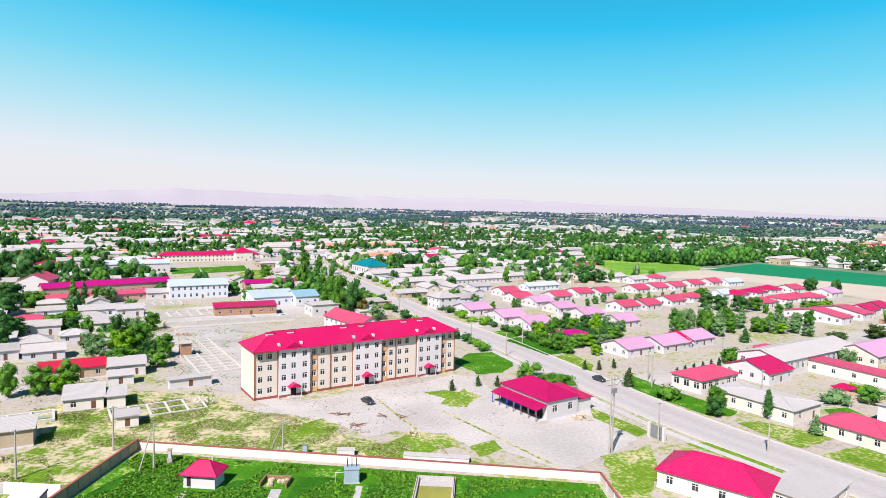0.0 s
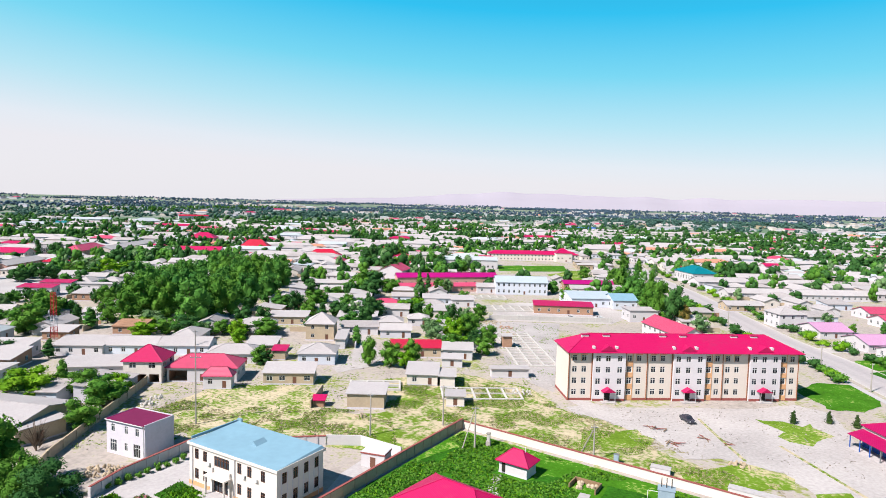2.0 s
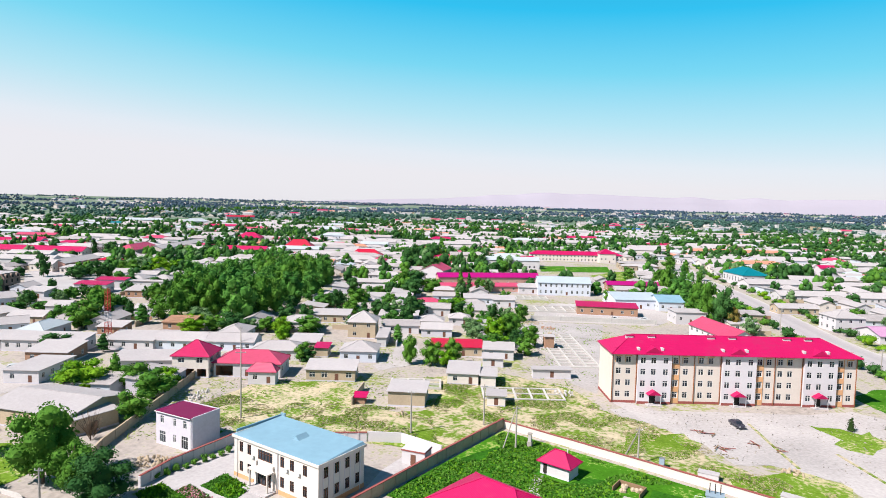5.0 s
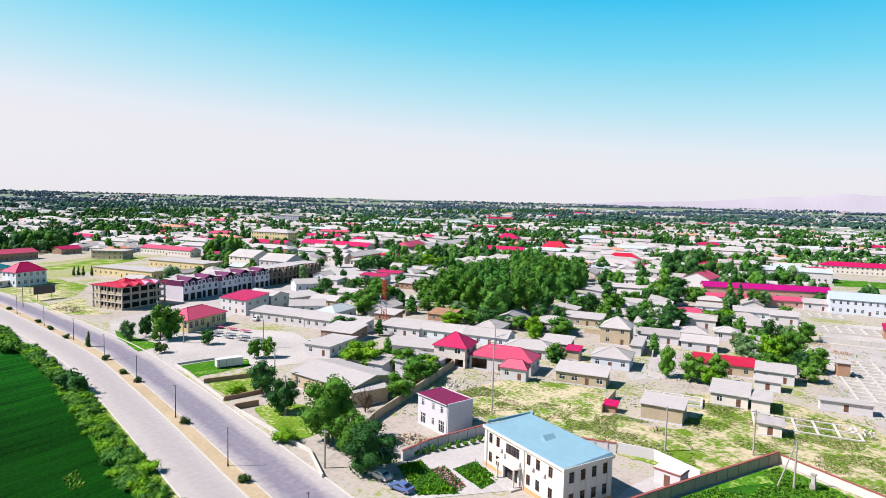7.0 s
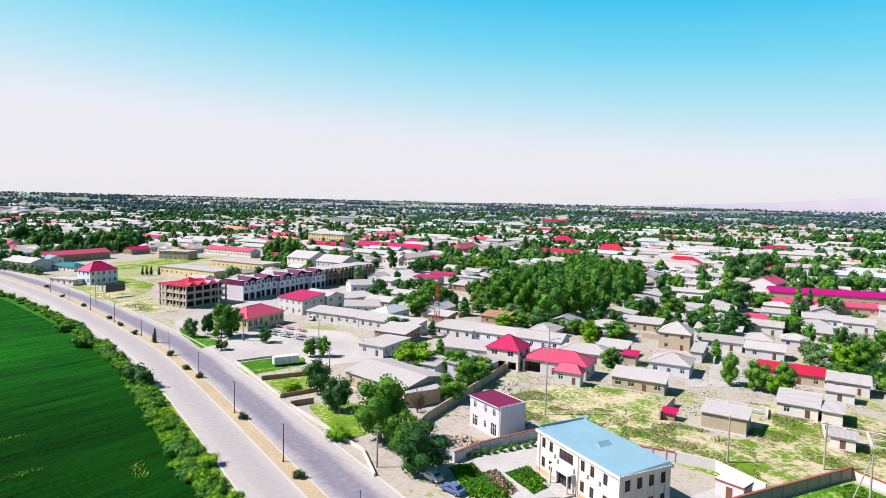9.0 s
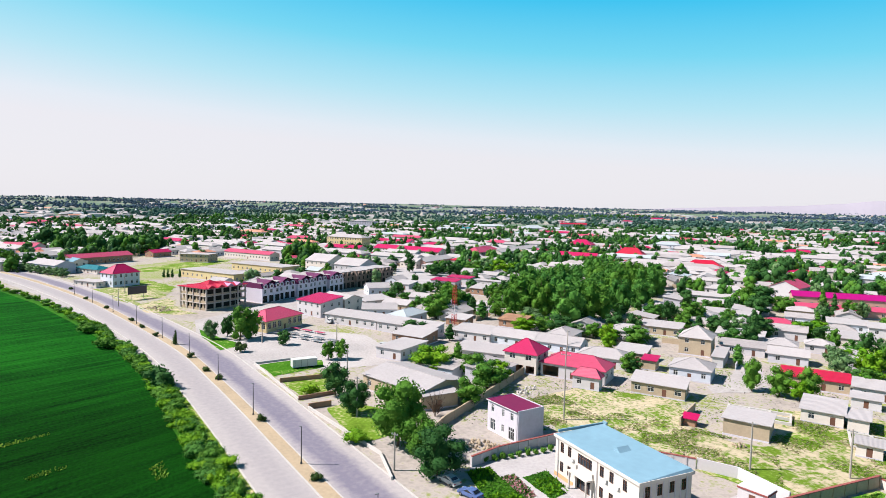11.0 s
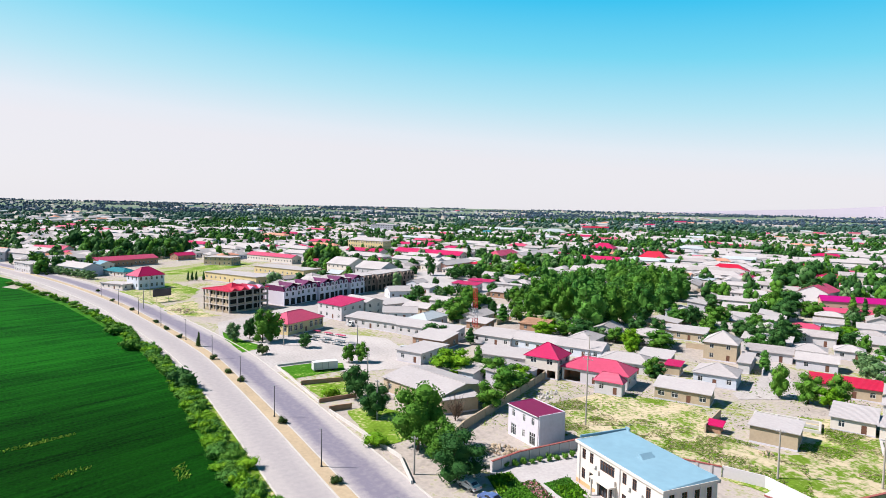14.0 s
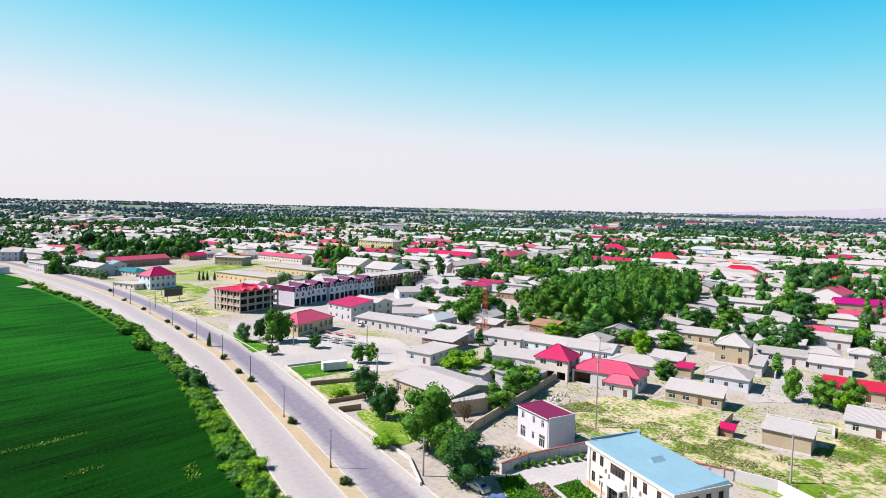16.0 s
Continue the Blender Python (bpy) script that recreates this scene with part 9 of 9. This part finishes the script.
# yard trees: those near by are trees of their own, the rest are woods
near_rows, mid_rows, far_rows, rim_rows = {}, {}, {}, {}
LEAF = ["leaf", "leafgrove", "leafdark", "leafdark", "leafgrove", "leafdark", "leafsilver"]
own = 0
for x, y, dist in yards:
    if not free_ground(x, y, 1.0, dist < 560):
        continue
    leaf, tall = rg.choice(LEAF), rg.uniform(4.5, 8.5)
    if inside((x, y), ESTATE) and rg.random() < 0.7:
        continue
    if dist < 300 and own < 30:
        own += 1
        tree(x, y, tall, rg.uniform(6, 9.5), rg.choice(("round", "round", "poplar")), leaf, 0.05, group="yard trees")
    elif dist < 340:
        near_rows.setdefault(leaf, []).append((x, y, tall, rg.uniform(5.5, 8.5)))
    elif dist < 620:
        mid_rows.setdefault(leaf, []).append((x, y, tall * rg.uniform(0.9, 1.5), rg.uniform(5, 9)))
    else:
        if rg.random() < 0.8:
            far_rows.setdefault(leaf if rg.random() < 0.4 else "leafdark", []).append((x, y, tall * rg.uniform(0.9, 1.8), rg.uniform(6, 12)))
# clumps and belts of tall trees between the quarters: from, to, depth, count, height
for (ax, ay), (bx, by), deep, n, tall in (
        ((-592, -46), (-580, 20), 16, 56, 15), ((-493, 109), (-488, 131), 12, 12, 14), ((-463, -73), (-459, -58), 8, 8, 13), ((-689, 346), (-682, 407), 40, 30, 12),
        ((-982, 373), (-984, 480), 60, 34, 13), ((-572, 472), (-563, 532), 30, 24, 11), ((-790, 745), (-787, 799), 50, 20, 13), ((-646, 722), (-643, 750), 20, 10, 16),
        ((-484, 591), (-472, 660), 40, 34, 13), ((-299, 417), (-289, 451), 24, 20, 14), ((-202, 257), (-197, 271), 8, 7, 8), ((-112, 629), (-72, 671), 20, 22, 12),
        ((-54, 475), (-13, 512), 16, 20, 12), ((15, 471), (30, 485), 10, 8, 12), ((-250, 350), (-236, 362), 14, 9, 13), ((-1374, 128), (-1430, 412), 130, 110, 17),
        ((-1520, 864), (-1690, 1724), 110, 150, 17), ((-357, 203), (-346, 244), 10, 12, 9), ((-76, 894), (-20, 961), 30, 18, 14), ((-671, -73), (-667, -50), 24, 12, 18),
        ((-383, 187), (-367, 202), 8, 6, 10), ((-900, 210), (-905, 300), 40, 26, 13), ((-760, 60), (-750, 150), 40, 24, 12), ((-760, 590), (-700, 650), 40, 22, 12),
        ((-1180, 20), (-1150, -120), 80, 40, 14), ((-400, 760), (-300, 820), 60, 40, 13), ((-250, 700), (-180, 740), 40, 26, 12), ((-560, 900), (-430, 980), 60, 44, 14),
        ((60, 560), (110, 600), 30, 16, 12), ((-160, 1000), (60, 1120), 60, 50, 14), ((200, 900), (420, 1000), 70, 60, 15), ((330, 720), (480, 640), 40, 40, 13)):
    for k in range(n):
        t = (k + rg.random()) / n
        x, y = ax + (bx - ax) * t + rg.uniform(-deep, deep) / 2, ay + (by - ay) * t + rg.uniform(-deep, deep) / 2
        if clear(x, y, 2.0):
            (mid_rows if x * x + y * y < 384400 else far_rows).setdefault(rg.choice(("leafdark", "leafdark", "leaf")), []).append((x, y, tall * rg.uniform(0.7, 1.15), tall * rg.uniform(0.55, 0.95)))
for k in range(800):
    az, r = radians(rg.uniform(-42, 108)), 430 + 1050 * rg.random() ** 0.7
    x, y = -math.sin(az) * r, math.cos(az) * r
    if any(inside((x, y), p) for p in OPEN) or near_line(x, y, EASTD, 14) or near_line(x, y, MIDD, 18) or not clear(x, y, 3):
        continue
    (mid_rows if r < 620 else far_rows).setdefault(rg.choice(LEAF), []).append((x, y, rg.uniform(5, 12), rg.uniform(5, 10)))
# the plain beyond: villages among trees, then long belts with bare fields between them
for k in range(5600):
    az, r = radians(rg.uniform(-42, 108)), 1250 + 1250 * rg.random() ** 1.2
    x, y = -math.sin(az) * r, math.cos(az) * r
    if noise.noise(Vector((x, y, 7)) * 0.004) > -0.2:
        # leaf colour steps bluer with distance, standing in for haze
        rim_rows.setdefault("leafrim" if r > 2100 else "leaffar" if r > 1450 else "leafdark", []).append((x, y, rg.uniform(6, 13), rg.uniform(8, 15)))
for k in range(240):
    az, r, turn, run = rg.uniform(-42, 108), 1700 + 2900 * rg.random(), rg.uniform(-22, 22), rg.uniform(90, 520)
    cx, cy, t0 = -math.sin(radians(az)) * r, math.cos(radians(az)) * r, radians(az + turn)
    for j in range(int(run / 8.5)):
        q = (j * 8.5 - run / 2)
        x, y = cx + q * math.cos(t0) + rg.uniform(-12, 12), cy + q * math.sin(t0) + rg.uniform(-12, 12)
        if x * x + y * y < 2.1e7:
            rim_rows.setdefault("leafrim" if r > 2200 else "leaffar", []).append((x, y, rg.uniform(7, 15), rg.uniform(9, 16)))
# windbreaks of tall poplars
for (ax, ay), (bx, by), n in (((150, 640), (245, 600), 40), ((250, 590), (332, 668), 40)):
    for k in range(n):
        t = (k + rg.random()) / n
        mid_rows.setdefault(rg.choice(("leafdark", "leafgrove", "leafgrove")), []).append((ax + (bx - ax) * t + rg.uniform(-9, 9), ay + (by - ay) * t + rg.uniform(-9, 9), rg.uniform(12, 18), rg.uniform(8, 11)))
for leaf, rows in near_rows.items():
    verts, faces = [], []
    for k, (x, y, tall, wide) in enumerate(rows):
        src, n0 = crown_mesh("round", k % 4), len(verts)
        src.verts.index_update()
        c, s = math.cos(k * 1.7), math.sin(k * 1.7)
        verts += [(x + (v.co.x * c - v.co.y * s) * wide, y + (v.co.x * s + v.co.y * c) * wide, (v.co.z * 0.95 + 0.03) * tall) for v in src.verts]
        faces += [tuple(n0 + v.index for v in f.verts) for f in src.faces]
    me = bpy.data.meshes.new("yard_trees")
    me.from_pydata(verts, [], faces)
    me.materials.append(M[leaf])
    tagged(new("yard_trees", me), f"{LEAF_WORDS[leaf]} fruit trees crowded between the houses", "trees", kind="stuff")
for leaf, rows in mid_rows.items():
    woods("town_trees", rows, leaf, f"{LEAF_WORDS[leaf]} garden trees between the houses", 7, 16, 0.06)
for leaf, rows in far_rows.items():
    woods("far_trees", rows, leaf, f"{LEAF_WORDS[leaf]} trees between far houses", 4, 7, 0.09)
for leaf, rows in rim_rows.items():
    woods("distant_woods", rows, leaf, "dark tree belts near the horizon, the farther ones tinted blue for haze", 2, 4, 0.13)

# garden trees of the estate
for (ax, ay), (bx, by), n, tall in (((93.3, 248.6), (129.9, 270.0), 13, 9.5), ((132.5, 257.7), (163.3, 271.4), 9, 7.5), ((100, 330), (160, 372), 8, 5.5), ((60, 312), (110, 345), 7, 5.5), ((160, 300), (215, 335), 8, 6), ((20, 300), (60, 330), 6, 5.5)):
    for k in range(n):
        t = (k + rg.random()) / n
        x, y = ax + (bx - ax) * t + rg.uniform(-5, 5), ay + (by - ay) * t + rg.uniform(-5, 5)
        if clear(x, y, 1.5):
            tree(x, y, tall * rg.uniform(0.7, 1.2), tall * rg.uniform(0.6, 0.9), rg.choice(("round", "round", "poplar")), rg.choice(("leaf", "leafsilver", "leafgrove")), 0.03, label="leafy garden tree between estate houses", group="estate trees")
rb = random.Random(64)
for k in range(60):
    x, y = rb.uniform(32, 84), rb.uniform(200, 268)
    if inside((x, y), BAND) and clear(x, y, 2.2) and not near_line(x, y, EASTD, 12):
        tree(x, y, rb.uniform(4, 7), rb.uniform(4.5, 7), "round", rb.choice(("leafdark", "leaf", "leafbright", "leafsilver")), 0.03, label="leafy garden tree between estate houses", group="estate garden trees")
# roadside bushes along the eastern road
for k, (x, y) in enumerate(EAST):
    if y > 215:
        for side in (-13.5, 12.5):
            tree(x - side * 0.85 + rg.uniform(-1.5, 1.5), y - side * 0.45 + rg.uniform(-2, 2), rg.uniform(2.5, 5), rg.uniform(4, 6), "bush", rg.choice(("leaf", "leafdark", "leafbright")), 0.0, "roadside_bush", "leafy green bush beside the road", "roadside bushes")


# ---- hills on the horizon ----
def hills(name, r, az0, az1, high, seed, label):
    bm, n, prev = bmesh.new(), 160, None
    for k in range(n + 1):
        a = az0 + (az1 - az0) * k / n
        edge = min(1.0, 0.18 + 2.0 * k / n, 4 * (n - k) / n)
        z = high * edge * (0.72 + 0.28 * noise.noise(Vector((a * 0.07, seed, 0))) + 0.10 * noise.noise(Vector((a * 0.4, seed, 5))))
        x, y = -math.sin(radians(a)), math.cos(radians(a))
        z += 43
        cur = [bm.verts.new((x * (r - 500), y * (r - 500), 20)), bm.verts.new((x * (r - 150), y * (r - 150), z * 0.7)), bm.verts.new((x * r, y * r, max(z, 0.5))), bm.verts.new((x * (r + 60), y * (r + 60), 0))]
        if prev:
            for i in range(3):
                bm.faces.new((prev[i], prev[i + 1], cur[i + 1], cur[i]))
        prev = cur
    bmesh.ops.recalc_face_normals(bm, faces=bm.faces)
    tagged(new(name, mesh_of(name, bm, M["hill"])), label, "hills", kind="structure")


hills("backdrop_hills", 4780, -36, 46, 128, 2.0, "dry hills along the horizon, tinted pale lilac for haze")


# ---- leaves and tufts on the ground ----
def blades(name, polys, n, size, tall, leaf, label, seed, keep=None, avoid=()):
    """Many small blades strewn over pieces of ground, but for the rectangles to avoid."""
    r, rows = random.Random(seed), []
    areas = [abs(sum(a[0] * b[1] - b[0] * a[1] for a, b in zip(p, p[1:] + p[:1]))) / 2 for p in polys]
    for p, area in zip(polys, areas):
        want, got, tries = int(n * area / sum(areas)), 0, 0
        x0, x1, y0, y1 = min(q[0] for q in p), max(q[0] for q in p), min(q[1] for q in p), max(q[1] for q in p)
        while got < want and tries < want * 12:
            tries += 1
            x, y = r.uniform(x0, x1), r.uniform(y0, y1)
            if keep is not None and noise.noise(Vector((x, y, seed)) * 0.16) < keep:
                continue
            if any(x0a < x < x1a and y0a < y < y1a for x0a, y0a, x1a, y1a in avoid):
                continue
            if inside((x, y), p):
                rows.append((x, y))
                got += 1
    if not rows:
        return
    g = np.random.RandomState(seed)
    c = np.array(rows)
    k = len(c)
    ang = g.rand(k) * 6.283
    a = np.stack([np.cos(ang), np.sin(ang), g.normal(size=k) * 0.3], 1) * (size * (0.5 + g.rand(k, 1)))
    up = np.stack([g.normal(size=k) * 0.5, g.normal(size=k) * 0.5, 0.4 + g.rand(k)], 1) * (tall * (0.5 + g.rand(k, 1)))
    o = np.concatenate([c, np.full((k, 1), 0.06)], 1)
    v = np.stack([o - a, o + a, o + a * 0.7 + up, o - a * 0.7 + up], 1).reshape(-1, 3)
    me = bpy.data.meshes.new(name)
    me.vertices.add(4 * k)
    me.vertices.foreach_set("co", v.astype(np.float32).ravel())
    me.loops.add(4 * k)
    me.loops.foreach_set("vertex_index", np.arange(4 * k, dtype=np.int32))
    me.polygons.add(k)
    me.polygons.foreach_set("loop_start", np.arange(0, 4 * k, 4, dtype=np.int32))
    me.update(calc_edges=True)
    me.materials.append(M[leaf])
    tagged(new(name, me), label, "plants", kind="stuff")


GARDEN = [(-58.5, 116.5), (28.5, 107.5), (29.5, 80), (-60.5, 80)]
KEPT = [(-4.4, 80, 3.2, 109), (-17.2, 105, -13.6, 109), (-14.2, 80, -12.3, 106), (-28.9, 80, -25, 104), (-31, 103.2, -26, 107.2), (-44.5, 101.5, -37.5, 107.5), (-50, 71, -31, 90)]
LOTS = [[(-58, 121), (-12, 117), (2, 120), (0, 130), (-12, 131), (-24, 134), (-30, 140), (-45, 143), (-60, 152), (-78, 150), (-95, 128), (-80, 118)], [(-112, 100), (-128, 98), (-118, 78), (-96, 84), (-82, 100), (-66, 103), (-78, 118), (-95, 112)]]
M["weedleaf"] = leaves("weed_leaves", (0.0903, 0.1935, 0.0129), (0.1935, 0.2774, 0.0387))
M["drytuft"] = leaves("dry_straw_tufts", (0.25, 0.215, 0.11), (0.37, 0.33, 0.21))
blades("vegetable_leaves", [GARDEN], 26000, 0.2, 0.2, "leaf", "dense green vegetable leaves in garden beds", 3, -0.22, KEPT)
blades("vegetable_leaves", [GARDEN], 9000, 0.2, 0.2, "leafbright", "pale green vegetable leaves in garden beds", 4, -0.1, KEPT)
blades("weeds", LOTS, 26000, 0.24, 0.07, "weedleaf", "green weeds on vacant lots", 5, 0.08)
blades("dry_tufts", LOTS, 12000, 0.22, 0.12, "drytuft", "straw-coloured dry tufts on vacant lots", 6, -0.05)
M["pinkpetal"] = leaves("pink_petals", (0.3871, 0.0645, 0.1290), (0.4839, 0.2903, 0.2903))
FLOWERS = [(-89.6, 61.0), (-89.8, 63.9), (-81.3, 62.6), (-80.7, 60.3)]
blades("flowers", [FLOWERS], 420, 0.16, 0.2, "pinkpetal", "pink and white flowers in a bed by the office house", 8)
blades("flower_leaves", [FLOWERS], 800, 0.15, 0.16, "leaf", "green leaves of a flower bed by the office house", 9)
for k in range(9):
    tree(-96.4 + 0.12 * k + 0.2 * (k % 2), 62.0 + 1.75 * k, 1.3 + 0.3 * (k % 3), 1.3, "bush", "leaf", 0.0, "garden_shrub", "small green shrub along a white yard wall", "shrubs along the wall")
# stones and clods strewn over the bare ground
GROUNDS = [[(-64, 150), (-44, 149), (10, 186), (24, 172), (28, 146), (2, 128), (-40, 134)], [(-108, 190), (-64, 152), (-52, 160), (-50, 176), (-66, 230), (-92, 245), (-112, 232)], [(-118, 66), (-98, 82), (-80, 98), (-92, 112), (-140, 104)], [(-185, 50), (-214, 62), (-200, 84), (-170, 80)], [(-150, 104), (-96, 112), (-70, 150), (-96, 182), (-170, 150)]]
M["stone"] = leaves("pale_stones", (0.2323, 0.2000, 0.1806), (0.4000, 0.3677, 0.3419))
M["clod"] = leaves("dark_clods", (0.1032, 0.0839, 0.0645), (0.1935, 0.1613, 0.1355))
blades("strewn_stones", GROUNDS[:3] + GROUNDS[4:], 2600, 0.16, 0.16, "stone", "pale stones strewn over bare dusty ground", 12, -0.1)
blades("strewn_clods", GROUNDS[:3] + GROUNDS[4:], 1600, 0.12, 0.10, "clod", "dark clods and litter on bare dusty ground", 13, -0.1)
blades("yard_weeds", GROUNDS[1:3] + GROUNDS[4:], 4000, 0.2, 0.14, "weedleaf", "sparse weeds on bare dusty ground", 14, 0.16)
BEDS = [[(-94.0, 56.7), (-93.9, 61.3), (-79.8, 60.3), (-82.8, 54.1)], [(-87.9, 64.4), (-88.5, 69.9), (-80.5, 68.8), (-79.2, 64.2)]]
blades("lawn_tufts", BEDS, 3600, 0.13, 0.14, "leaf", "tufted green grass by the office house", 15)
blades("lawn_tufts", BEDS, 900, 0.16, 0.3, "leafbright", "bright leafy plants by the office house", 16, 0.0)
STREAKS = [[(-137.3, -24.4), (-139.8, -17.7), (-143.1, -11.0), (-142.0, -10.7), (-138.2, -17.4), (-135.2, -24.0)], [(-121.6, -12.3), (-124.6, -6.5), (-123.2, -6.2), (-119.8, -11.9)], [(-117.1, 6.4), (-120.1, 8.7), (-112.8, 9.4), (-110.9, 7.7)]]
blades("straw_streaks", STREAKS, 420, 0.14, 0.26, "weedleaf", "pale straw streaks in the crop field", 18)
